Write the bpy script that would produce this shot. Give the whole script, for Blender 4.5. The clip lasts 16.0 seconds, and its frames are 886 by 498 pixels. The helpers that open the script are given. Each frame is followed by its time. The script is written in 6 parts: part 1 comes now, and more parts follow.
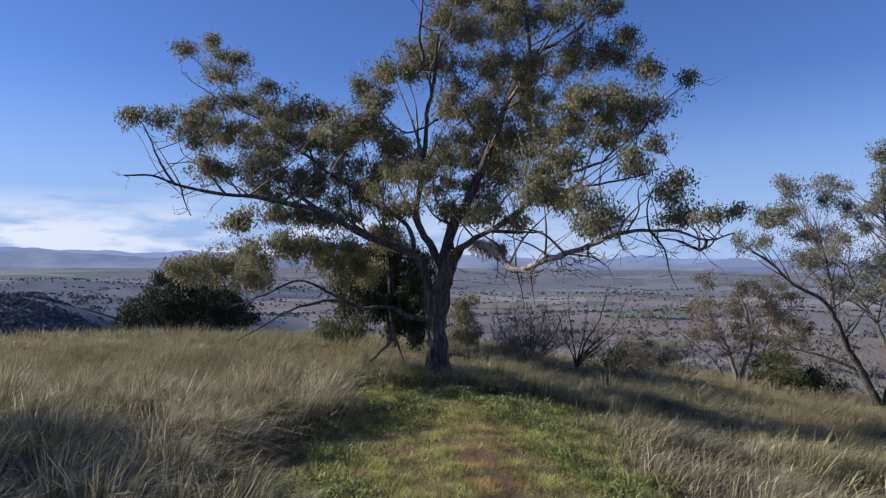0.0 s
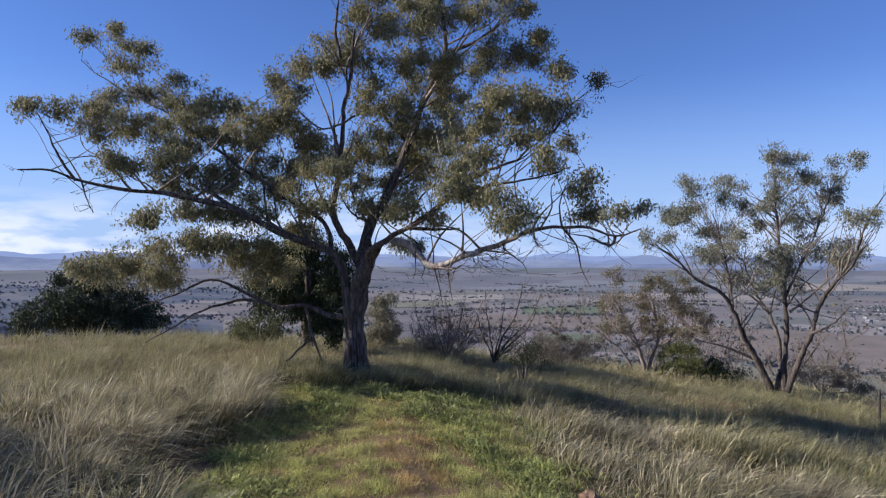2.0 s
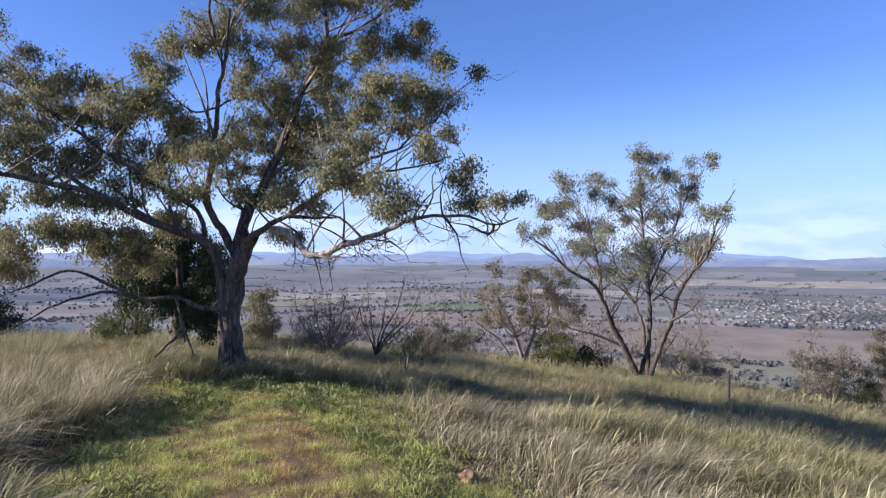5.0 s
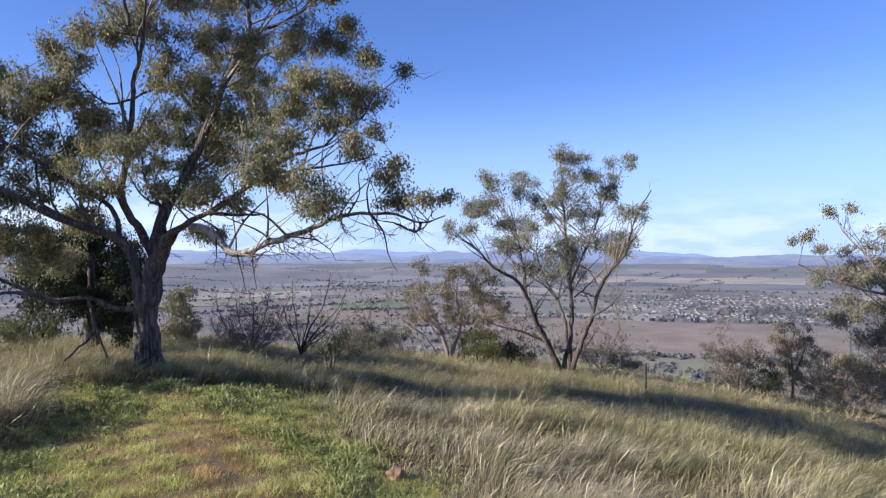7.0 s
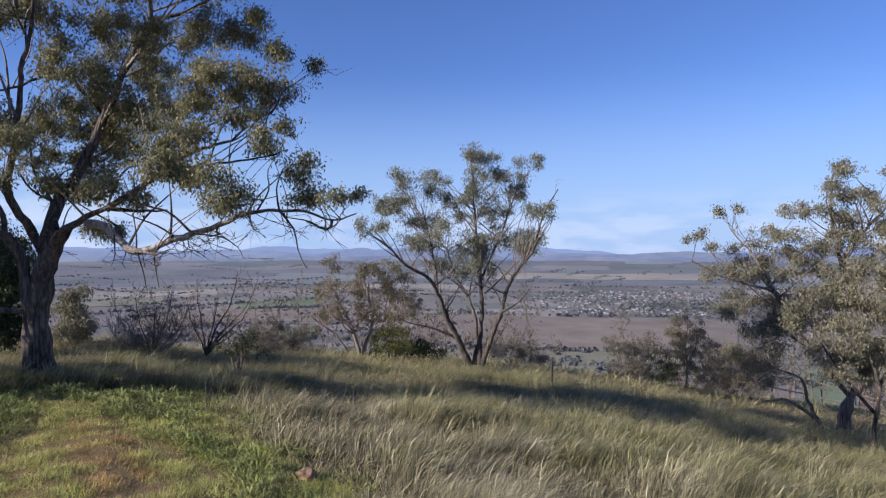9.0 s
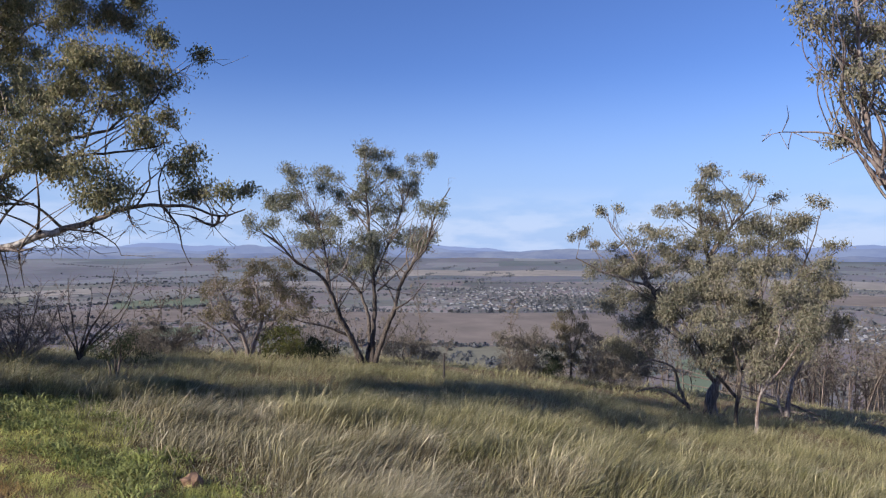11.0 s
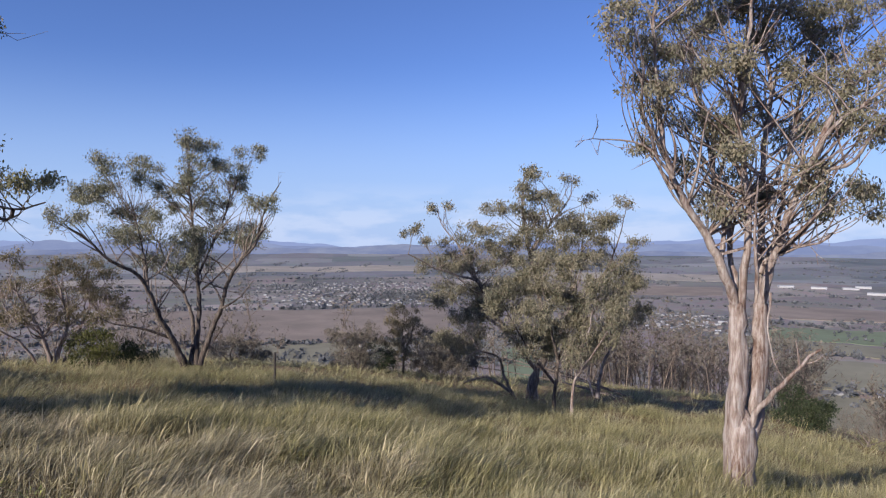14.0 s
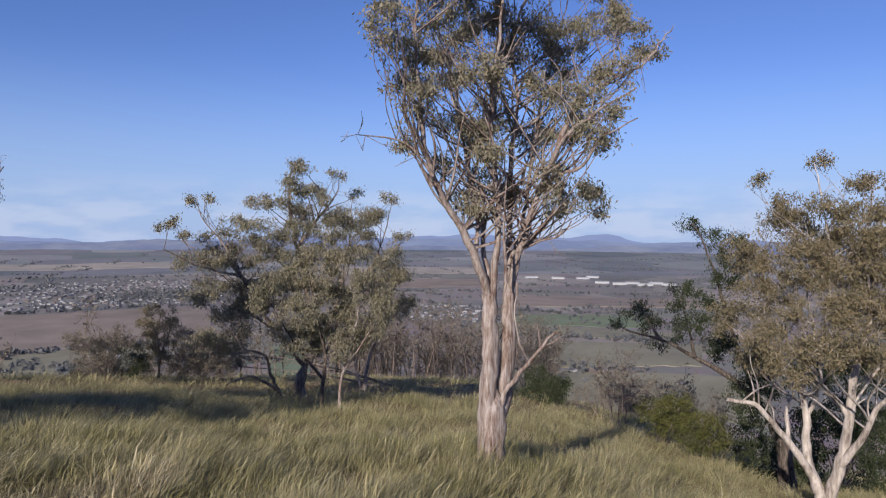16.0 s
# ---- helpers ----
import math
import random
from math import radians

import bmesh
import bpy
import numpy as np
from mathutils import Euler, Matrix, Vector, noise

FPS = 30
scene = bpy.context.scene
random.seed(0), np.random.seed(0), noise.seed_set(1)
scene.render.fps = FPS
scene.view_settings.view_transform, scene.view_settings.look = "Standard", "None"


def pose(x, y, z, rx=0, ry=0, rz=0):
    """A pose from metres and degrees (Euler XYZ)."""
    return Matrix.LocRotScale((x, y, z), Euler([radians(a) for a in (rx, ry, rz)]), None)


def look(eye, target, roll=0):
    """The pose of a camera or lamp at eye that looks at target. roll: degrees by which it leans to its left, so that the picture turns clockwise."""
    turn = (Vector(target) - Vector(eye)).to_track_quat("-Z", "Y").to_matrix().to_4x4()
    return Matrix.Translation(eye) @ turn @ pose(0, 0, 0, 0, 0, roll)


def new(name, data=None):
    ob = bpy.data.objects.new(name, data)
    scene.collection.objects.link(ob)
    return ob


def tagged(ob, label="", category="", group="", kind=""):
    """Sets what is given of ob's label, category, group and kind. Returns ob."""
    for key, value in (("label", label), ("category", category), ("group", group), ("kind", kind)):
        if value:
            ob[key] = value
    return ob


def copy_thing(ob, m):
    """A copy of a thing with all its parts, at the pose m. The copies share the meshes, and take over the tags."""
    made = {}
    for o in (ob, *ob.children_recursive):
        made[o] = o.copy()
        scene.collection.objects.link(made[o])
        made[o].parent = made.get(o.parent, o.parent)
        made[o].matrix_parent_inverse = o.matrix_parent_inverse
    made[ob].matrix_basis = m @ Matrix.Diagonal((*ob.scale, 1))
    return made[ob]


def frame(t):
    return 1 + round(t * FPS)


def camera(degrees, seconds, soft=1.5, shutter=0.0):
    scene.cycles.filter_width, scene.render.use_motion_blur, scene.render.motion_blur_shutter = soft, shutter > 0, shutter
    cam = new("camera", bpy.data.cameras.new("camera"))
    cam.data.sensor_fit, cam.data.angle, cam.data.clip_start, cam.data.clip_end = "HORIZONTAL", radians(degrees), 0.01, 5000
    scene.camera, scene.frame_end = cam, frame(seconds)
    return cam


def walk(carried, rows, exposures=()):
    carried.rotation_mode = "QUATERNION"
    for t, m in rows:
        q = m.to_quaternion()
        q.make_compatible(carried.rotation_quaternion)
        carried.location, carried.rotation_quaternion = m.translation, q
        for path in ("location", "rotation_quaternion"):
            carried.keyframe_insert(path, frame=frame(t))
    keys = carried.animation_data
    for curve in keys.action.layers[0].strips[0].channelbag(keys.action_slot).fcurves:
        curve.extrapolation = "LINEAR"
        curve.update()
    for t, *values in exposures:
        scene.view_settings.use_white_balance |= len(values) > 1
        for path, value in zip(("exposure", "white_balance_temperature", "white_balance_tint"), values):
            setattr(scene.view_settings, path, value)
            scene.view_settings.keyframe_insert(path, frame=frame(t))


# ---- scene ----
cam = camera(66.42, 16.0, soft=1.2)
PATH = [
    (0.0, pose(-0.012, 0.067, 3.173, 90.40, -0.36, -0.00)),
    (0.5, pose(0.003, 0.091, 3.190, 90.40, -0.26, -1.69)),
    (1.0, pose(0.002, 0.078, 3.169, 90.42, -0.09, -3.43)),
    (1.5, pose(-0.001, 0.039, 3.163, 90.38, -0.03, -5.14)),
    (2.0, pose(0.022, 0.028, 3.124, 90.33, -0.01, -6.83)),
    (2.5, pose(0.036, 0.033, 3.069, 90.27, -0.03, -8.76)),
    (3.0, pose(0.048, 0.003, 2.983, 90.30, 0.07, -10.80)),
    (3.5, pose(0.065, 0.035, 2.929, 90.28, 0.15, -12.72)),
    (4.0, pose(0.081, 0.073, 2.913, 90.23, 0.04, -14.09)),
    (6.5, pose(0.052, 0.067, 2.886, 90.01, 0.04, -21.23)),
    (7.0, pose(0.048, 0.055, 2.893, 89.97, 0.01, -22.95)),
    (7.5, pose(0.051, 0.063, 2.888, 89.93, 0.03, -24.68)),
    (8.0, pose(0.053, 0.051, 2.889, 89.87, 0.05, -26.16)),
    (8.5, pose(0.031, 0.024, 2.903, 89.79, -0.03, -27.48)),
    (9.0, pose(0.006, -0.009, 2.909, 89.73, -0.05, -30.43)),
    (9.5, pose(-0.009, -0.017, 2.902, 89.69, -0.12, -34.05)),
    (12.0, pose(-0.033, -0.045, 2.919, 89.40, -0.27, -42.33)),
    (12.5, pose(-0.056, -0.080, 2.913, 89.37, -0.33, -44.69)),
    (13.0, pose(-0.045, -0.054, 2.937, 89.32, -0.29, -47.02)),
    (13.5, pose(-0.044, -0.073, 2.937, 89.27, -0.31, -49.53)),
    (14.0, pose(-0.002, -0.057, 2.948, 89.18, -0.27, -53.50)),
    (14.5, pose(-0.029, -0.059, 2.941, 89.11, -0.29, -58.10)),
    (15.0, pose(-0.091, -0.099, 2.944, 89.02, -0.34, -62.76)),
    (15.5, pose(-0.090, -0.101, 2.937, 88.95, -0.38, -67.14)),
    (16.0, pose(0.011, -0.105, 2.937, 88.86, -0.40, -72.91)),
]
EXPOSURES = [(0.0, 0.36, 6150, 10), (2.0, 0.56, 6200, 10), (3.5, 0.88, 6250, 10), (6.5, 1.0, 6300, 10), (7.5, 0.93, 6300, 10), (9.0, 0.56, 6300, 10), (12.5, 0.55, 6500, 10), (14.5, 0.52, 6550, 12), (16.0, 0.32, 6600, 12)]
walk(cam, PATH, EXPOSURES)

# ---------------------------------------------------------------- daylight
SUN_AZ, SUN_EL = -84.0, 24.0
world = bpy.data.worlds.new("sky")
scene.world = world
world.use_nodes = True
wn, wl = world.node_tree.nodes, world.node_tree.links
sky = wn.new("ShaderNodeTexSky")
sky.sky_type, sky.sun_disc = "NISHITA", False
sky.sun_elevation, sky.sun_rotation = radians(SUN_EL), radians(SUN_AZ)
sky.altitude, sky.air_density, sky.dust_density, sky.ozone_density = 400, 1.0, 0.08, 5.0
coord = wn.new("ShaderNodeTexCoord")
stretch = wn.new("ShaderNodeMapping")
stretch.inputs["Scale"].default_value = (7.0, 7.0, 26.0)
puffs = wn.new("ShaderNodeTexNoise")
puffs.inputs["Scale"].default_value, puffs.inputs["Detail"].default_value = 1.3, 7
split = wn.new("ShaderNodeSeparateXYZ")
low = wn.new("ShaderNodeMapRange")
low.inputs["From Min"].default_value, low.inputs["From Max"].default_value = 0.085, 0.03
west = wn.new("ShaderNodeMapRange")
west.inputs["From Min"].default_value, west.inputs["From Max"].default_value = 0.2, -0.6
west.inputs["To Min"].default_value, west.inputs["To Max"].default_value = 0.24, 1.0
ramp = wn.new("ShaderNodeMapRange")
ramp.inputs["From Min"].default_value, ramp.inputs["From Max"].default_value = 0.43, 0.56
mult = wn.new("ShaderNodeMath")
mult.operation = "MULTIPLY"
mult2 = wn.new("ShaderNodeMath")
mult2.operation = "MULTIPLY"
cloud = wn.new("ShaderNodeMix")
cloud.data_type = "RGBA"
cloud.inputs["B"].default_value = (8.6, 8.9, 10.0, 1)
wl.new(coord.outputs["Generated"], stretch.inputs["Vector"])
wl.new(stretch.outputs["Vector"], puffs.inputs["Vector"])
wl.new(coord.outputs["Generated"], split.inputs["Vector"])
wl.new(split.outputs["Z"], low.inputs["Value"])
wl.new(split.outputs["X"], west.inputs["Value"])
wl.new(puffs.outputs["Fac"], ramp.inputs["Value"])
wl.new(low.outputs["Result"], mult.inputs[0])
wl.new(ramp.outputs["Result"], mult.inputs[1])
wl.new(mult.outputs["Value"], mult2.inputs[0])
wl.new(west.outputs["Result"], mult2.inputs[1])
wl.new(mult2.outputs["Value"], cloud.inputs["Factor"])
tint = wn.new("ShaderNodeMix")
tint.data_type, tint.blend_type = "RGBA", "MULTIPLY"
tint.inputs["Factor"].default_value = 1.0
tint.inputs["B"].default_value = (0.93, 0.97, 1.34, 1)
wl.new(sky.outputs["Color"], tint.inputs["A"])
haze = wn.new("ShaderNodeMapRange")
haze.interpolation_type = "SMOOTHSTEP"
haze.inputs["From Min"].default_value, haze.inputs["From Max"].default_value = 0.26, -0.02
haze.inputs["To Min"].default_value, haze.inputs["To Max"].default_value = 0.0, 0.9
air = wn.new("ShaderNodeMix")
air.data_type = "RGBA"
air.inputs["B"].default_value = (3.8, 5.35, 8.5, 1)
wl.new(split.outputs["Z"], haze.inputs["Value"])
wl.new(haze.outputs["Result"], air.inputs["Factor"])
wl.new(tint.outputs["Result"], air.inputs["A"])
wl.new(air.outputs["Result"], cloud.inputs["A"])
wl.new(cloud.outputs["Result"], wn["Background"].inputs["Color"])
wn["Background"].inputs["Strength"].default_value = 0.074

sun = new("sun", bpy.data.lights.new("sun", "SUN"))
sun.data.energy, sun.data.angle, sun.data.color = 4.5, radians(0.53), (1.0, 0.93, 0.82)
_a, _e = radians(SUN_AZ), radians(SUN_EL)
sun.matrix_world = look((math.sin(_a) * math.cos(_e) * 50, math.cos(_a) * math.cos(_e) * 50, math.sin(_e) * 50), (0, 0, 0))

# ---------------------------------------------------------------- lie of the land
EYE = 2.97
AZ = [-180, -110, -60, -33, -8, 0, 4, 12, 22, 33, 45, 55, 61, 77, 90, 100, 130, 180]
FALL = [.10, .05, .035, .033, .027, .026, .030, .056, .075, .095, .118, .136, .152, .165, .205, .235, .24, .10]
CREST = [32, 32, 36, 36, 25, 21.6, 21.6, 22.5, 27, 31.5, 32.4, 34, 47, 50, 40, 30, 30, 32]
VALLEY = -142.0


def smooth(x):
    x = np.clip(x, 0, 1)
    return x * x * (3 - 2 * x)


def wave(x, y, size, seed):
    """Soft rolling noise between about -1 and 1, from summed sines."""
    rng = np.random.RandomState(seed)
    out = 0
    for k in range(5):
        a, p = rng.uniform(0, 6.283, 2)
        f = 6.283 / size * rng.uniform(0.6, 1.7)
        out = out + np.sin(f * (x * np.cos(a) + y * np.sin(a)) + p)
    return out / 2.6


def side_hills(x, y, r, az):
    """Wooded hills that close the valley on one side."""
    near = 94 * np.exp(-((az + 33) / 10) ** 2 - ((r - 950) / 240) ** 2)
    back = 52 * np.exp(-((az + 30) / 13) ** 2 - ((r - 2300) / 330) ** 2) * (1 + 0.4 * wave(x, y, 600, 15))
    spur = 46 * np.exp(-((az + 37) / 7) ** 2 - ((r - 1750) / 260) ** 2) * (1 + 0.4 * wave(x, y, 420, 17))
    return near + back + spur + 34 * np.exp(-((az + 20) / 6) ** 2 - ((r - 1300) / 250) ** 2)


def ground_z(x, y):
    """Height of the ground: a grassy hilltop that rounds over a crest and drops to a wide valley."""
    x, y = np.asarray(x, float), np.asarray(y, float)
    r = np.hypot(x, y)
    az = np.degrees(np.arctan2(x, y))
    fall, crest = np.interp(az, AZ, FALL), np.interp(az, AZ, CREST)
    over = np.maximum(r - crest, 0)
    drop = np.where(over < 72, (0.46 - fall) * over ** 2 / 144, (0.46 - fall) * (over - 36))
    z = -fall * r - drop
    z = z + 0.09 * wave(x, y, 9.0, 3) * smooth(r / 11) + 0.018 * wave(x, y, 2.5, 4)
    hills = side_hills(x, y, r, az)
    low = VALLEY + hills + np.maximum(r - 2300, 0) ** 1.25 * 0.0041 + 3.0 * wave(x, y, 700, 8) * smooth((r - 500) / 500)
    k = 9.0
    return np.where(r < 216, z, low + k * np.logaddexp(0, np.clip((z - low) / k, -60, 60)))


def gz(x, y):
    return float(ground_z(x, y))


TRACK_W = 2.5


def track_edge(x, y):
    """Positive inside the worn vehicle track, negative outside, in metres from its edge."""
    mid = 0.65 + 0.10 * np.sin(y * 0.33) - np.where(y > 13.5, (y - 13.5) * 0.06, 0)
    half = TRACK_W + 0.22 * np.sin(y * 0.72 + 1) + 0.18 * np.sin(y * 1.7 + x) + np.where(y > 13.5, (y - 13.5) * 0.16, 0)
    return np.minimum(half - np.abs(x - mid), (18.7 - 0.25 * np.abs(x - 0.5)) - y)

# ---------------------------------------------------------------- materials
MATS = {}


def material(name, rough=0.8):
    m = bpy.data.materials.new(name)
    m.use_nodes = True
    MATS[name] = m
    b = m.node_tree.nodes["Principled BSDF"]
    b.inputs["Roughness"].default_value = rough
    b.inputs["Specular IOR Level"].default_value = 0.3
    return m, m.node_tree.nodes, m.node_tree.links, b


def ramp_node(n, stops):
    r = n.new("ShaderNodeValToRGB")
    e = r.color_ramp.elements
    while len(e) < len(stops):
        e.new(0.5)
    for el, (p, c) in zip(e, stops):
        el.position, el.color = p, (*c, 1)
    return r


def noise_node(n, l, scale, detail=4, vec=None, rough=0.55):
    t = n.new("ShaderNodeTexNoise")
    t.inputs["Scale"].default_value, t.inputs["Detail"].default_value = scale, detail
    t.inputs["Roughness"].default_value = rough
    if vec is not None:
        l.new(vec, t.inputs["Vector"])
    return t


def mix_node(n, l, fac, a, b, mode="MIX"):
    x = n.new("ShaderNodeMix")
    x.data_type, x.blend_type = "RGBA", mode
    for sock, v in (("Factor", fac), ("A", a), ("B", b)):
        if isinstance(v, (int, float)):
            x.inputs[sock].default_value = v
        elif isinstance(v, tuple):
            x.inputs[sock].default_value = (*v, 1)
        else:
            l.new(v, x.inputs[sock])
    return x.outputs["Result"]


def bark(name, dark, mid, light, rough, strip=9.0, bump=0.6):
    m, n, l, b = material(name, rough)
    co = n.new("ShaderNodeTexCoord")
    mp = n.new("ShaderNodeMapping")
    mp.inputs["Scale"].default_value = (strip, strip, strip * 0.13)
    l.new(co.outputs["Object"], mp.inputs["Vector"])
    long = noise_node(n, l, 2.2, 7, mp.outputs["Vector"], 0.65)
    blotch = noise_node(n, l, 1.6, 4, co.outputs["Object"])
    fine = noise_node(n, l, 60, 3, co.outputs["Object"])
    r = ramp_node(n, [(0.38, dark), (0.48, mid), (0.60, light)])
    l.new(long.outputs["Fac"], r.inputs["Fac"])
    r2 = ramp_node(n, [(0.35, dark), (0.62, light)])
    l.new(blotch.outputs["Fac"], r2.inputs["Fac"])
    c = mix_node(n, l, 0.35, r.outputs["Color"], r2.outputs["Color"])
    c = mix_node(n, l, 0.25, c, fine.outputs["Color"], "SOFT_LIGHT")
    l.new(c, b.inputs["Base Color"])
    bp = n.new("ShaderNodeBump")
    bp.inputs["Strength"].default_value, bp.inputs["Distance"].default_value = bump, 0.03
    l.new(long.outputs["Fac"], bp.inputs["Height"])
    l.new(bp.outputs["Normal"], b.inputs["Normal"])


bark("bark_dark", (0.018, 0.013, 0.011), (0.058, 0.043, 0.036), (0.18, 0.146, 0.126), 0.9, 7, 1.0)
bark("bark_mid", (0.04, 0.029, 0.024), (0.12, 0.086, 0.068), (0.31, 0.25, 0.21), 0.85, 7, 0.7)
bark("bark_pale", (0.085, 0.045, 0.032), (0.225, 0.160, 0.132), (0.40, 0.35, 0.325), 0.75, 7, 0.9)
bark("bark_white", (0.12, 0.09, 0.075), (0.35, 0.295, 0.255), (0.55, 0.49, 0.445), 0.7, 4, 0.35)


def foliage(name, stops, gloss=0.6, thin=0.3):
    """Leaves: each one takes its own tone, and some daylight passes through."""
    m, n, l, b = material(name, gloss)
    b.inputs["Specular IOR Level"].default_value = 0.2
    geo = n.new("ShaderNodeNewGeometry")
    co = n.new("ShaderNodeTexCoord")
    big = noise_node(n, l, 0.9, 2, co.outputs["Object"])
    r = ramp_node(n, stops)
    add = n.new("ShaderNodeMath")
    add.operation = "MULTIPLY_ADD"
    add.inputs[1].default_value, add.inputs[2].default_value = 0.62, -0.06
    l.new(geo.outputs["Random Per Island"], add.inputs[0])
    add2 = n.new("ShaderNodeMath")
    add2.operation = "MULTIPLY_ADD"
    add2.inputs[1].default_value = 0.5
    l.new(big.outputs["Fac"], add2.inputs[0])
    l.new(add.outputs["Value"], add2.inputs[2])
    l.new(add2.outputs["Value"], r.inputs["Fac"])
    l.new(r.outputs["Color"], b.inputs["Base Color"])
    tr = n.new("ShaderNodeBsdfTranslucent")
    l.new(r.outputs["Color"], tr.inputs["Color"])
    mx = n.new("ShaderNodeMixShader")
    mx.inputs["Fac"].default_value = thin
    l.new(b.outputs["BSDF"], mx.inputs[1])
    l.new(tr.outputs["BSDF"], mx.inputs[2])
    l.new(mx.outputs["Shader"], n["Material Output"].inputs["Surface"])


foliage("leaf_gum", [(0.0, (0.075, 0.088, 0.050)), (0.45, (0.225, 0.215, 0.112)), (0.75, (0.375, 0.315, 0.175)), (1.0, (0.50, 0.365, 0.24))], 0.55, 0.34)
foliage("leaf_grey", [(0.0, (0.092, 0.098, 0.066)), (0.45, (0.225, 0.208, 0.140)), (0.75, (0.345, 0.298, 0.212)), (1.0, (0.45, 0.365, 0.285))])
foliage("leaf_silver", [(0.0, (0.082, 0.092, 0.060)), (0.45, (0.215, 0.212, 0.140)), (0.75, (0.365, 0.340, 0.248)), (1.0, (0.52, 0.465, 0.375))])
foliage("leaf_brown", [(0.0, (0.083, 0.075, 0.042)), (0.45, (0.188, 0.158, 0.093)), (0.75, (0.277, 0.225, 0.138)), (1.0, (0.375, 0.270, 0.180))])
foliage("leaf_dark", [(0.0, (0.017, 0.025, 0.012)), (0.5, (0.040, 0.053, 0.024)), (1.0, (0.081, 0.089, 0.043))], 0.55, 0.15)
foliage("leaf_olive", [(0.0, (0.063, 0.073, 0.031)), (0.5, (0.140, 0.147, 0.063)), (1.0, (0.224, 0.210, 0.098))], 0.55, 0.2)
foliage("leaf_yellow", [(0.0, (0.042, 0.048, 0.015)), (0.5, (0.090, 0.094, 0.028)), (1.0, (0.16, 0.15, 0.048))], 0.55, 0.2)
foliage("leaf_wood", [(0.0, (0.088, 0.077, 0.060)), (0.5, (0.160, 0.138, 0.110)), (1.0, (0.245, 0.208, 0.166))], 0.8, 0.1)
# far trees: leaf colour greyed and blued to carry the haze of distance
foliage("leaf_far_hazed", [(0.0, (0.088, 0.094, 0.100)), (0.5, (0.122, 0.126, 0.134)), (1.0, (0.165, 0.166, 0.172))], 0.8, 0.1)


def blade_material(name, root, mid, tip_a, tip_b, clump_by=0.8):
    """Grass: greener at the foot and darkened there as shade between tufts, straw at the tip, each blade with its own
    tone.
    """
    m, n, l, b = material(name, 0.6)
    geo = n.new("ShaderNodeNewGeometry")
    uv = n.new("ShaderNodeUVMap")
    sp = n.new("ShaderNodeSeparateXYZ")
    l.new(uv.outputs["UV"], sp.inputs["Vector"])
    co = n.new("ShaderNodeTexCoord")
    patch = noise_node(n, l, 0.55, 3, co.outputs["Object"])
    pr = n.new("ShaderNodeMapRange")
    pr.inputs["From Min"].default_value, pr.inputs["From Max"].default_value = 0.36, 0.64
    l.new(patch.outputs["Fac"], pr.inputs["Value"])
    tone = mix_node(n, l, geo.outputs["Random Per Island"], tip_a, tip_b)
    body = mix_node(n, l, pr.outputs["Result"], mid, tone)
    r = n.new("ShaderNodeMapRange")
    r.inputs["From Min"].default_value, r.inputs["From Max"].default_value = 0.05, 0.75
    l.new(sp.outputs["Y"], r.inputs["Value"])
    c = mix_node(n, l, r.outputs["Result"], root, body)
    c = mix_node(n, l, sp.outputs["X"], c, tone)
    clump = noise_node(n, l, 2.6, 3, co.outputs["Object"])
    cr = ramp_node(n, [(0.36, (0.42, 0.40, 0.36)), (0.50, (0.95, 0.95, 0.95)), (0.64, (1.45, 1.42, 1.36))])
    l.new(clump.outputs["Fac"], cr.inputs["Fac"])
    c = mix_node(n, l, clump_by, c, cr.outputs["Color"], "MULTIPLY")
    l.new(c, b.inputs["Base Color"])
    tr = n.new("ShaderNodeBsdfTranslucent")
    l.new(c, tr.inputs["Color"])
    mx = n.new("ShaderNodeMixShader")
    mx.inputs["Fac"].default_value = 0.3
    l.new(b.outputs["BSDF"], mx.inputs[1])
    l.new(tr.outputs["BSDF"], mx.inputs[2])
    l.new(mx.outputs["Shader"], n["Material Output"].inputs["Surface"])


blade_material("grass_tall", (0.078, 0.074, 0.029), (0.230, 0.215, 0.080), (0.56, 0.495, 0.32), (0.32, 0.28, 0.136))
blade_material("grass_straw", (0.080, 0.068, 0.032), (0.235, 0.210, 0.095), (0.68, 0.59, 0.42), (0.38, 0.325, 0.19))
blade_material("grass_rust", (0.24, 0.16, 0.065), (0.46, 0.33, 0.13), (0.56, 0.39, 0.17), (0.42, 0.27, 0.11))
blade_material("grass_green", (0.26, 0.255, 0.082), (0.45, 0.475, 0.14), (0.58, 0.52, 0.21), (0.50, 0.50, 0.165))
blade_material("weed_green", (0.15, 0.165, 0.05), (0.32, 0.35, 0.112), (0.48, 0.47, 0.19), (0.36, 0.385, 0.13))


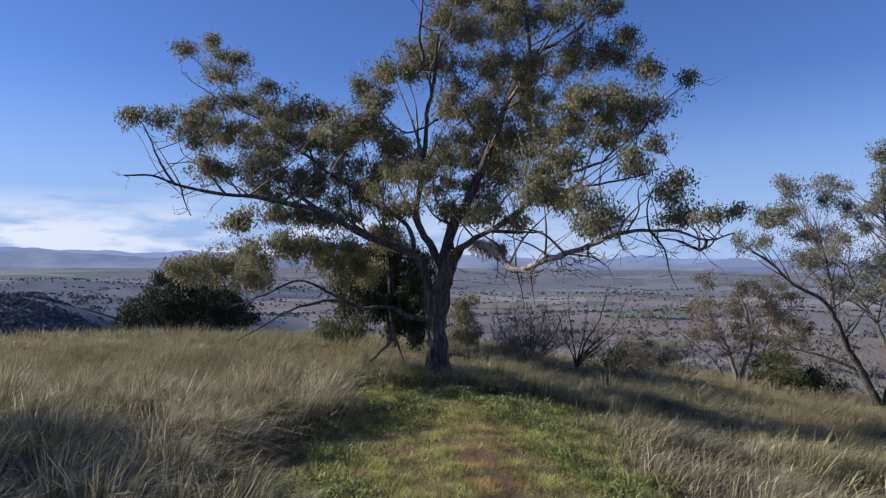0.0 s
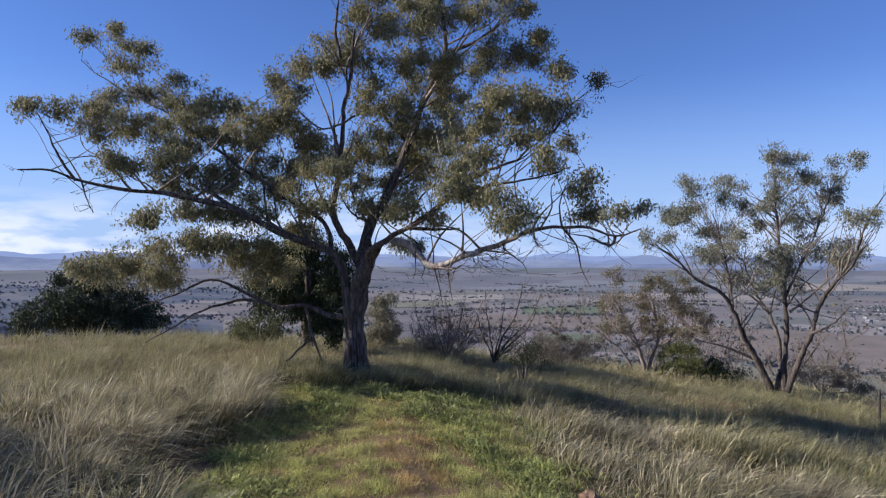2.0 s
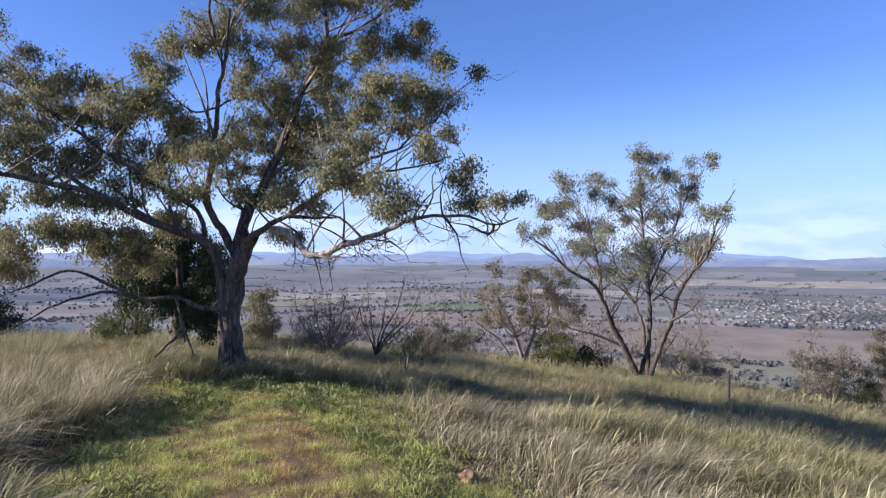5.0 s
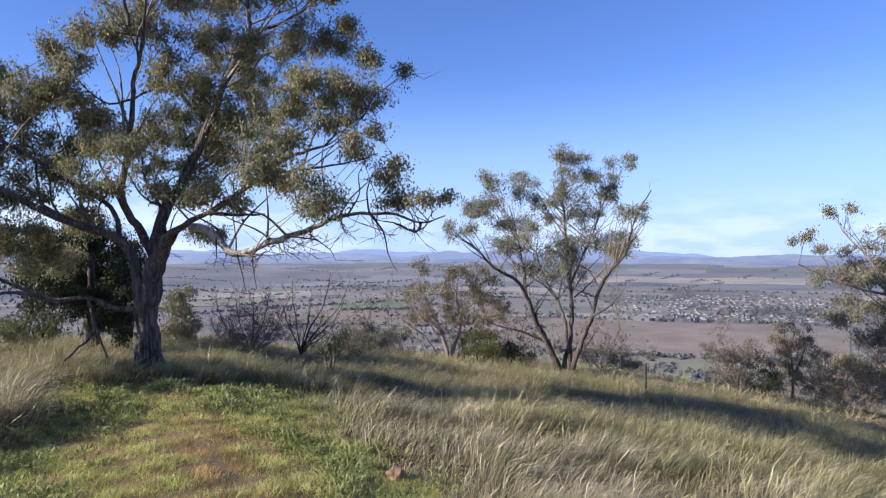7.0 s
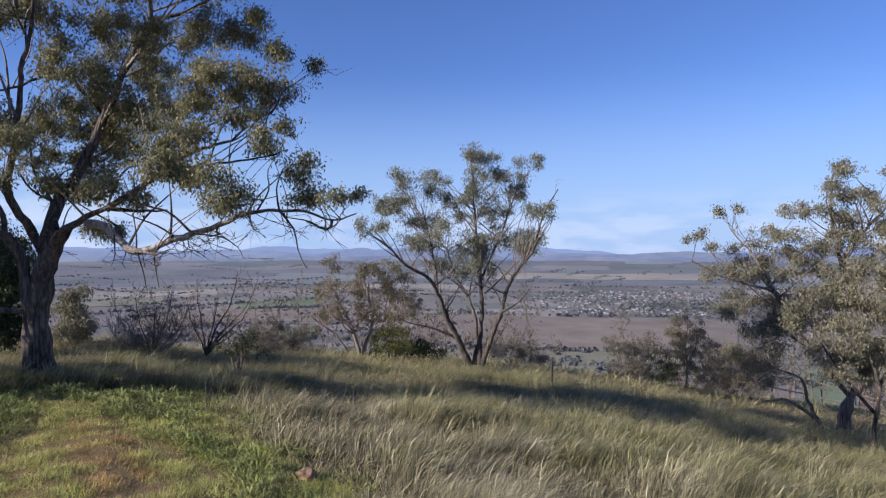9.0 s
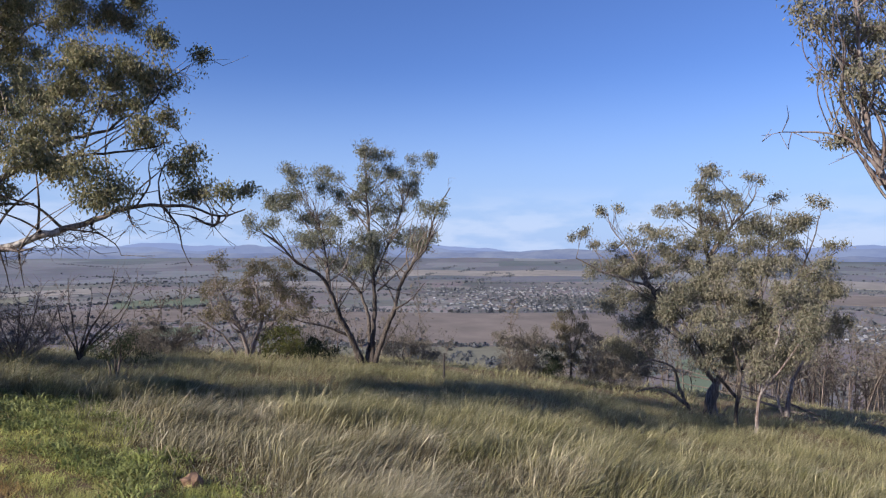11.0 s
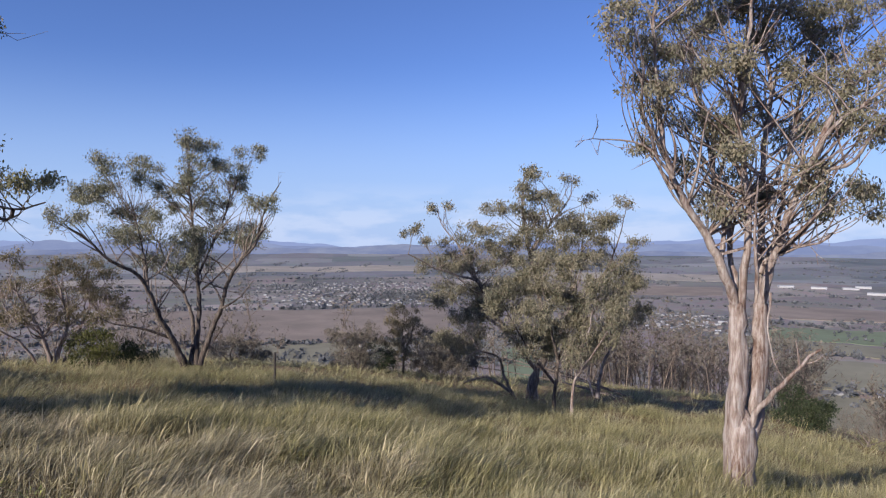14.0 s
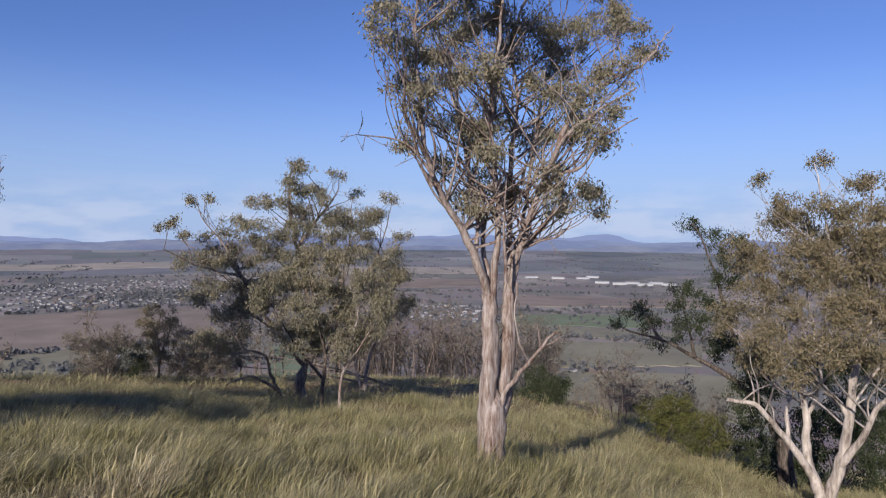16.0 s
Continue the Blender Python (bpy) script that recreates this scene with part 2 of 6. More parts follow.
def soil():
    m, n, l, b = material("hill_soil", 0.95)
    co = n.new("ShaderNodeTexCoord")
    a = noise_node(n, l, 0.5, 5, co.outputs["Object"])
    f = noise_node(n, l, 14, 6, co.outputs["Object"])
    r = ramp_node(n, [(0.3, (0.075, 0.062, 0.030)), (0.5, (0.12, 0.105, 0.045)), (0.7, (0.20, 0.15, 0.085))])
    l.new(a.outputs["Fac"], r.inputs["Fac"])
    r2 = ramp_node(n, [(0.3, (0.13, 0.074, 0.036)), (0.55, (0.30, 0.165, 0.080)), (0.75, (0.42, 0.24, 0.125))])
    l.new(f.outputs["Fac"], r2.inputs["Fac"])
    l.new(mix_node(n, l, 0.6, r.outputs["Color"], r2.outputs["Color"]), b.inputs["Base Color"])
    bp = n.new("ShaderNodeBump")
    bp.inputs["Strength"].default_value, bp.inputs["Distance"].default_value = 0.8, 0.05
    l.new(f.outputs["Fac"], bp.inputs["Height"])
    l.new(bp.outputs["Normal"], b.inputs["Normal"])


def valley(name, long, wide, tone):
    """Patchwork of paddocks far below, each in its own tone; the tone argument multiplies in a haze tint."""
    m, n, l, b = material(name, 1.0)
    co = n.new("ShaderNodeTexCoord")
    mp = n.new("ShaderNodeMapping")
    mp.inputs["Rotation"].default_value = (0, 0, radians(38))
    mp.inputs["Scale"].default_value = (1 / long, 1 / wide, 0)
    l.new(co.outputs["Object"], mp.inputs["Vector"])
    v = n.new("ShaderNodeTexVoronoi")
    v.distance = "CHEBYCHEV"
    v.inputs["Scale"].default_value, v.inputs["Randomness"].default_value = 1.0, 0.85
    l.new(mp.outputs["Vector"], v.inputs["Vector"])
    sp = n.new("ShaderNodeSeparateXYZ")
    l.new(v.outputs["Color"], sp.inputs["Vector"])
    r = ramp_node(n, [(0.0, (0.105, 0.115, 0.10)), (0.2, (0.235, 0.195, 0.17)), (0.38, (0.15, 0.165, 0.125)), (0.55, (0.31, 0.275, 0.22)), (0.72, (0.195, 0.17, 0.155)), (0.86, (0.13, 0.14, 0.115)), (1.0, (0.36, 0.325, 0.26))])
    l.new(sp.outputs["X"], r.inputs["Fac"])
    a = noise_node(n, l, 0.004, 5, co.outputs["Object"], 0.6)
    f = noise_node(n, l, 0.05, 4, co.outputs["Object"])
    r2 = ramp_node(n, [(0.35, (0.102, 0.111, 0.103)), (0.6, (0.232, 0.222, 0.197))])
    l.new(a.outputs["Fac"], r2.inputs["Fac"])
    c = mix_node(n, l, 0.3, r.outputs["Color"], r2.outputs["Color"])
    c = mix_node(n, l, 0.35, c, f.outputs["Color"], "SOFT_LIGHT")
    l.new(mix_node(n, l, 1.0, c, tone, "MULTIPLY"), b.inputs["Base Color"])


def hill_land_hazed():
    """Hills half wooded, half cleared, in uneven patches, with the blue of distant haze in the colours."""
    m, n, l, b = material("hill_land_hazed", 1.0)
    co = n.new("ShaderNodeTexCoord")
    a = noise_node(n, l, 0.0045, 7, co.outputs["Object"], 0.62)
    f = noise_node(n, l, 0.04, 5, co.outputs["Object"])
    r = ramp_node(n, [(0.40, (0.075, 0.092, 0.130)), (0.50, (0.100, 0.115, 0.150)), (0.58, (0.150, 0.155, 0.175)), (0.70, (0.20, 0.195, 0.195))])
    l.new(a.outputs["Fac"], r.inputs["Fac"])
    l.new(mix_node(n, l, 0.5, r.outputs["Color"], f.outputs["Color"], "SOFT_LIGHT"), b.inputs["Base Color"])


soil()
hill_land_hazed()
# mauve and bluish tones put the haze of distance into the land colour
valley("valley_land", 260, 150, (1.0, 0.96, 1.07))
valley("far_plain_hazed", 420, 330, (0.86, 0.94, 1.18))


def plain(name, color, rough=0.8, scale=3.0, spread=0.35, metal=0.0):
    m, n, l, b = material(name, rough)
    b.inputs["Metallic"].default_value = metal
    co = n.new("ShaderNodeTexCoord")
    a = noise_node(n, l, scale, 6, co.outputs["Object"], 0.65)
    lo = tuple(c * (1 - spread) for c in color)
    hi = tuple(min(1, c * (1 + spread)) for c in color)
    r = ramp_node(n, [(0.3, lo), (0.7, hi)])
    l.new(a.outputs["Fac"], r.inputs["Fac"])
    l.new(r.outputs["Color"], b.inputs["Base Color"])


# woods on the far hills, haze blue painted into the leaves
foliage("leaf_hill_hazed", [(0.0, (0.080, 0.094, 0.118)), (0.5, (0.105, 0.118, 0.140)), (1.0, (0.135, 0.145, 0.165))], 0.8, 0.1)
plain("rock_orange", (0.255, 0.155, 0.10), 0.9, 9)
plain("post_wood", (0.06, 0.05, 0.045), 0.9, 12)
plain("field_brown", (0.22, 0.178, 0.15), 1, 0.012, 0.22)
plain("field_green", (0.15, 0.18, 0.115), 1, 0.012, 0.2)
plain("field_straw", (0.31, 0.275, 0.24), 1, 0.012, 0.2)
plain("field_olive", (0.215, 0.20, 0.145), 1, 0.012, 0.2)
plain("wall_pale", (0.30, 0.295, 0.30), 0.8, 0.5, 0.15)
plain("wall_brick", (0.18, 0.16, 0.15), 0.8, 0.5, 0.15)
plain("roof_grey", (0.13, 0.13, 0.145), 0.5, 0.5, 0.15)
plain("roof_red", (0.16, 0.125, 0.115), 0.7, 0.5, 0.15)
plain("roof_white", (0.44, 0.44, 0.45), 0.5, 0.5, 0.08)
plain("wall_shed", (0.37, 0.37, 0.385), 0.6, 0.3, 0.1)
plain("road_gravel", (0.33, 0.29, 0.25), 0.9, 0.05, 0.15)


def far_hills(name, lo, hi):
    """Backdrop of distance: ranges tens of kilometres off; the bluish air before them is painted as glow."""
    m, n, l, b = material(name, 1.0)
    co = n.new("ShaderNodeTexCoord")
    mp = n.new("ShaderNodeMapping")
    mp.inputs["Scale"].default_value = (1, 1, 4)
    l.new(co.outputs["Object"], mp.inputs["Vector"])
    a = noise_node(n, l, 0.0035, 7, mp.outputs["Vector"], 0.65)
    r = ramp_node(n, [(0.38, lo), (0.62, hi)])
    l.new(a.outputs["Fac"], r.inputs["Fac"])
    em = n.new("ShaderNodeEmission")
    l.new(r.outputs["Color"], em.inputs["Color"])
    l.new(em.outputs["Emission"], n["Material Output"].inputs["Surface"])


# emission colours, paler and bluer with distance, as haze would make them
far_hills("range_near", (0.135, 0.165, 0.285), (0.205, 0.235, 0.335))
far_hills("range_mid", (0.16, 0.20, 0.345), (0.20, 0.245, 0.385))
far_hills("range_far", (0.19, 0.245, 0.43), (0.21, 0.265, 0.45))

# ---------------------------------------------------------------- mesh helpers
def mesh_np(name, verts, faces, mats, mat_index=None, smooth_shade=True):
    """A mesh from arrays: verts (n, 3), faces (m, k) with k = 3 or 4."""
    me = bpy.data.meshes.new(name)
    faces = np.asarray(faces, np.int32)
    k = faces.shape[1]
    me.vertices.add(len(verts))
    me.vertices.foreach_set("co", np.asarray(verts, np.float32).ravel())
    me.loops.add(faces.size)
    me.loops.foreach_set("vertex_index", faces.ravel())
    me.polygons.add(len(faces))
    me.polygons.foreach_set("loop_start", np.arange(0, faces.size, k, dtype=np.int32))
    for m in mats:
        me.materials.append(MATS[m])
    if mat_index is not None:
        me.polygons.foreach_set("material_index", np.asarray(mat_index, np.int32))
    me.polygons.foreach_set("use_smooth", np.full(len(faces), smooth_shade))
    me.update(calc_edges=True)
    me.validate()
    return me


def child(name, me, parent, label=""):
    ob = new(name, me)
    ob.parent = parent
    if label:
        tagged(ob, label)
    return ob


# ---------------------------------------------------------------- ground
def build_ground():
    rings = np.concatenate([[0.0], np.geomspace(0.8, 72, 90), np.geomspace(75, 4300, 70)])
    na = 420
    az = np.linspace(0, 2 * np.pi, na, endpoint=False)
    R, A = np.meshgrid(rings, az, indexing="ij")
    X, Y = R * np.sin(A), R * np.cos(A)
    Z = ground_z(X, Y)
    rough = np.random.RandomState(5).normal(0, 0.012, Z.shape) * (R < 72) * np.clip((R - 2) / 8, 0, 1)
    v = np.stack([X, Y, Z + rough], -1).reshape(-1, 3)
    i, j = np.meshgrid(np.arange(len(rings) - 1), np.arange(na), indexing="ij")
    j2 = (j + 1) % na
    f = np.stack([i * na + j, i * na + j2, (i + 1) * na + j2, (i + 1) * na + j], -1).reshape(-1, 4)[:, ::-1]
    mi = np.repeat((rings[:-1] > 330).astype(int), na)
    deg = (np.degrees(A) + 180) % 360 - 180
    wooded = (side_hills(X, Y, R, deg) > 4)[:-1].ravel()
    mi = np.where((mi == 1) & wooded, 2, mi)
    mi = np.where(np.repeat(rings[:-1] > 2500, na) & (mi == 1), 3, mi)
    me = mesh_np("ground", v, f, ["hill_soil", "valley_land", "hill_land_hazed", "far_plain_hazed"], mi)
    tagged(new("ground", me), "grassy hilltop dropping to a wide patchwork farming valley", "ground", kind="structure")


def build_hills():
    """Three ranges one behind another, closing the valley."""
    na = 720
    az = np.linspace(-np.pi, np.pi, na, endpoint=False)
    deg = np.degrees(az)
    for k, (r, base, amp) in enumerate(((4300, -0.80, 0.22), (4580, -0.50, 0.24), (4850, -0.26, 0.30))):
        rng = np.random.RandomState(20 + k)
        el = base + 0 * az
        for f, w in ((5, 0.5), (9, 0.5), (17, 0.35), (31, 0.34), (67, 0.22), (140, 0.13), (300, 0.05)):
            el = el + amp * w * np.sin(f * az + rng.uniform(0, 6.28))
        lift = (0.75, 0.85, 0.95)[k] * np.exp(-((deg + 45) / 24) ** 2)
        bump = 0.40 * np.exp(-((deg - 23.4) / 1.7) ** 2) * (k == 1) + 0.35 * np.exp(-((deg - 86.5) / 2.2) ** 2) * (k == 2)
        el = el + lift + bump
        top = EYE + r * np.tan(np.radians(el))
        rows = [(r - 160, np.full(na, VALLEY - 60.0)), (r - 80, VALLEY + (top - VALLEY) * 0.6), (r, top), (r + 60, np.full(na, VALLEY - 60.0))]
        v = np.concatenate([np.stack([rr * np.sin(az), rr * np.cos(az), zz], -1) for rr, zz in rows])
        i, j = np.meshgrid(np.arange(len(rows) - 1), np.arange(na), indexing="ij")
        j2 = (j + 1) % na
        f = np.stack([i * na + j, i * na + j2, (i + 1) * na + j2, (i + 1) * na + j], -1).reshape(-1, 4)[:, ::-1]
        tagged(new("backdrop", mesh_np("backdrop", v, f, [("range_near", "range_mid", "range_far")[k]])), "distant ranges of hills along the horizon, haze painted in as blue glow", "hills", kind="structure")


build_ground()
build_hills()

# ---------------------------------------------------------------- plants
def tube_mesh(paths, sides, flute=0.0):
    """Vertices and faces of tapered tubes, fluted lengthwise if wanted; paths: list of (points (n,3), radii (n,))."""
    V, F, base = [], [], 0
    ring = np.linspace(0, 2 * np.pi, sides, endpoint=False)
    cs, sn = np.cos(ring), np.sin(ring)
    for pts, rad in paths:
        n = len(pts)
        tan = np.gradient(pts, axis=0)
        tan /= np.linalg.norm(tan, axis=1, keepdims=True) + 1e-9
        ref = np.array([0.31, 0.95, 0.1]) if abs(tan[0][1]) < 0.8 else np.array([1.0, 0.1, 0.2])
        a = np.cross(tan, ref)
        a /= np.linalg.norm(a, axis=1, keepdims=True) + 1e-9
        b = np.cross(tan, a)
        run = np.linspace(0, 2.2, n)[:, None]
        rough = 1 + flute * (np.sin(3 * ring[None] + 2.1 * run + 0.7) + 0.7 * np.sin(5 * ring[None] - 3.0 * run + 2) + 0.45 * np.sin(8 * ring[None] + 5 * run))
        V.append((pts[:, None] + (rad[:, None] * rough)[:, :, None] * (a[:, None] * cs[None, :, None] + b[:, None] * sn[None, :, None])).reshape(-1, 3))
        i, j = np.meshgrid(np.arange(n - 1), np.arange(sides), indexing="ij")
        j2 = (j + 1) % sides
        F.append(base + np.stack([i * sides + j, i * sides + j2, (i + 1) * sides + j2, (i + 1) * sides + j], -1).reshape(-1, 4))
        base += n * sides
    return np.concatenate(V), np.concatenate(F)


def curve_points(ctrl, step):
    """A smooth line through control points (Catmull-Rom), and the run of each point from 0 to 1."""
    c = np.asarray(ctrl, float)
    c = np.concatenate([[2 * c[0] - c[1]], c, [2 * c[-1] - c[-2]]])
    out = []
    for k in range(1, len(c) - 2):
        p0, p1, p2, p3 = c[k - 1:k + 3]
        m = max(2, int(np.linalg.norm(p2 - p1) / step + 0.5))
        t = np.linspace(0, 1, m, endpoint=False)[:, None]
        out.append(0.5 * (2 * p1 + (p2 - p0) * t + (2 * p0 - 5 * p1 + 4 * p2 - p3) * t ** 2 + (3 * p1 - p0 - 3 * p2 + p3) * t ** 3))
    out = np.concatenate(out + [c[-2:-1]])
    d = np.concatenate([[0], np.cumsum(np.linalg.norm(np.diff(out, axis=0), axis=1))])
    return out, d / d[-1]


class Plant:
    """A tree or bush. Its own frame: u to the right, v up, w away, metres from the foot; az turns it, in degrees from +y to +x."""

    def __init__(self, xy, az, name, label, bark_mat, leaf_mat, seed, tips=30, leaves=20, leaf=0.12, twigs=0, rise=-0.15, web=0, web_from=0.25, tufts=15):
        self.rng = np.random.RandomState(seed)
        self.root = new(name)
        self.root.matrix_world = pose(xy[0], xy[1], gz(*xy), 0, 0, -az)
        tagged(self.root, label, name.replace("gum_", "").replace("_", " "))
        self.bark, self.leaf_mat, self.tips, self.leaves, self.leaf, self.twigs, self.rise, self.web, self.web_from = bark_mat, leaf_mat, tips, leaves, leaf, twigs, rise, web, web_from
        self.tufts = tufts
        self.lines, self.puffs, self.coats = [], [], []

    def limb(self, r0, r1, *ctrl, mat=None):
        """A limb that tapers from r0 to r1 through control points (u, v, w)."""
        pts, run = curve_points([(u, w, v) for u, v, w in ctrl], 0.22 if r0 > 0.03 else 0.16)
        wob = np.stack([wave(pts[:, 2] * 3 + pts[:, 0], pts[:, 1] * 3, 1.3, k) for k in (11, 12, 13)], -1)
        pts = pts + wob * (0.5 * min(r0, 0.05)) * np.minimum(run * 8, 1)[:, None]
        rad = r0 + (r1 - r0) * run ** 0.8
        rad = rad * (1 + 0.07 * wave(run * 9 + r0 * 100, run * 3, 1.0, 9))
        if not self.lines and r0 > 0.1:
            low = np.clip(1 - (pts[:, 2] - pts[0, 2]) / 1.1, 0, 1)
            rad = rad * (1 + 0.32 * low ** 2)
        if not self.lines and r1 > 0.1:
            rad = rad * np.sqrt(np.clip((1.0 - run) / 0.30, 0.02, 1))
        self.lines.append((pts, rad))
        self.coats.append(mat or self.bark)

    def clumps(self, *rows):
        self.puffs += rows

    def grow(self):
        """Twigs run from the nearest limb into each clump and fork to its tips."""
        rng = self.rng
        if not self.lines:
            for u, v, w, rx, rz in self.puffs:
                foot = rng.normal(0, 0.2, 2)
                mid = (u * 0.45 + rng.normal(0, 0.1), max(0.1, v) * 0.55, w * 0.5)
                self.limb(0.05, 0.02, (foot[0], -0.15, foot[1]), mid, (u, max(0.15, v), w))
        nodes = np.concatenate([p[len(p) // 5:] for p, _ in self.lines])
        size = np.concatenate([r[len(r) // 5:] for _, r in self.lines])
        twigs, ends = [], []
        far = [np.linalg.norm(nodes - np.array([u, w, v]), axis=1).min() for u, v, w, rx, rz in self.puffs]
        for u, v, w, rx, rz in [self.puffs[k] for k in np.argsort(far)]:
            c = np.array([u, w, v])
            cost = np.linalg.norm(nodes - c, axis=1) + 0.45 * np.maximum(nodes[:, 2] - v, 0) + 1.2 * np.maximum(size - 0.08, 0)
            k = int(np.argmin(cost))
            a, span = nodes[k], np.linalg.norm(c - nodes[k])
            bow = np.array([0, 0, 0.05]) * span
            pts, run = curve_points([a, a + (c - a) * 0.33 + rng.normal(0, 0.045, 3) * span - bow, a + (c - a) * 0.68 + rng.normal(0, 0.04, 3) * span, c], 0.15)
            r0 = min(size[k] * 0.75, 0.014 + 0.013 * span)
            rad = r0 + (0.007 - r0) * run
            twigs.append((pts, rad))
            local, new_r = [pts[len(pts) // 3:]], [rad[len(pts) // 3:]]
            for b in range(2 + int(rx > 0.45) + int(rx > 0.7)):
                i = rng.randint(len(pts) // 3, max(len(pts) // 3 + 1, len(pts) - 1))
                goal = c + rng.normal(0, 0.55, 3) * (rx, 0.6 * (rx + rz), rz)
                q = goal - pts[i]
                fork, frun = curve_points([pts[i], pts[i] + q * 0.5 + rng.normal(0, 0.12, 3) * np.linalg.norm(q), goal], 0.15)
                fr = np.minimum(rad[i] * 0.8, 0.016) * (1 - 0.6 * frun)
                twigs.append((fork, fr))
                local.append(fork)
                new_r.append(fr)
            local = np.concatenate(local)
            nodes, size = np.concatenate([nodes, local]), np.concatenate([size, np.concatenate(new_r)])
            n = max(8, int(self.tips * rx * rz * 6.5))
            d = rng.normal(0, 1, (n, 3))
            d /= np.linalg.norm(d, axis=1, keepdims=True)
            m = max(2, int(rx * rz * self.tufts + 0.5))
            heart = c + d[:m] * (0.30 + 0.72 * rng.uniform(0, 1, (m, 1)) ** 0.5) * np.array([rx, 0.6 * (rx + rz), rz])
            reach = math.sqrt(1.0 * rx * rz / m) * rng.uniform(0.45, 1.25, (m, 3))
            pick = rng.randint(0, m, n)
            tip = heart[pick] + rng.normal(0, 0.6, (n, 3)) * reach[pick] * np.array([1.1, 1.1, 0.68])
            loose = c + d * (0.3 + 0.85 * rng.uniform(0, 1, (n, 1)) ** 0.55) * np.array([rx, 0.6 * (rx + rz), rz])
            tip = np.where(rng.uniform(0, 1, (n, 1)) < 0.26, loose, tip)
            tip = tip[np.argsort(np.linalg.norm(tip - c, axis=1))]
            for t in tip:
                q = np.linalg.norm(local - t, axis=1)
                a = local[np.argmin(q)]
                twigs.append((np.array([a, t]), np.array([0.007, 0.003])))
                local = np.concatenate([local, [(a + t) / 2, t]])
                ends.append(t)
        limb_nodes = np.concatenate([p[len(p) // 5:] for p, _ in self.lines])
        limb_size = np.concatenate([r[len(r) // 5:] for _, r in self.lines])
        top = limb_nodes[:, 2].max()
        for u, v, w, rx, rz in self.puffs if self.web else ():
            c = np.array([u, w, v])
            gap = np.linalg.norm(limb_nodes - c, axis=1)
            fit = np.flatnonzero((gap > 0.8) & (gap < 3.6) & (v - limb_nodes[:, 2] > 0.55 * np.hypot(*(limb_nodes - c)[:, :2].T)) & (limb_nodes[:, 2] > max(v - 2.8, self.web_from * top)) & (limb_size > 0.02))
            for b in range(self.web if len(fit) else 0):
                k = fit[rng.randint(len(fit))]
                a = limb_nodes[k]
                goal = c + rng.normal(0, 0.5, 3) * (rx, 0.6 * (rx + rz), rz)
                q = goal - a
                span = np.linalg.norm(q)
                pts, run = curve_points([a, a + q * 0.3 + rng.normal(0, 0.045, 3) * span, a + q * 0.65 + rng.normal(0, 0.04, 3) * span, goal], 0.2)
                r0 = min(limb_size[k] * 0.7, 0.016 + 0.010 * span)
                twigs.append((pts, r0 + (0.006 - r0) * run))
        for k in range(self.twigs):
            pts, rad = self.lines[rng.randint(len(self.lines))]
            a = pts[rng.randint(len(pts) // 4, len(pts))]
            if self.web and a[2] < self.web_from * top:
                continue
            d = rng.normal(0, 1, 3) * (0.8, 0.8, 0.55) + np.array([0, 0, self.rise])
            d *= (rng.uniform(0.3, 0.8) if self.web else rng.uniform(0.35, 1.1)) / np.linalg.norm(d)
            m = a + d * 0.5 + rng.normal(0, 0.06, 3)
            twigs.append((np.array([a, m, a + d]), np.array([0.010, 0.008, 0.004])))
            twigs.append((np.array([m, m + d * 0.25 + rng.normal(0, 0.08, 3), m + d * 0.4 + rng.normal(0, 0.16, 3)]), np.array([0.009, 0.007, 0.004])))
        return twigs, np.array(ends)

    def finish(self):
        rng = self.rng
        stems = len(self.lines)
        twigs, ends = self.grow()
        for k, (pts, rad) in enumerate(self.lines):
            v, f = tube_mesh([(pts, rad)], 24 if rad[0] > 0.2 else (12 if rad[0] > 0.06 else 7), 0.075 if rad[0] > 0.2 else 0.03 * (rad[0] > 0.06))
            child("trunk" if k == 0 and stems else ("limb" if stems else "stem"), mesh_np("limb", v, f, [self.coats[k]]), self.root)
        if twigs:
            v, f = tube_mesh(twigs, 3)
            tagged(child("twig_mass", mesh_np("twig_mass", v, f, ["bark_mid" if self.bark == "bark_dark" else self.bark]), self.root), kind="stuff")
        if len(ends) and self.leaves:
            n = len(ends) * self.leaves
            c = np.repeat(ends, self.leaves, 0) + rng.normal(0, 0.9, (n, 3)) * self.leaf * np.array([1, 1, 0.95])
            hang = rng.normal(0, 0.5, (n, 3)) + np.array([0, 0, -0.75])
            hang /= np.linalg.norm(hang, axis=1, keepdims=True)
            side = np.cross(hang, rng.normal(0, 1, (n, 3)))
            side /= np.linalg.norm(side, axis=1, keepdims=True) + 1e-9
            ln = self.leaf * rng.uniform(0.6, 1.25, (n, 1))
            wd = ln * rng.uniform(0.14, 0.23, (n, 1))
            nor = np.cross(hang, side)
            v = np.stack([c, c + hang * ln * 0.45 + side * wd, c + hang * ln + nor * ln * 0.12, c + hang * ln * 0.45 - side * wd], 1).reshape(-1, 3)
            f = np.arange(n * 4).reshape(-1, 4)
            tagged(child("crown", mesh_np("crown", v, f, [self.leaf_mat], smooth_shade=False), self.root), kind="stuff")

# ---------------------------------------------------------------- trees and bushes

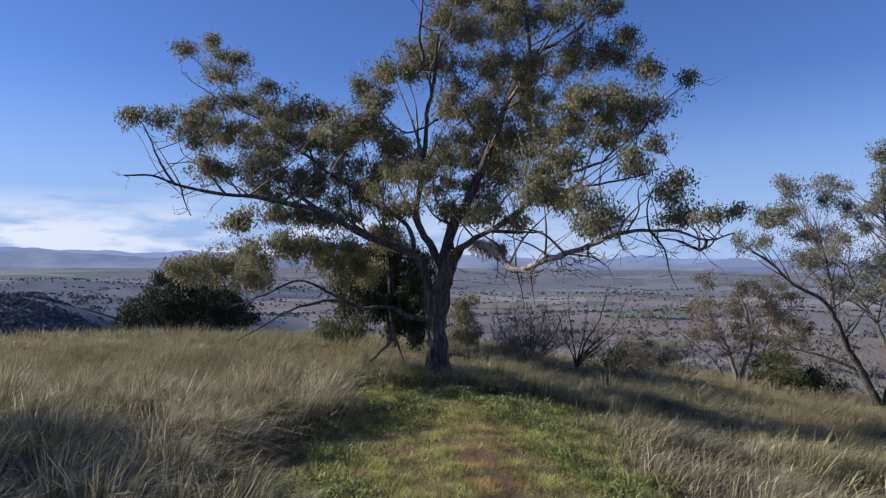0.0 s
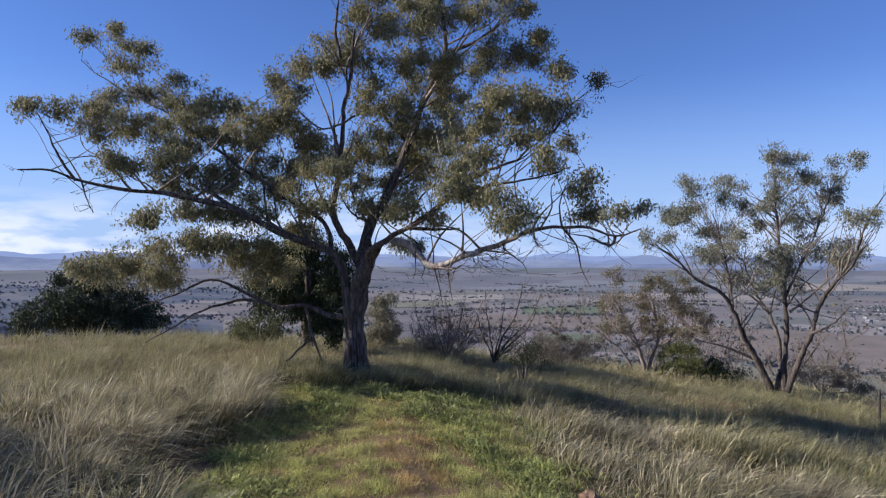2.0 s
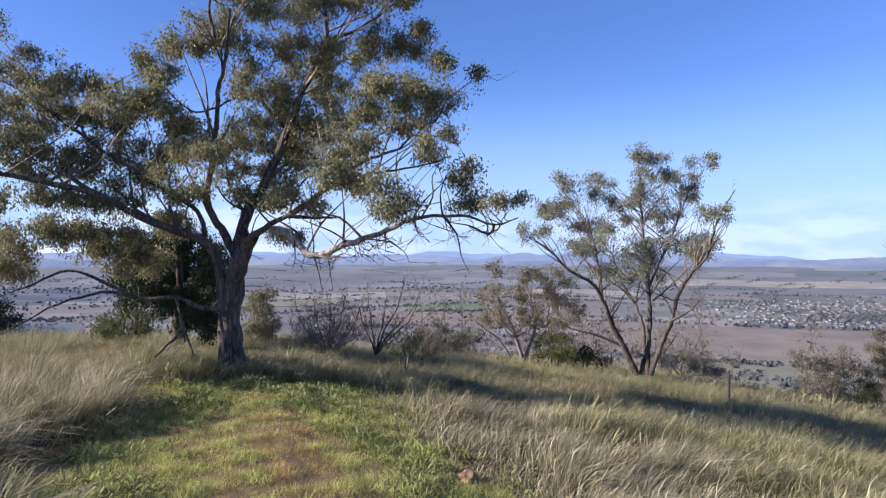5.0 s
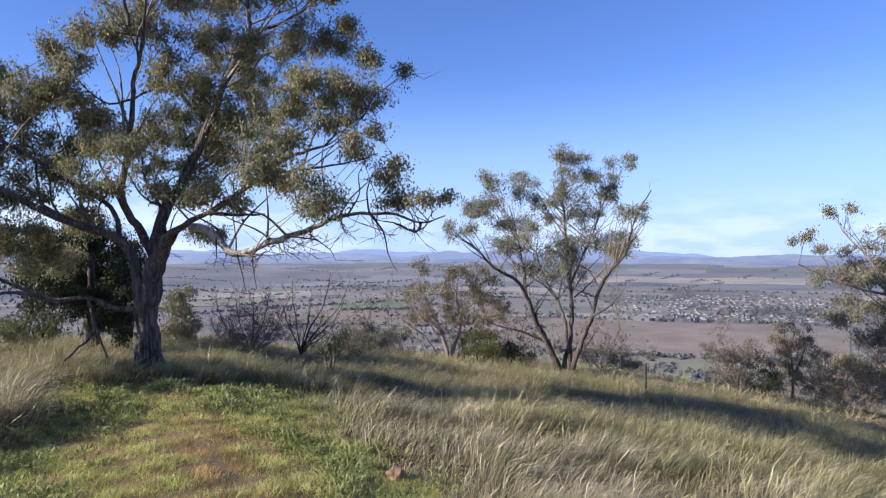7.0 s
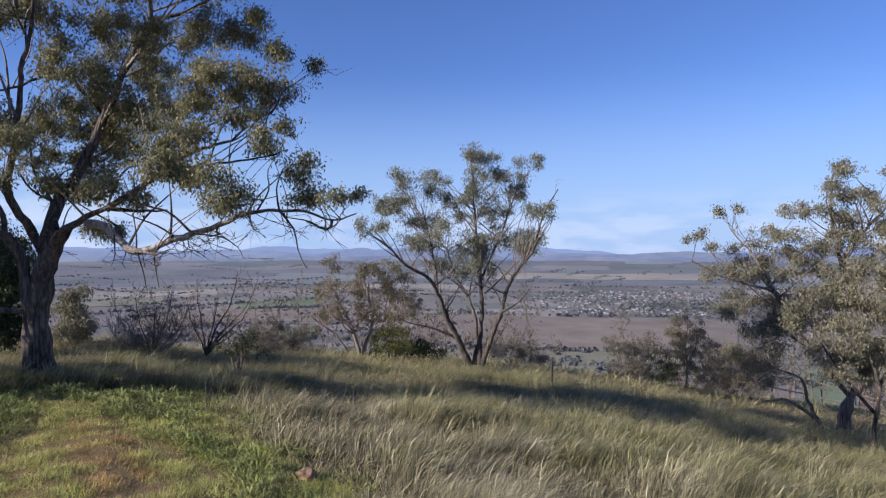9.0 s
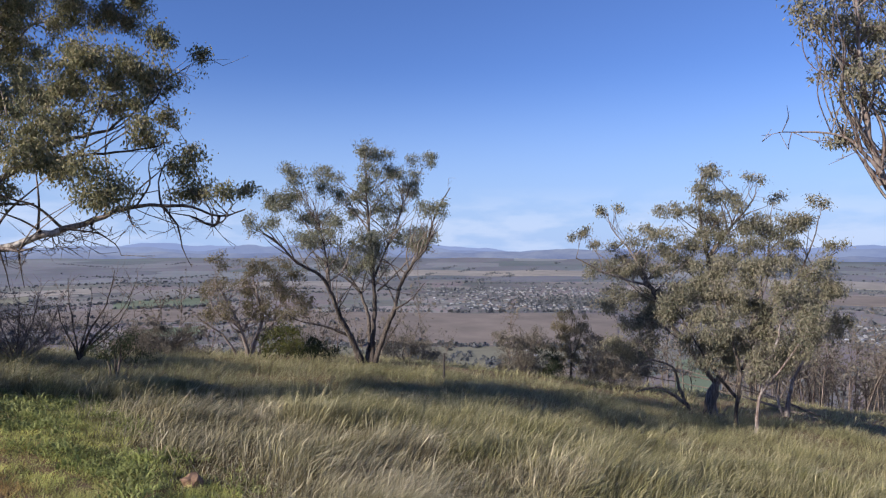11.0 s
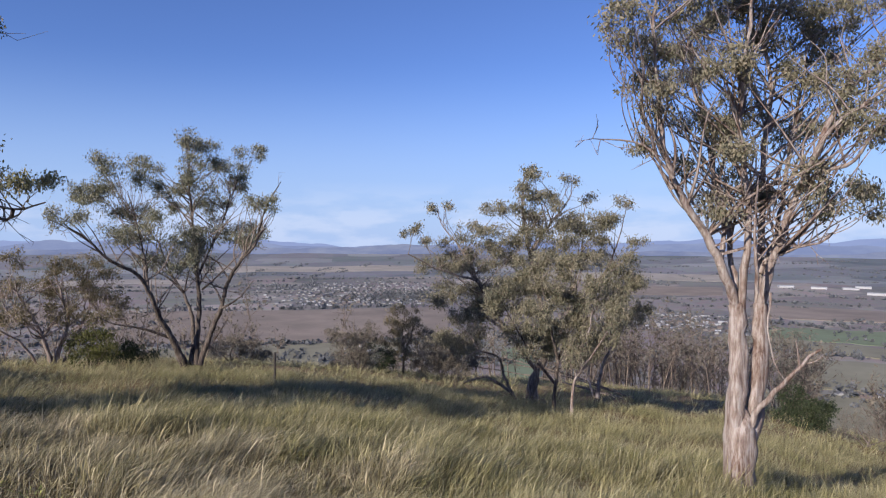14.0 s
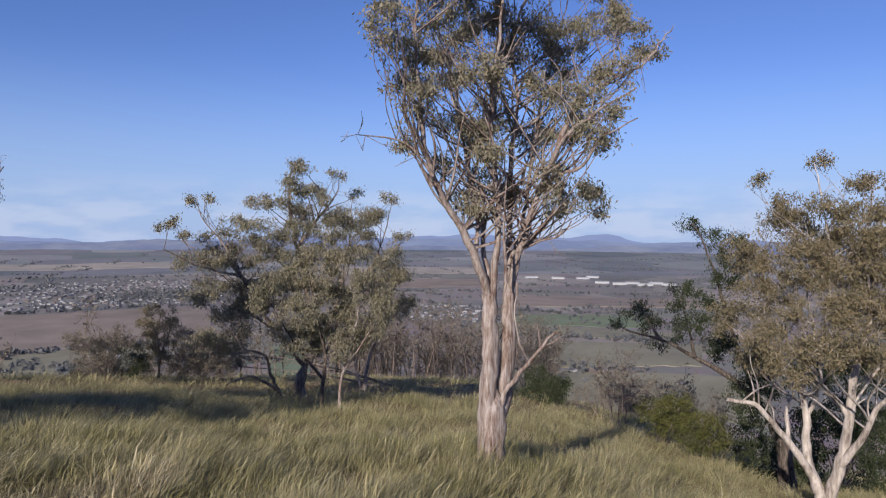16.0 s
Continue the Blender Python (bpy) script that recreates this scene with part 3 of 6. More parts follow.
big_gum = Plant((-0.09, 19.51), -0.2, 'gum_tree', 'large spreading gum tree with dark rough trunk on the hilltop', 'bark_dark', 'leaf_gum', 1, tips=62, leaves=22, leaf=0.10, twigs=240, web=2, tufts=14)
big_gum.limb(0.36, 0.21, (0, -0.1, -0), (-0.05, 0.59, -0), (-0.1, 1.24, -0), (-0.07, 1.93, -0.05), (0.1, 2.9, -0.2), (0.38, 3.5, -0.5), (0.66, 3.82, -0.8))
big_gum.limb(0.19, 0.017, (-0.14, 1.5, -0.05), (0.17, 3.04, -0.38), (0.35, 3.67, -0.76), (0.77, 3.98, -1.13), (1.35, 4.31, -1.51), (1.99, 4.24, -1.89), (2.59, 4.26, -2.27))
big_gum.limb(0.108, 0.072, (0.95, 3.96, -0.76), (1.31, 3.88, -1.07), (1.67, 3.5, -1.39), (1.97, 3.27, -1.7), (2.34, 3.37, -2.02), (2.66, 3.55, -2.33), (3.1, 3.71, -2.65), mat="bark_white")
big_gum.limb(0.072, 0.017, (3.03, 3.69, -2.65), (3.67, 3.88, -2.92), (4.02, 4.11, -3.19), (4.42, 4.2, -3.46), (4.87, 4.26, -3.73), (5.43, 4.22, -4), (5.97, 4.03, -4.27), (6.49, 4.19, -4.54), mat="bark_mid")
big_gum.limb(0.043, 0.012, (1.86, 3.29, -2.65), (2.21, 3.22, -3.02), (2.49, 3.34, -3.4), mat="bark_pale")
big_gum.limb(0.2, 0.043, (-0.12, 1.3, 0.05), (0.11, 3.18, 0.21), (0.21, 4, 0.42), (0.48, 4.68, 0.63), (0.85, 5.37, 0.84), (1.5, 6.93, 1.05), (2.06, 8.45, 1.26), (2.69, 9.9, 1.47), (2.62, 11.11, 1.68), (2.46, 12.26, 1.89))
big_gum.limb(0.13, 0.029, (0.08, 3.17, 0.38), (-0.32, 3.99, 0.05), (-0.72, 4.71, -0.27), (-0.55, 5.56, -0.59), (-0.44, 6.61, -0.92), (-0.38, 7.47, -1.24), (-0.2, 8.3, -1.57), (-0.1, 9.4, -1.89))
big_gum.limb(0.155, 0.022, (-0.2, 1.2, -0.08), (-0.39, 2.94, -0.03), (-0.72, 3.59, -0.06), (-1.28, 3.87, -0.09), (-2.01, 4.14, -0.13), (-2.89, 4.59, -0.16), (-3.53, 4.9, -0.19), (-4.49, 5.09, -0.22), (-5.28, 5.24, -0.25), (-6.07, 5.31, -0.28), (-7.34, 5.54, -0.32), (-8.13, 5.82, -0.35), (-8.94, 5.84, -0.38))
big_gum.limb(0.072, 0.012, (-0.72, 3.59, 0), (-0.99, 4.49, 0.38), (-2.36, 5.43, 0.76), (-3.79, 6.4, 1.13), (-4.82, 7.17, 1.51), (-5.89, 7.96, 1.89), (-6.91, 8.48, 2.27), (-7.95, 9.12, 2.65), (-8.66, 9.66, 3.02))
big_gum.limb(0.079, 0.014, (-0.27, 1.8, -0), (-0.87, 1.85, -0), (-1.44, 2.12, -0), (-2.25, 2.12, -0), (-3.06, 2.48, -0), (-4.04, 2.87, -0), (-5.01, 2.5, -0), (-6.13, 2.06, -0))
big_gum.limb(0.058, 0.01, (-2.25, 2.12, -0), (-3.04, 2.33, -0.11), (-3.74, 2.21, -0.23), (-4.44, 1.97, -0.34), (-5.04, 1.58, -0.45), (-5.63, 1.24, -0.57))
big_gum.limb(0.05, 0.023, (-1.47, 2.12, -0), (-1.32, 1.5, -0.25), (-1.39, 1.21, -0.5), (-1.92, 0.7, -0.76))
big_gum.limb(0.04, 0.02, (-1.37, 1.64, -0), (-1.23, 1.25, -0.19), (-0.99, 0.64, -0.38))
big_gum.limb(0.086, 0.014, (1.35, 4.28, -1.51), (1.85, 4.65, -1.73), (2.49, 5.15, -1.94), (2.96, 5.57, -2.16), (3.56, 5.84, -2.38), (4.01, 6.02, -2.59), (4.45, 6.41, -2.81), (4.87, 6.66, -3.02), mat="bark_mid")
big_gum.limb(0.05, 0.012, (2.44, 5.12, -2.27), (3.05, 5.27, -2.84), (3.75, 5.36, -3.4), (4.53, 5.5, -3.97), (4.8, 5.6, -4.54))
big_gum.limb(0.072, 0.012, (2.69, 9.91, 1.51), (3.52, 10.13, 1.23), (4.24, 10.61, 0.94), (5.1, 11.37, 0.66), (5.28, 11.84, 0.38))
big_gum.limb(0.072, 0.017, (0.34, 3.84, -0), (0.18, 4.7, 1.01), (-0.18, 5.46, 2.02), (-0.29, 6.48, 3.02))
big_gum.limb(0.058, 0.012, (-0.47, 8.77, -1.51), (-0.6, 9.56, -1.39), (-0.52, 10.52, -1.26), (-0.65, 11.02, -1.13))
big_gum.limb(0.032, 0.009, (4.85, 4.25, -3.78), (5.18, 3.84, -3.78), (5.31, 3.31, -3.78), (5.51, 2.86, -3.78))
big_gum.limb(0.023, 0.007, (1.86, 3.27, -3.02), (2, 2.73, -3.02), (2.07, 2.38, -3.02))
big_gum.limb(0.023, 0.007, (2.21, 3.25, -3.02), (2.24, 2.86, -3.02), (2.32, 2.45, -3.02))
big_gum.limb(0.026, 0.007, (1.51, 3.68, -1.51), (1.54, 3.23, -1.51), (1.45, 2.93, -1.51))
big_gum.limb(0.029, 0.007, (3.03, 3.71, -3.02), (3.69, 3.63, -3.15), (4, 3.36, -3.28), (4.1, 3.14, -3.4))
big_gum.limb(0.029, 0.007, (-7.32, 5.53, -0.38), (-7.23, 5.14, -0.38), (-7.02, 4.71, -0.38))
big_gum.limb(0.043, 0.009, (5.87, 4.02, -4.54), (5.84, 3.81, -4.28), (5.55, 3.97, -4.03), (4.98, 4.1, -3.78))
big_gum.limb(0.043, 0.012, (-7.47, 5.56, -0.38), (-7.88, 6.17, -0.38), (-8.2, 6.88, -0.38), (-8.44, 7.36, -0.38))
big_gum.limb(0.037, 0.01, (-6.04, 5.3, -0.38), (-6.85, 6.17, -0.38), (-7.64, 6.17, -0.38))
big_gum.limb(0.058, 0.012, (1.53, 7.01, 1.51), (1.03, 7.58, 1.32), (0.33, 7.97, 1.13), (-1.03, 7.33, 0.94), (-2.38, 8.47, 0.76))
big_gum.limb(0.026, 0.009, (4.73, 4.24, -4.16), (4.74, 4.74, -3.91), (5.02, 5.29, -3.65), (5.5, 5.45, -3.4))
big_gum.limb(0.017, 0.007, (5.21, 7.28, -3.02), (5.48, 7.49, -3.02), (5.9, 7.83, -3.02))
big_gum.limb(0.029, 0.009, (4.87, 6.66, -3.02), (5.21, 7.28, -3.02), (5.28, 7.55, -3.02))
_r = random.Random(77)
for _k in range(17):
    _u = _r.choice((1.3, 1.6, 1.9, 2.2, 2.5, 2.8, 3.2, 3.6, 4.2, 5.0, 5.8)) + _r.uniform(-0.15, 0.15)
    _v = float(np.interp(_u, (1.2, 1.7, 2.0, 2.4, 3.0, 3.7, 4.4, 5.4, 6.4), (3.9, 3.5, 3.27, 3.37, 3.7, 3.88, 4.2, 4.22, 4.1)))
    _w, _d, _s = -0.75 - 0.63 * (_u - 0.9) + _r.uniform(-0.1, 0.1), _r.uniform(0.15, 0.5), _r.uniform(-0.2, 0.2)
    big_gum.limb(0.016, 0.006, (_u, _v, _w), (_u + _s * 0.4, _v - _d * 0.5, _w), (_u + _s, _v - _d, _w + _r.uniform(-0.1, 0.1)))
big_gum.clumps((-9.02, 7.72, 0.91, 0.62, 0.33), (-8.3, 10.23, 2.57, 0.34, 0.28), (-7.72, 10.59, 3.11, 0.33, 0.33), (-7.7, 7.51, 1.26, 0.84, 0.49), (-7.12, 7.78, 2.96, 0.97, 0.61), (-7.79, 8.61, 3.53, 0.83, 0.27), (-6.3, 9.22, 0.96, 0.70, 0.44), (-6.77, 9.12, 3.65, 0.54, 0.42), (-5.07, 8.47, 2.16, 0.78, 0.58), (-4.18, 7.81, 1.77, 0.96, 0.69), (-2.83, 7.23, -0.69, 0.76, 0.54), (-5.14, 7.06, 1.04, 1.02, 0.48), (-3.36, 6.82, 1.67, 0.86, 0.57), (-6.45, 5.94, -0.59, 0.68, 0.37), (-5.26, 6.22, -0.07, 0.63, 0.42), (-4.75, 5.64, 0.51, 0.94, 0.47), (-3.73, 5.73, 1.35, 0.97, 0.49), (-4.98, 4.59, -1.88, 0.57, 0.32))
big_gum.clumps((-4.22, 4.62, 0.02, 0.77, 0.42), (-3.2, 4.63, 0.8, 0.77, 0.40), (-2.55, 6.2, 2.34, 0.90, 0.59), (-2.06, 7.35, -0.63, 0.81, 0.58), (-2.16, 9.08, 2.21, 0.62, 0.66), (-1.45, 6.87, 0.8, 0.84, 0.55), (-1.13, 8.59, -1.68, 0.58, 0.35), (-0.27, 9.23, 0.1, 0.92, 0.46), (-1.41, 5.07, -0.64, 0.61, 0.44), (-2.72, 5.41, 1.55, 0.68, 0.49), (-0.87, 8.84, -2.65, 0.15, 0.14), (0.28, 9.84, -0.77, 0.77, 0.61), (1.44, 10.44, 0.02, 0.91, 0.63), (2.64, 11.25, 1.82, 0.96, 0.65), (3.66, 10.68, -0.28, 0.69, 0.38), (4.59, 10.75, 0.12, 0.53, 0.42), (1.91, 9.23, -0.23, 0.97, 0.62), (0.81, 8.04, 0.26, 0.99, 0.78))
big_gum.clumps((2.85, 8.88, 1.97, 1.08, 0.77), (4.4, 10.11, 2.14, 0.90, 0.62), (5.34, 10.13, 1.59, 0.64, 0.49), (5.62, 9.9, 0.11, 0.39, 0.30), (5.06, 8.1, -3.05, 0.35, 0.38), (6.02, 7.93, -2.94, 0.22, 0.24), (3.51, 7.48, -3.56, 0.57, 0.46), (4.35, 7.31, -3.16, 0.62, 0.53), (5.46, 7.43, -1.28, 0.39, 0.46), (3.12, 6.97, -2.41, 0.86, 0.58), (2.35, 7.23, 0.75, 1.02, 0.76), (1.08, 7.12, 2.25, 1.25, 0.82), (1.63, 6.04, 2.24, 1.09, 0.82), (2.34, 5.84, -3.86, 0.76, 0.48), (3.85, 6.6, -3.52, 0.55, 0.40), (5.69, 6.56, -1.98, 0.28, 0.25), (4.41, 5.77, -4.14, 0.50, 0.28), (3.28, 4.54, -4.94, 0.63, 0.47))
big_gum.clumps((3, 5.13, -3.11, 0.59, 0.41), (5.13, 5.27, -4.11, 0.41, 0.33), (5.75, 4.79, -3.64, 0.40, 0.37), (5.82, 4.5, -5.01, 0.31, 0.17), (7.41, 4.78, -2.8, 0.29, 0.18), (-0, 6.52, 3.34, 0.74, 0.86), (-0.66, 5.42, -1.92, 0.54, 0.57), (0.51, 5.02, 0.78, 0.62, 0.51), (1.73, 4.62, -2.22, 0.71, 0.34), (2.06, 5.1, -4.01, 0.56, 0.33), (-6.66, 3.21, -1.45, 0.65, 0.39), (-6.56, 3.37, 1.02, 0.81, 0.52), (-5.26, 3.24, -0.26, 0.59, 0.45), (-4.74, 3.79, -1.09, 0.83, 0.30), (-3.64, 3.56, 0.45, 0.68, 0.54), (-2.73, 3.32, 0.51, 0.58, 0.65), (-5.42, 2.86, -0.83, 0.50, 0.27), (-3.92, 3.8, -1.33, 0.59, 0.36))
big_gum.clumps((1.49, 3.86, 2.7, 0.60, 0.40), (-1.61, 4.2, 2.16, 0.66, 0.47), (-2.29, 3.12, 1.8, 0.57, 0.46), (-2.87, 3.97, -0.25, 0.52, 0.35), (-0.92, 5.96, -1.13, 0.50, 0.43), (1.72, 12.38, 1.55, 1.32, 0.68), (3.45, 12.17, 1.41, 1.03, 0.53), (0.4, 10.54, -2, 0.69, 0.41), (4.86, 11.81, 0.72, 0.55, 0.36))
big_gum.finish()

rise_gum = Plant((17.82, 27.05), 33.4, 'gum_tree', 'multi-stemmed gum tree with airy crown on the grassy crest', 'bark_dark', 'leaf_silver', 2, tips=36, leaves=18, leaf=0.11, twigs=80, web=5, tufts=9)
rise_gum.limb(0.159, 0.024, (-0.41, 0.27, 0), (-0.93, 1.55, -0.46), (-1.45, 2.66, -0.93), (-1.82, 3.74, -1.39), (-2.3, 4.54, -1.85), (-3.15, 5.06, -2.31), (-3.86, 5.82, -2.78), (-4.66, 6.51, -3.24))
rise_gum.limb(0.073, 0.015, (-1.05, 1.58, -0.32), (-1.99, 2.04, -0.65), (-2.9, 2.29, -0.97), (-3.78, 2.68, -1.3))
rise_gum.limb(0.135, 0.024, (-0.14, 0.27, -0), (-0.03, 1.44, 0.39), (-0.14, 2.49, 0.78), (-0.56, 3.57, 1.17), (-1.05, 4.39, 1.56), (-1.58, 5.81, 1.94))
rise_gum.limb(0.147, 0.018, (0.08, 0.27, 0), (0.13, 1.75, 0.09), (0.21, 2.96, 0.19), (0.13, 4.18, 0.28), (0.02, 5.81, 0.37), (-0.15, 7.46, 0.46), (-0.26, 9.39, 0.56), (-0.37, 10.5, 0.65))
rise_gum.limb(0.147, 0.018, (0.22, 0.27, -0), (0.72, 1.8, -0.24), (1.11, 2.82, -0.49), (1.44, 4.11, -0.73), (2, 5.04, -0.97), (2.5, 5.62, -1.22), (2.74, 6.47, -1.46), (2.97, 7.35, -1.7), (3.59, 8.48, -1.94))
rise_gum.limb(0.061, 0.015, (1.11, 2.83, -0.65), (1.81, 3.31, -1.3), (2.45, 4.16, -1.94))
rise_gum.limb(0.061, 0.012, (-1.84, 3.71, -0.97), (-2.02, 5.01, -0.32), (-2.33, 6.36, 0.32), (-2.8, 8.04, 0.97))
rise_gum.limb(0.061, 0.012, (0.13, 4.18, 0.32), (0.83, 5.81, 1.19), (1.57, 7.53, 2.05), (2.33, 9.91, 2.92))
rise_gum.limb(0.049, 0.012, (0.34, 3.7, -0.65), (0.9, 4.27, -1.3), (1.39, 4.81, -1.94), (1.97, 5.46, -2.59))
rise_gum.limb(0.031, 0.007, (-3.92, 5.82, -2.27), (-4.66, 6.32, -2.43), (-5.52, 6.82, -2.59))
rise_gum.clumps((-4.03, 9.59, 0.26, 0.40, 0.27), (-3.27, 9.08, 0.06, 0.61, 0.39), (-2.43, 9.48, 2.51, 0.65, 0.42), (-1.64, 9.14, 1.95, 0.29, 0.26), (-3.8, 8.52, 1.63, 0.83, 0.45), (-2.17, 8.48, 1.21, 0.88, 0.41), (-4.08, 7.64, 1.14, 1.00, 0.69), (-4.37, 6.77, -4.28, 0.68, 0.37), (-2.71, 7.09, 1.61, 0.89, 0.57), (-2.86, 6.15, 1.72, 0.77, 0.54), (-1.27, 7.64, 1.27, 0.57, 0.50), (-0.83, 8.23, 0.49, 0.31, 0.31), (-0.34, 10.52, 0.44, 0.49, 0.55), (0.13, 10.13, 1.7, 0.57, 0.41), (0.87, 10.51, 1.86, 0.32, 0.29), (-0.2, 9.23, -0.42, 0.42, 0.54), (0.71, 9.5, 2.22, 0.65, 0.52), (1.66, 9.38, 1.1, 0.53, 0.41))
rise_gum.clumps((2.14, 10.26, 2.16, 0.29, 0.29), (2.86, 10.35, 2.24, 0.39, 0.49), (0.13, 8.47, 1.24, 0.88, 0.57), (1.76, 8.71, 3.21, 0.80, 0.60), (0.74, 7.6, 3.5, 1.07, 0.60), (2.31, 7.5, -1.3, 0.47, 0.32), (2.79, 7.53, -2.25, 0.51, 0.37), (3.29, 7.34, -2.01, 0.20, 0.23), (1.76, 6.4, 3.03, 1.33, 0.73), (-0.41, 6.22, -0.49, 0.78, 0.66), (0.46, 6.09, 0.52, 0.80, 0.68), (-1.57, 6.6, -1.15, 0.53, 0.64), (-0.54, 5.07, -0.56, 0.83, 0.66), (0.43, 4.94, 2.25, 0.58, 0.52), (2.33, 6.09, -0.08, 0.85, 0.60), (-1.83, 4.99, 0.2, 0.49, 0.55), (-3.31, 6.08, -0.86, 0.77, 0.47))
rise_gum.finish()

slope_gum = Plant((29.98, 16.37), 61.2, 'gum_tree', 'old gum tree with broad grey-green crown on the slope', 'bark_mid', 'leaf_grey', 3, tips=38, leaves=18, leaf=0.125, twigs=90, web=2, tufts=8)
slope_gum.limb(0.33, 0.22, (-0.08, -0.39, 0), (-0.14, 0.4, 0), (-0.06, 1.1, 0), (0.27, 1.8, 0))
slope_gum.limb(0.2, 0.03, (0.27, 1.66, 0), (0.63, 2.6, 0.22), (0.46, 4, 0.43), (0.12, 5.69, 0.65), (-0.3, 7.4, 0.86), (-0.67, 9.4, 1.08), (-0.6, 11.43, 1.3))
slope_gum.limb(0.12, 0.028, (0.13, 1.52, 0), (-0.95, 3.02, -0.43), (-2.12, 4.73, -0.86), (-2.69, 5.98, -1.3), (-3.95, 6.46, -1.73), (-4.87, 6.79, -2.16), (-5.98, 7.4, -2.59))
slope_gum.limb(0.13, 0.02, (0.41, 1.93, 0), (1.5, 3.9, 0.3), (2.6, 5.4, 0.5), (3.5, 6.5, 0.6), (4.3, 7.2, 0.6), (5.0, 7.7, 0.5))
slope_gum.limb(0.095, 0.022, (-0.91, 0.4, -1.62), (-1.46, 1.7, -2.02), (-1.65, 2.56, -2.43), (-2.61, 2.92, -2.83), (-3.29, 2.5, -3.24))
slope_gum.limb(0.09, 0.022, (-1.14, 1.03, -2.59), (-2.1, 1.72, -3.02), (-2.79, 1.73, -3.46), (-3.22, 1.6, -3.89))
slope_gum.limb(0.108, 0.018, (-0.3, 7.41, 0.65), (0.69, 8.85, 1.3), (1.72, 10.22, 1.94), (1.9, 11.02, 2.59))
slope_gum.limb(0.07, 0.016, (-2.12, 4.75, -0.97), (-3.61, 7.41, -0.22), (-4.75, 8.77, 0.54), (-5.12, 9.63, 1.3))
slope_gum.limb(0.08, 0.016, (1.5, 3.9, 0.3), (2.0, 6.0, 0.8), (2.4, 8.0, 1.2), (2.5, 9.9, 1.5))
slope_gum.limb(0.055, 0.012, (3.5, 6.5, 0.6), (4.0, 7.8, 0.4), (4.3, 9.0, 0.2), (4.4, 9.8, 0))
slope_gum.clumps((-5.78, 8.71, -1.86, 0.40, 0.23), (-5.33, 9.72, 1.23, 0.33, 0.28), (-4.47, 9.71, -0.27, 0.26, 0.24), (-6.73, 8.46, 0.98, 0.33, 0.15), (-5.85, 8.08, 2.10, 0.34, 0.28), (-4.81, 7.94, 0.17, 0.37, 0.24), (-3.20, 8.66, 0.00, 0.74, 0.26), (-2.08, 8.56, -1.88, 0.60, 0.25), (-3.52, 8.23, -1.02, 0.41, 0.26), (-2.06, 9.72, -0.00, 0.58, 0.26), (-1.59, 9.84, 0.79, 0.38, 0.32), (-0.48, 11.78, 1.34, 0.44, 0.38), (-0.10, 11.25, -0.52, 0.36, 0.26), (-0.54, 10.38, -1.91, 0.35, 0.50), (-0.23, 10.31, -0.93, 0.61, 0.36), (0.50, 10.48, 1.80, 0.55, 0.33), (0.99, 9.74, -1.26, 0.40, 0.35), (-0.78, 9.65, -0.21, 0.47, 0.31))
slope_gum.clumps((0.06, 9.30, 1.90, 0.83, 0.44), (-0.47, 8.50, -2.09, 0.54, 0.30), (1.60, 11.10, 0.44, 0.37, 0.27), (2.64, 10.34, 1.98, 0.28, 0.28), (1.93, 9.20, -1.19, 0.56, 0.36), (2.85, 8.96, 0.21, 0.69, 0.37), (1.82, 8.71, 1.80, 0.66, 0.39), (1.39, 7.98, -1.61, 0.60, 0.30), (3.52, 8.82, 0.10, 0.37, 0.32), (3.99, 9.28, 1.10, 0.33, 0.22), (4.27, 10.12, 0.74, 0.43, 0.27), (3.10, 7.98, -0.14, 0.63, 0.37), (4.30, 7.46, -1.30, 0.41, 0.36), (4.87, 7.99, -0.04, 0.37, 0.21), (5.19, 8.13, -0.56, 0.21, 0.15), (-5.06, 6.93, -0.10, 0.69, 0.37), (-5.70, 6.80, -0.59, 0.31, 0.37), (-4.38, 6.43, 1.49, 0.83, 0.33))
slope_gum.clumps((-3.15, 7.35, 1.18, 0.44, 0.55), (-1.86, 7.68, -0.82, 0.46, 0.41), (-4.23, 5.47, 0.32, 0.91, 0.48), (-4.64, 5.14, -0.99, 0.51, 0.41), (-3.30, 4.24, -0.21, 0.79, 0.52), (-4.10, 3.14, -0.65, 0.73, 0.57), (-2.81, 5.03, 0.69, 0.54, 0.67), (-3.12, 2.59, -0.57, 0.62, 0.31), (4.46, 6.33, -0.18, 0.74, 0.32), (4.06, 5.69, 0.97, 0.65, 0.38), (4.83, 6.21, -0.38, 0.52, 0.26), (5.30, 4.34, 1.79, 0.50, 0.67), (4.31, 4.26, -1.41, 0.41, 0.46))
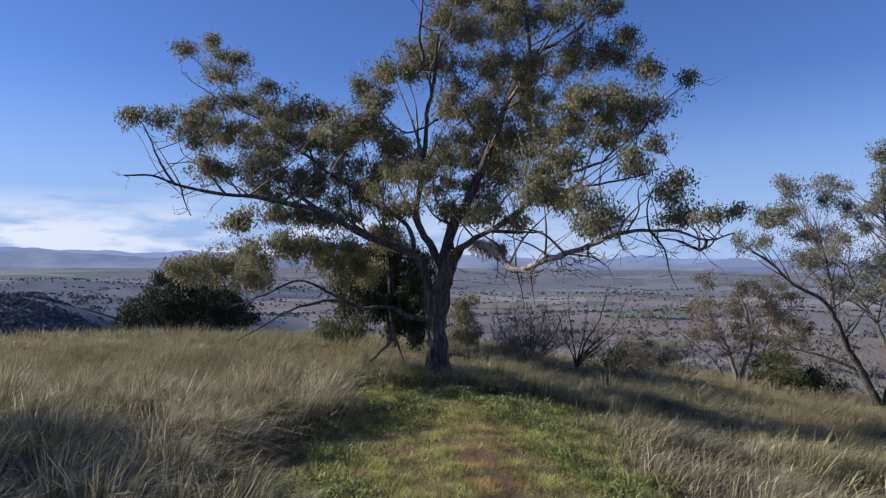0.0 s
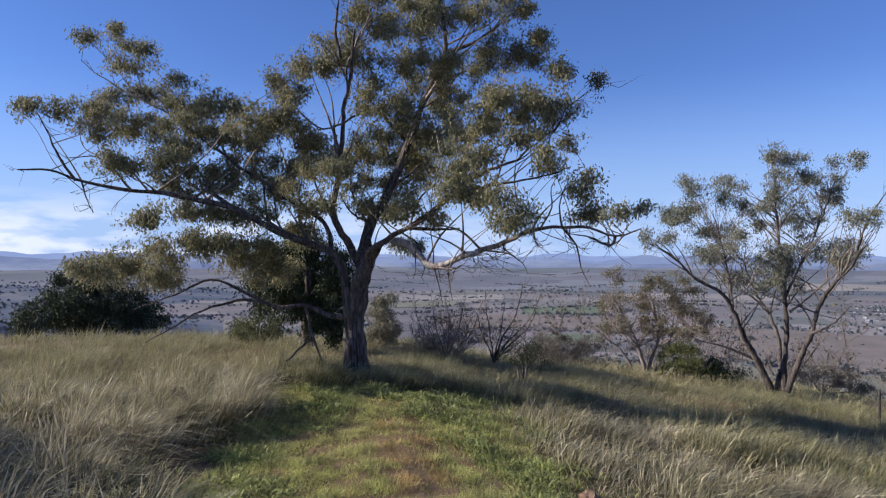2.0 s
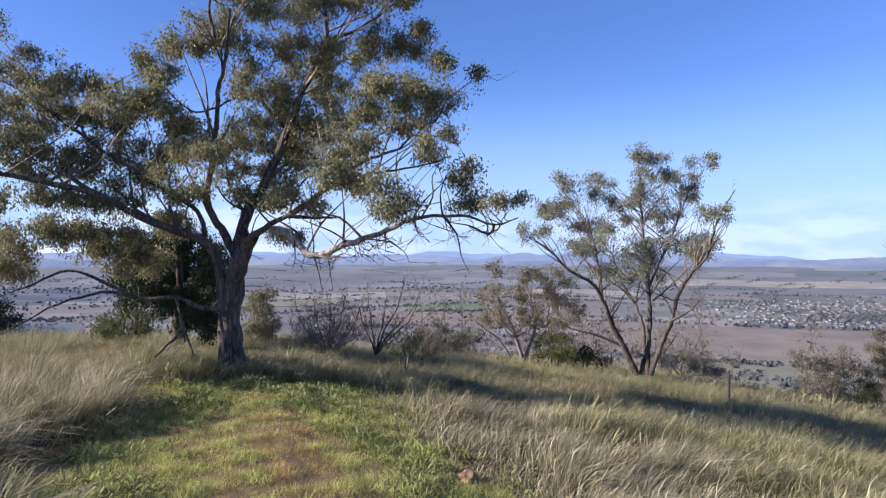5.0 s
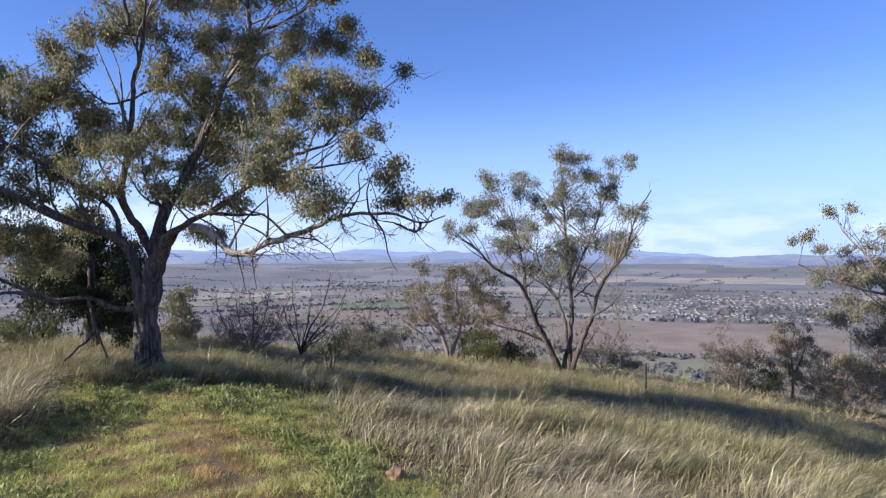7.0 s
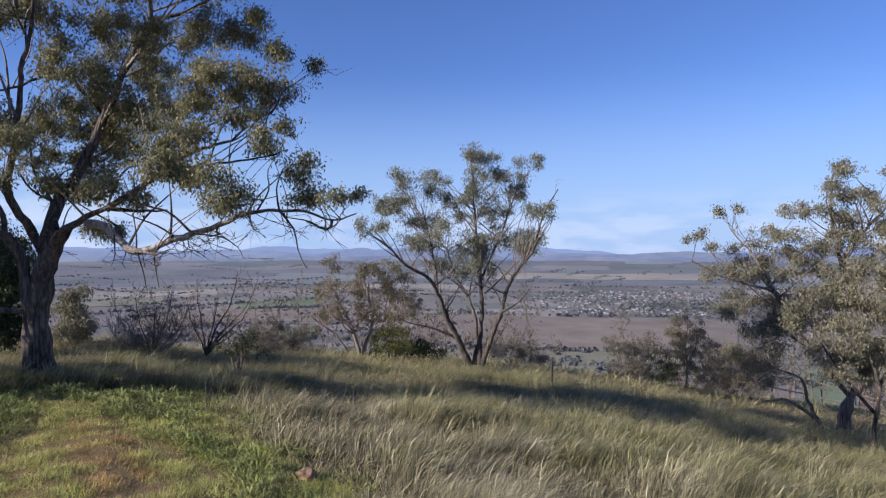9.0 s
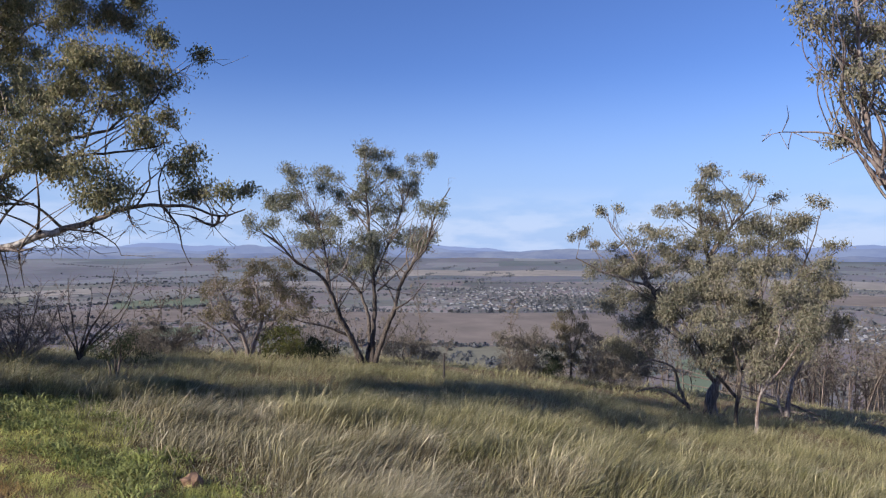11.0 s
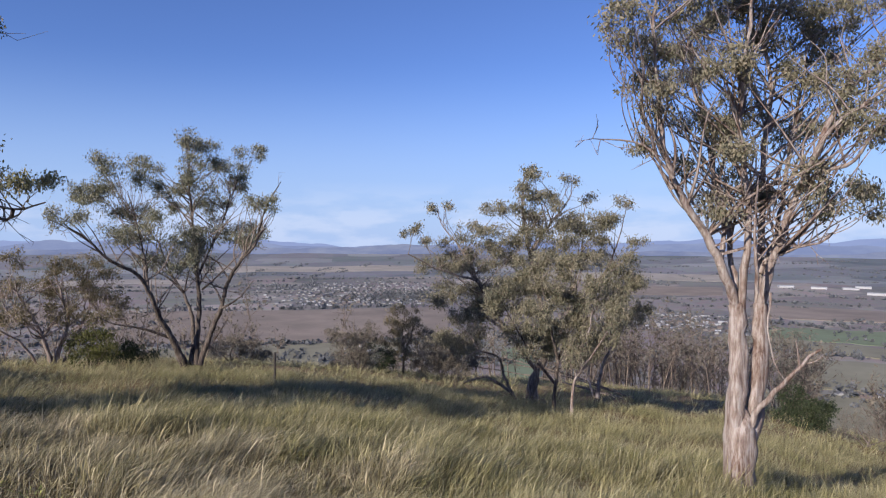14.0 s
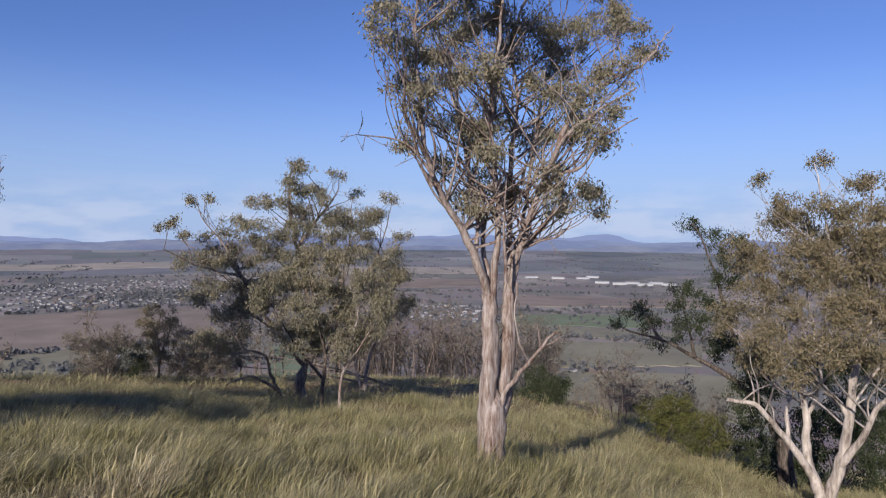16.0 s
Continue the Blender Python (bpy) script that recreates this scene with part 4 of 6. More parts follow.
slope_gum.clumps((-4.2, 7.4, 0.6, 0.5, 0.3), (-3.4, 7.0, -0.8, 0.6, 0.35), (-2.6, 7.8, 0.8, 0.6, 0.35), (-2.2, 6.8, -0.4, 0.6, 0.4), (-1.4, 8.3, 0.3, 0.6, 0.4), (-1.2, 7.2, 1.0, 0.6, 0.45), (-0.4, 8.0, -0.8, 0.6, 0.4), (0.4, 8.6, 0.9, 0.6, 0.4), (1.0, 7.9, -0.5, 0.7, 0.4), (1.6, 8.9, 0.4, 0.6, 0.4), (2.6, 8.4, -0.6, 0.6, 0.4), (3.2, 7.2, 0.8, 0.7, 0.4), (3.9, 6.6, -0.3, 0.6, 0.4), (-2.8, 5.6, 0.4, 0.7, 0.5), (-1.6, 5.8, -0.6, 0.7, 0.5), (-2.2, 4.4, 0.5, 0.7, 0.5), (-3.4, 3.4, 0.2, 0.6, 0.45), (4.6, 5.6, 0.2, 0.6, 0.45), (3.6, 9.3, 0.3, 0.4, 0.3))
slope_gum.finish()

sapling_a = Plant((26.41, 13.50), 62.7, 'gum_sapling', 'young gum sapling with brownish drooping leaves', 'bark_dark', 'leaf_grey', 4, tips=30, leaves=24, leaf=0.13)
sapling_a.limb(0.108, 0.022, (0, -0.87, -0), (0.04, 0.75, -0.09), (0.18, 2.24, -0.18), (-0.21, 3.96, -0.27), (-0.57, 5.91, -0.36))
sapling_a.limb(0.072, 0.018, (0.09, 1.22, 0), (-0.56, 2.02, -0.24), (-1.38, 3.29, -0.48), (-2.29, 4.99, -0.72))
sapling_a.limb(0.063, 0.014, (0.18, 2.21, -0), (0.77, 3.88, 0.27), (1.01, 5.61, 0.54))
sapling_a.clumps((-0.88, 6.33, 0.63, 0.93, 0.51), (0.11, 6.61, -0.20, 0.91, 0.45), (1.18, 6.50, -0.19, 0.77, 0.50), (-1.23, 5.59, 0.35, 0.92, 0.55), (-0.00, 5.50, 0.06, 1.03, 0.59), (-1.94, 4.63, -0.22, 0.91, 0.59), (-0.69, 4.29, -1.30, 0.98, 0.65), (-2.37, 5.42, -1.06, 0.53, 0.49), (0.49, 4.61, 0.54, 0.93, 0.65), (-2.70, 4.46, 0.06, 0.41, 0.50), (-1.48, 3.31, 0.51, 0.81, 0.51), (-0.49, 2.73, 1.18, 0.83, 0.59), (0.13, 3.36, 0.48, 0.70, 0.51), (1.71, 5.96, -1.16, 0.48, 0.35), (-0.94, 2.61, -0.50, 0.45, 0.36))
sapling_a.finish()

sapling_b = Plant((25.93, 12.45), 64.1, 'gum_sapling', 'slender pale-stemmed gum sapling in the grass', 'bark_pale', 'leaf_grey', 5, tips=30, leaves=24, leaf=0.13)
sapling_b.limb(0.09, 0.018, (0, -0.84, -0), (0.09, 0.82, 0.09), (0.32, 2.24, 0.18), (0.75, 3.67, 0.27), (1.1, 5.35, 0.36))
sapling_b.limb(0.054, 0.014, (0.18, 1.56, -0), (0.97, 2.78, -0.27), (1.66, 4, -0.54))
sapling_b.clumps((1.15, 4.92, 0.19, 0.78, 0.49), (1.79, 4.31, -0.53, 0.57, 0.52), (0.47, 3.87, 0.93, 0.69, 0.59), (1.42, 3.41, 0.89, 0.68, 0.50), (0.83, 2.70, 0.70, 0.54, 0.41), (0.23, 3.03, -0.06, 0.53, 0.49), (1.87, 4.89, 0.68, 0.45, 0.41), (0.00, 2.44, -0.74, 0.34, 0.30))
sapling_b.finish()

small_gum = Plant((33.02, 14.25), 66.5, 'gum_sapling', 'thin leaning gum sapling behind the slope tree', 'bark_pale', 'leaf_brown', 6, tips=20, leaves=16, leaf=0.14)
small_gum.limb(0.108, 0.036, (-0.09, 0.45, -0), (0.11, 1.9, 0.24), (0.59, 3.07, 0.48), (1.26, 4.26, 0.72))
small_gum.limb(0.072, 0.027, (-0.24, 0.45, 0), (-0.54, 1.62, 0.18), (-0.25, 3.1, 0.36))
small_gum.clumps((1.25, 4.6, 0.41, 0.79, 0.61), (0.34, 4.02, 0.25, 0.73, 0.54))
small_gum.finish()

tall_gum = Plant((15.11, 3.33), 77.2, 'gum_tree', 'tall gum tree with smooth pale twin stems and peeling bark', 'bark_pale', 'leaf_grey', 7, tips=50, leaves=20, leaf=0.095, twigs=110, web=5, web_from=0.4, tufts=22)
tall_gum.limb(0.335, 0.27, (-0.02, -0.26, -0), (-0.01, 0.08, 0), (-0.01, 0.6, 0), (0.02, 1.25, -0), (0.04, 1.95, 0.05))
tall_gum.limb(0.23, 0.165, (-0.08, 0.55, 0), (-0.11, 1.31, 0), (-0.09, 1.77, 0), (-0.07, 2.55, 0), (-0.08, 3.33, 0), (-0.09, 4.11, 0))
tall_gum.limb(0.22, 0.145, (0.08, 0.5, 0.08), (0.15, 1.21, 0.15), (0.25, 1.73, 0.23), (0.33, 2.51, 0.27), (0.36, 3.29, 0.31), (0.35, 4.08, 0.36))
tall_gum.limb(0.116, 0.019, (-0.09, 3.98, 0), (-0.32, 4.7, -0.23), (-0.67, 5.52, -0.45), (-1.04, 6.13, -0.68), (-1.32, 6.73, -0.9), (-1.52, 7.55, -1.13), (-1.58, 8.58, -1.35), (-1.64, 9.57, -1.57), (-1.56, 10.41, -1.8))
tall_gum.limb(0.043, 0.009, (-1.3, 6.69, -1.08), (-1.7, 7.23, -1.26), (-2.06, 7.41, -1.44), (-2.5, 7.47, -1.62), (-2.79, 7.46, -1.8))
tall_gum.limb(0.034, 0.009, (-1.3, 6.47, -1.08), (-1.58, 6.94, -1.26), (-1.72, 7.18, -1.44))
tall_gum.limb(0.077, 0.015, (-0.06, 4.04, 0), (-0.23, 5.13, 0.24), (-0.32, 5.93, 0.48), (-0.57, 6.61, 0.72), (-0.75, 7.72, 0.96), (-1.05, 8.86, 1.2), (-1.21, 10.17, 1.44))
tall_gum.limb(0.093, 0.019, (-0.01, 3.98, 0), (0.06, 5.01, -0.1), (0.13, 5.91, -0.21), (-0.04, 7.29, -0.31), (-0.07, 8.27, -0.41), (0.05, 9.36, -0.51), (0.16, 10.56, -0.62), (0.03, 11.49, -0.72))
tall_gum.limb(0.093, 0.019, (0.33, 4.01, 0.36), (0.35, 5.13, 0.57), (0.41, 6.34, 0.77), (0.41, 7.44, 0.98), (0.56, 8.71, 1.18), (0.4, 10.14, 1.39), (0.74, 11.31, 1.59), (1.02, 12.36, 1.8))
tall_gum.limb(0.108, 0.019, (0.37, 4.08, 0.36), (0.66, 5.34, 0.06), (0.95, 6.29, -0.24), (1.25, 7.01, -0.54), (1.53, 7.58, -0.84), (2.16, 8.03, -1.14), (2.88, 8.46, -1.44))
tall_gum.limb(0.054, 0.012, (1.07, 6.53, -0.36), (1.53, 6.82, -0.65), (1.88, 6.91, -0.94), (2.16, 7.46, -1.22), (2.51, 7.61, -1.51), (2.82, 7.79, -1.8))
tall_gum.limb(0.07, 0.012, (1.26, 7.03, -0.36), (1.73, 8.15, -0), (2.41, 8.89, 0.36), (3.37, 9.41, 0.72), (3.88, 10, 1.08), (4.32, 10.57, 1.44))
tall_gum.limb(0.046, 0.011, (0.42, 4.94, 0.36), (0.85, 5.25, -0), (1.39, 5.41, -0.36), (1.68, 5.75, -0.72))
tall_gum.limb(0.039, 0.011, (0.74, 5.14, 0.36), (1.21, 5.67, 0.6), (1.56, 6.08, 0.84), (2.12, 6.37, 1.08))
tall_gum.limb(0.074, 0.028, (0.19, 1.49, -0), (0.37, 2, -0.11), (0.62, 2.35, -0.22), (0.98, 2.81, -0.32), (1.24, 3.16, -0.43), (1.41, 3.35, -0.54))
tall_gum.limb(0.025, 0.009, (1.13, 3, -0.36), (1.35, 3.08, -0.4), (1.47, 3.19, -0.43))
tall_gum.limb(0.028, 0.009, (1.08, 2.87, -0.36), (1.04, 3.14, -0.36), (1, 3.46, -0.36))
tall_gum.limb(0.028, 0.008, (0.17, 3.02, 0.36), (0.43, 3.53, 0.54), (0.84, 3.52, 0.72))
tall_gum.limb(0.062, 0.015, (-0.42, 4.89, -0.36), (-0.37, 5.65, -0), (-0.48, 6.58, 0.36), (-0.33, 7.55, 0.72), (-0.28, 8.69, 1.08))
tall_gum.limb(0.062, 0.015, (0.35, 4.74, 0.36), (0.69, 5.67, 0.72), (0.83, 6.64, 1.08), (0.98, 7.78, 1.44), (1.27, 9.25, 1.8), (1.64, 10.62, 2.16), (1.95, 11.9, 2.52))
tall_gum.limb(0.046, 0.012, (0.28, 4.39, -0.36), (0.24, 5.4, -0.6), (0.25, 6.37, -0.84), (0.18, 7.31, -1.08))
tall_gum.limb(0.031, 0.009, (0.53, 4.38, -0.18), (0.5, 3.63, -0.24), (0.61, 3, -0.3), (0.79, 2.64, -0.36))
tall_gum.clumps((-1.88, 9.6, -2.73, 0.44, 0.27), (-1.44, 10.2, -0.68, 0.66, 0.37), (-2.36, 9.56, -1.71, 0.45, 0.24), (-1.85, 9.33, -1.26, 0.61, 0.30), (-1.53, 10.46, 2.2, 0.62, 0.45), (-0.47, 10.38, -0.07, 0.69, 0.45), (0.3, 10.53, 0.44, 0.56, 0.34), (-0.68, 10.38, 2.21, 0.79, 0.51), (-1.4, 9.55, 2.07, 0.75, 0.44), (-1.93, 8.99, -0.62, 0.46, 0.32), (-1.55, 8.26, -1.61, 0.48, 0.30), (-0.31, 8.83, -1.1, 0.61, 0.42), (-1.97, 7.6, -0.8, 0.28, 0.28), (-1.21, 7.06, -0.09, 0.33, 0.27), (-0.98, 8.09, 0.11, 0.45, 0.39), (-0.45, 7.65, -0, 0.51, 0.45), (0.98, 10.51, 0.83, 0.57, 0.41), (1.82, 10.34, 1.2, 0.65, 0.42))
tall_gum.clumps((2.81, 10.95, 2.33, 0.69, 0.45), (3.26, 10.49, 1.55, 0.49, 0.36), (1.77, 9.85, 1.96, 0.61, 0.44), (1.15, 9.04, 1.16, 0.61, 0.48), (1.86, 8.72, 0.03, 0.51, 0.39), (2.7, 9.23, 0.6, 0.56, 0.34), (2.47, 8.16, -1.5, 0.30, 0.24), (2.2, 7.78, -1.06, 0.47, 0.31), (1.62, 7.98, 0.32, 0.52, 0.40), (1.11, 8.08, 2.54, 0.66, 0.52), (2.09, 7.3, -0.91, 0.31, 0.23), (-0.47, 6.77, 1.13, 0.48, 0.42), (-0.55, 6.21, -0.38, 0.38, 0.29), (0.34, 6.58, 0.35, 0.49, 0.43), (1.08, 6.76, -0.56, 0.43, 0.38), (1.84, 6.59, 0.77, 0.47, 0.35), (2.16, 6.21, 0.21, 0.43, 0.24), (2.48, 5.99, 0.58, 0.20, 0.20))
tall_gum.clumps((1.43, 6.03, 0.18, 0.39, 0.24), (3.81, 10.09, 1.66, 0.43, 0.30), (-0.07, 8.32, 0.53, 0.53, 0.40), (0.47, 9.97, 1.3, 0.55, 0.42), (0.06, 7.16, -1.31, 0.38, 0.33), (-1.83, 10.75, -1.51, 0.68, 0.38), (-0.92, 11.06, -1.1, 0.84, 0.47), (0.14, 11.29, -1.2, 0.83, 0.50), (1.45, 12.23, 1.85, 1.01, 0.57), (2.58, 11.85, 1.83, 0.74, 0.44), (0.02, 12.2, -1.01, 0.84, 0.50))
tall_gum.finish()

edge_gum = Plant((22.83, -5.27), 102.7, 'gum_tree', 'gum tree with forked bone-white stems below the slope', 'bark_white', 'leaf_brown', 8, tips=46, leaves=18, leaf=0.105, twigs=60, web=3, tufts=12)
edge_gum.limb(0.306, 0.234, (-0.05, -0.24, -0), (-0.06, 0.36, -0), (-0.22, 0.94, -0))
edge_gum.limb(0.18, 0.09, (-0.19, 0.77, -0), (-0.41, 1.31, 0.07), (-0.59, 2.05, 0.14), (-0.56, 2.91, 0.22), (-0.77, 3.66, 0.29))
edge_gum.limb(0.135, 0.054, (-0.41, 1.25, -0), (-0.89, 2.05, -0.36), (-1.41, 2.8, -0.72), (-1.93, 3.43, -1.08), (-2.68, 3.54, -1.44))
edge_gum.limb(0.198, 0.09, (0.03, 0.47, -0), (0.33, 1.68, -0.14), (0.51, 2.84, -0.29), (0.6, 4.05, -0.43), (0.69, 4.91, -0.58))
edge_gum.limb(0.126, 0.054, (0.35, 1.78, -0.29), (0.9, 2.73, -0.58), (1.17, 3.64, -0.86), (1.48, 4.11, -1.15))
edge_gum.limb(0.081, 0.045, (0.53, 3.18, -0.29), (0.21, 3.78, -0.58), (-0.06, 4.02, -0.86))
edge_gum.limb(0.072, 0.018, (-1.04, 2.26, -0.29), (-1.12, 3.22, 0.07), (-0.94, 3.7, 0.43), (-1.37, 4.49, 0.79), (-2.08, 5.86, 1.15))
edge_gum.limb(0.072, 0.022, (-0.56, 2.89, 0.29), (-0.24, 3.96, 0.43), (-0.19, 5.34, 0.58), (0.32, 6.32, 0.72), (0.77, 6.56, 0.86))
edge_gum.limb(0.054, 0.018, (-0.78, 3.6, 0.58), (-0.43, 5.25, 1.15), (-0.8, 7.37, 1.73), (-1.19, 9.25, 2.3))
edge_gum.limb(0.072, 0.022, (0.61, 3.97, -0), (1.05, 6.12, 0.58), (0.89, 8.32, 1.15), (1.11, 10.09, 1.73))
edge_gum.limb(0.054, 0.018, (-0.19, 5.34, 0.58), (-0, 7.6, 1.15), (-0.36, 10.14, 1.73), (-0.54, 10.93, 2.3))
edge_gum.clumps((-2.09, 10.36, 1.44, 0.33, 0.23), (-0.56, 11.02, 2.81, 0.44, 0.22), (-1.16, 9.51, 1.7, 0.75, 0.46), (-0.03, 9.43, 1.43, 0.87, 0.46), (0.87, 10.3, 1.5, 0.58, 0.37), (1.23, 9.39, 1.78, 0.59, 0.55), (-1.44, 8.77, 2.36, 0.73, 0.43), (-2.21, 8.01, 1.28, 1.03, 0.66), (-1.02, 7.58, 0.99, 1.18, 0.81), (0.23, 7.59, 1.69, 1.26, 0.88), (1.22, 7.64, 0.9, 0.89, 0.97), (-1.88, 6.44, 1.11, 0.98, 0.70), (-0.27, 6.37, -0.2, 1.01, 0.66), (0.9, 6.15, 0.25, 0.87, 0.79), (-1.25, 5.53, -0.24, 0.81, 0.58), (-2.15, 4.5, 0.24, 0.59, 0.59), (0.6, 8.67, 1.43, 1.04, 0.54), (2.11, 8.02, 0.3, 1.11, 0.99))
edge_gum.clumps((2.05, 6.17, 0.77, 1.01, 0.81), (2.28, 9.76, 2.53, 0.87, 0.65), (-0.5, 8.49, 2.26, 1.07, 0.56), (1.61, 4.89, 0.14, 0.79, 0.59), (-2.83, 5.76, 1.65, 0.59, 0.59), (-0.92, 5, -2.16, 0.64, 0.46), (-0.03, 5.6, -2.52, 0.70, 0.49), (0.95, 5.49, -2.16, 0.64, 0.53), (-1.67, 5.36, -1.8, 0.54, 0.43))
edge_gum.finish()

hollow_gum = Plant((28.35, -5.22), 100.2, 'gum_tree', 'dark leaning gum tree with a long low limb', 'bark_dark', 'leaf_dark', 9, tips=26, leaves=20, leaf=0.11)
hollow_gum.limb(0.36, 0.18, (0.01, -0.42, 0), (-0.11, 1.08, 0), (-0.36, 2.13, 0), (-1.12, 3.34, 0))
hollow_gum.limb(0.144, 0.027, (-1.02, 3.24, -0), (-2.12, 4.21, -0.29), (-3.35, 4.95, -0.58), (-4.6, 5.56, -0.86), (-5.76, 5.87, -1.15), (-6.38, 6.19, -1.44))
hollow_gum.limb(0.108, 0.027, (-1.12, 3.34, 0), (-1.98, 5.66, 0.23), (-2.65, 7.86, 0.45), (-3.34, 9.68, 0.68), (-3.71, 10.26, 0.9))
hollow_gum.limb(0.072, 0.018, (-3.33, 4.97, -0.72), (-3.68, 6.32, -0.63), (-3.92, 7.42, -0.54))
hollow_gum.limb(0.072, 0.018, (-4.59, 5.57, -0.9), (-5.04, 6.15, -0.9), (-5.38, 6.81, -0.9))
hollow_gum.clumps((-4.02, 10.2, 1.6, 0.51, 0.33), (-3.21, 9.63, 2.75, 0.58, 0.42), (-2.22, 9.24, 0.07, 0.67, 0.53), (-5.5, 6.58, -0.24, 0.67, 0.43), (-5.02, 5.97, -0.01, 0.58, 0.34), (-5.72, 6.42, -3.11, 0.39, 0.19), (-3.74, 7.35, -1.77, 0.50, 0.50), (-3.58, 6.24, -1.8, 0.63, 0.45), (-2.98, 6.86, 0.03, 0.67, 0.67), (-4.59, 5.34, 0.76, 0.54, 0.30), (-4.19, 7.61, 0.61, 0.39, 0.29), (-2.36, 8.35, -0.06, 0.72, 0.62), (-2.5, 5.77, -0.87, 0.61, 0.56), (-1.59, 4.18, -2.25, 0.75, 0.75), (-0.54, 4.54, -0.23, 0.95, 0.86), (-1.05, 2.59, -1.36, 0.82, 0.92), (-2.21, 5.13, 0.63, 0.74, 0.59), (0.73, 5.15, -1.85, 0.90, 0.77))
hollow_gum.clumps((1.44, 5.32, -1.29, 1.01, 0.92), (2.78, 5.17, 0.39, 1.07, 1.46), (-0.32, 0.41, 2.15, 1.03, 1.03), (2.66, 2.71, -1.36, 0.92, 1.15))
hollow_gum.finish()

dark_bush = Plant((-17.52, 45.40), -21.1, 'bush', 'dense dark green bush beyond the grassy crest', 'bark_dark', 'leaf_dark', 11, tips=26, leaves=12, leaf=0.2)
dark_bush.clumps((-2.14, 1.46, 0.93, 1.65, 1.08), (-0.71, 2.51, -0.99, 1.75, 1.19), (0.83, 2.9, -1.75, 1.80, 1.33), (2.6, 2.25, 2.09, 1.69, 1.27), (0.35, 1.14, 1.63, 2.10, 1.01), (2.76, 1.4, -1.97, 1.40, 0.93), (-0.74, 3.76, 0.12, 0.98, 0.65), (0.71, 4.25, 2.67, 1.11, 0.69), (-2.63, 1.6, -2.58, 1.00, 0.77), (4.19, 1.17, 2.48, 1.11, 0.85), (1.72, 4.71, -0.73, 0.96, 0.56))
dark_bush.finish()

dark_tree = Plant((-2.17, 27.88), -4.4, 'tree', 'dense dark green tree behind the big gum', 'bark_dark', 'leaf_dark', 12, tips=36, leaves=20, leaf=0.14)
dark_tree.limb(0.288, 0.09, (0, 0.12, -0), (-0.05, 1.4, 0), (0.03, 2.33, 0), (-0.02, 3.72, 0))
dark_tree.clumps((-0.03, 4.18, -0.04, 1.12, 0.73), (-0.98, 3.22, 1, 1.27, 0.98), (0.72, 3.21, 1.72, 1.19, 1.07), (-0.01, 2.22, 1.82, 1.49, 0.89), (-1.11, 2.18, -1.35, 0.96, 0.69), (0.98, 1.96, -1.32, 0.85, 0.96), (-1.58, 2.82, -0.82, 0.81, 0.65), (0.22, 1.49, -0.99, 1.08, 0.70), (1.21, 2.84, -1.17, 0.70, 0.80), (-0.68, 4.06, -1.53, 0.74, 0.53), (1.2, 1.11, -1.67, 0.74, 0.58))
dark_tree.finish()

green_bush = Plant((-4.63, 30.32), -8.7, 'bush', 'olive green bush in the long grass', 'bark_dark', 'leaf_olive', 13, tips=30, leaves=18, leaf=0.13)
green_bush.clumps((-0.52, 0.62, 1.01, 0.69, 0.48), (0.24, 0.96, 0.15, 0.77, 0.51), (1.01, 0.72, 0.39, 0.67, 0.47), (-0, 0.37, 0.84, 0.79, 0.37), (-0.73, 0.52, -0.76, 0.50, 0.30))
green_bush.finish()

small_tree = Plant((0.85, 32.46), 1.5, 'bush', 'small grey-green tree behind the trunk', 'bark_dark', 'leaf_grey', 14, tips=40, leaves=20, leaf=0.14)
small_tree.limb(0.072, 0.018, (0, -0.36, -0), (0.08, 0.59, 0), (0.18, 1.8, 0))
small_tree.clumps((0.26, 2.08, -0, 0.54, 0.43), (-0.01, 1.37, 0.26, 0.60, 0.55), (0.39, 0.91, -0.43, 0.48, 0.53), (-0.27, 0.65, -0.52, 0.53, 0.43), (0.13, 0.23, -0.36, 0.59, 0.32))
small_tree.finish()

low_bush = Plant((5.71, 23.13), 13.9, 'bush', 'low dark rounded bush on the crest', 'bark_dark', 'leaf_dark', 15, tips=30, leaves=18, leaf=0.08)
low_bush.clumps((-0.19, 1.04, 0.41, 0.69, 0.40), (0.38, 0.83, 0.52, 0.49, 0.30), (-0.57, 0.91, 0.39, 0.36, 0.28), (-0, 1.29, 0.37, 0.44, 0.24))
low_bush.finish()

pale_gum = Plant((14.41, 32.98), 23.6, 'gum_tree', 'thin crowned gum with pale crooked stems', 'bark_pale', 'leaf_brown', 16, tips=36, leaves=15, leaf=0.11, twigs=140, rise=0.7, web=4)
pale_gum.limb(0.14, 0.028, (0, -0.5, 0), (-0.24, 0.72, -0.13), (-0.65, 1.93, -0.27), (-1.17, 2.98, -0.4), (-1.74, 4.02, -0.54))
pale_gum.limb(0.14, 0.028, (-0.12, -0.5, 0), (0.3, 0.97, 0.18), (0.6, 2.15, 0.36), (0.3, 3.35, 0.54), (-0, 4.55, 0.72))
pale_gum.limb(0.117, 0.023, (0.15, -0.5, 0), (0.9, 1.26, 0.18), (1.5, 2.74, 0.36), (1.36, 4.25, 0.54))
pale_gum.limb(0.094, 0.023, (-0.3, -0.49, 0), (-1.17, 1.06, -0.3), (-2.03, 1.84, -0.6), (-2.58, 2.31, -0.9))
pale_gum.limb(0.094, 0.023, (-0.65, 1.94, -0.36), (-1.45, 2.26, -0.54), (-2.02, 3.16, -0.72))
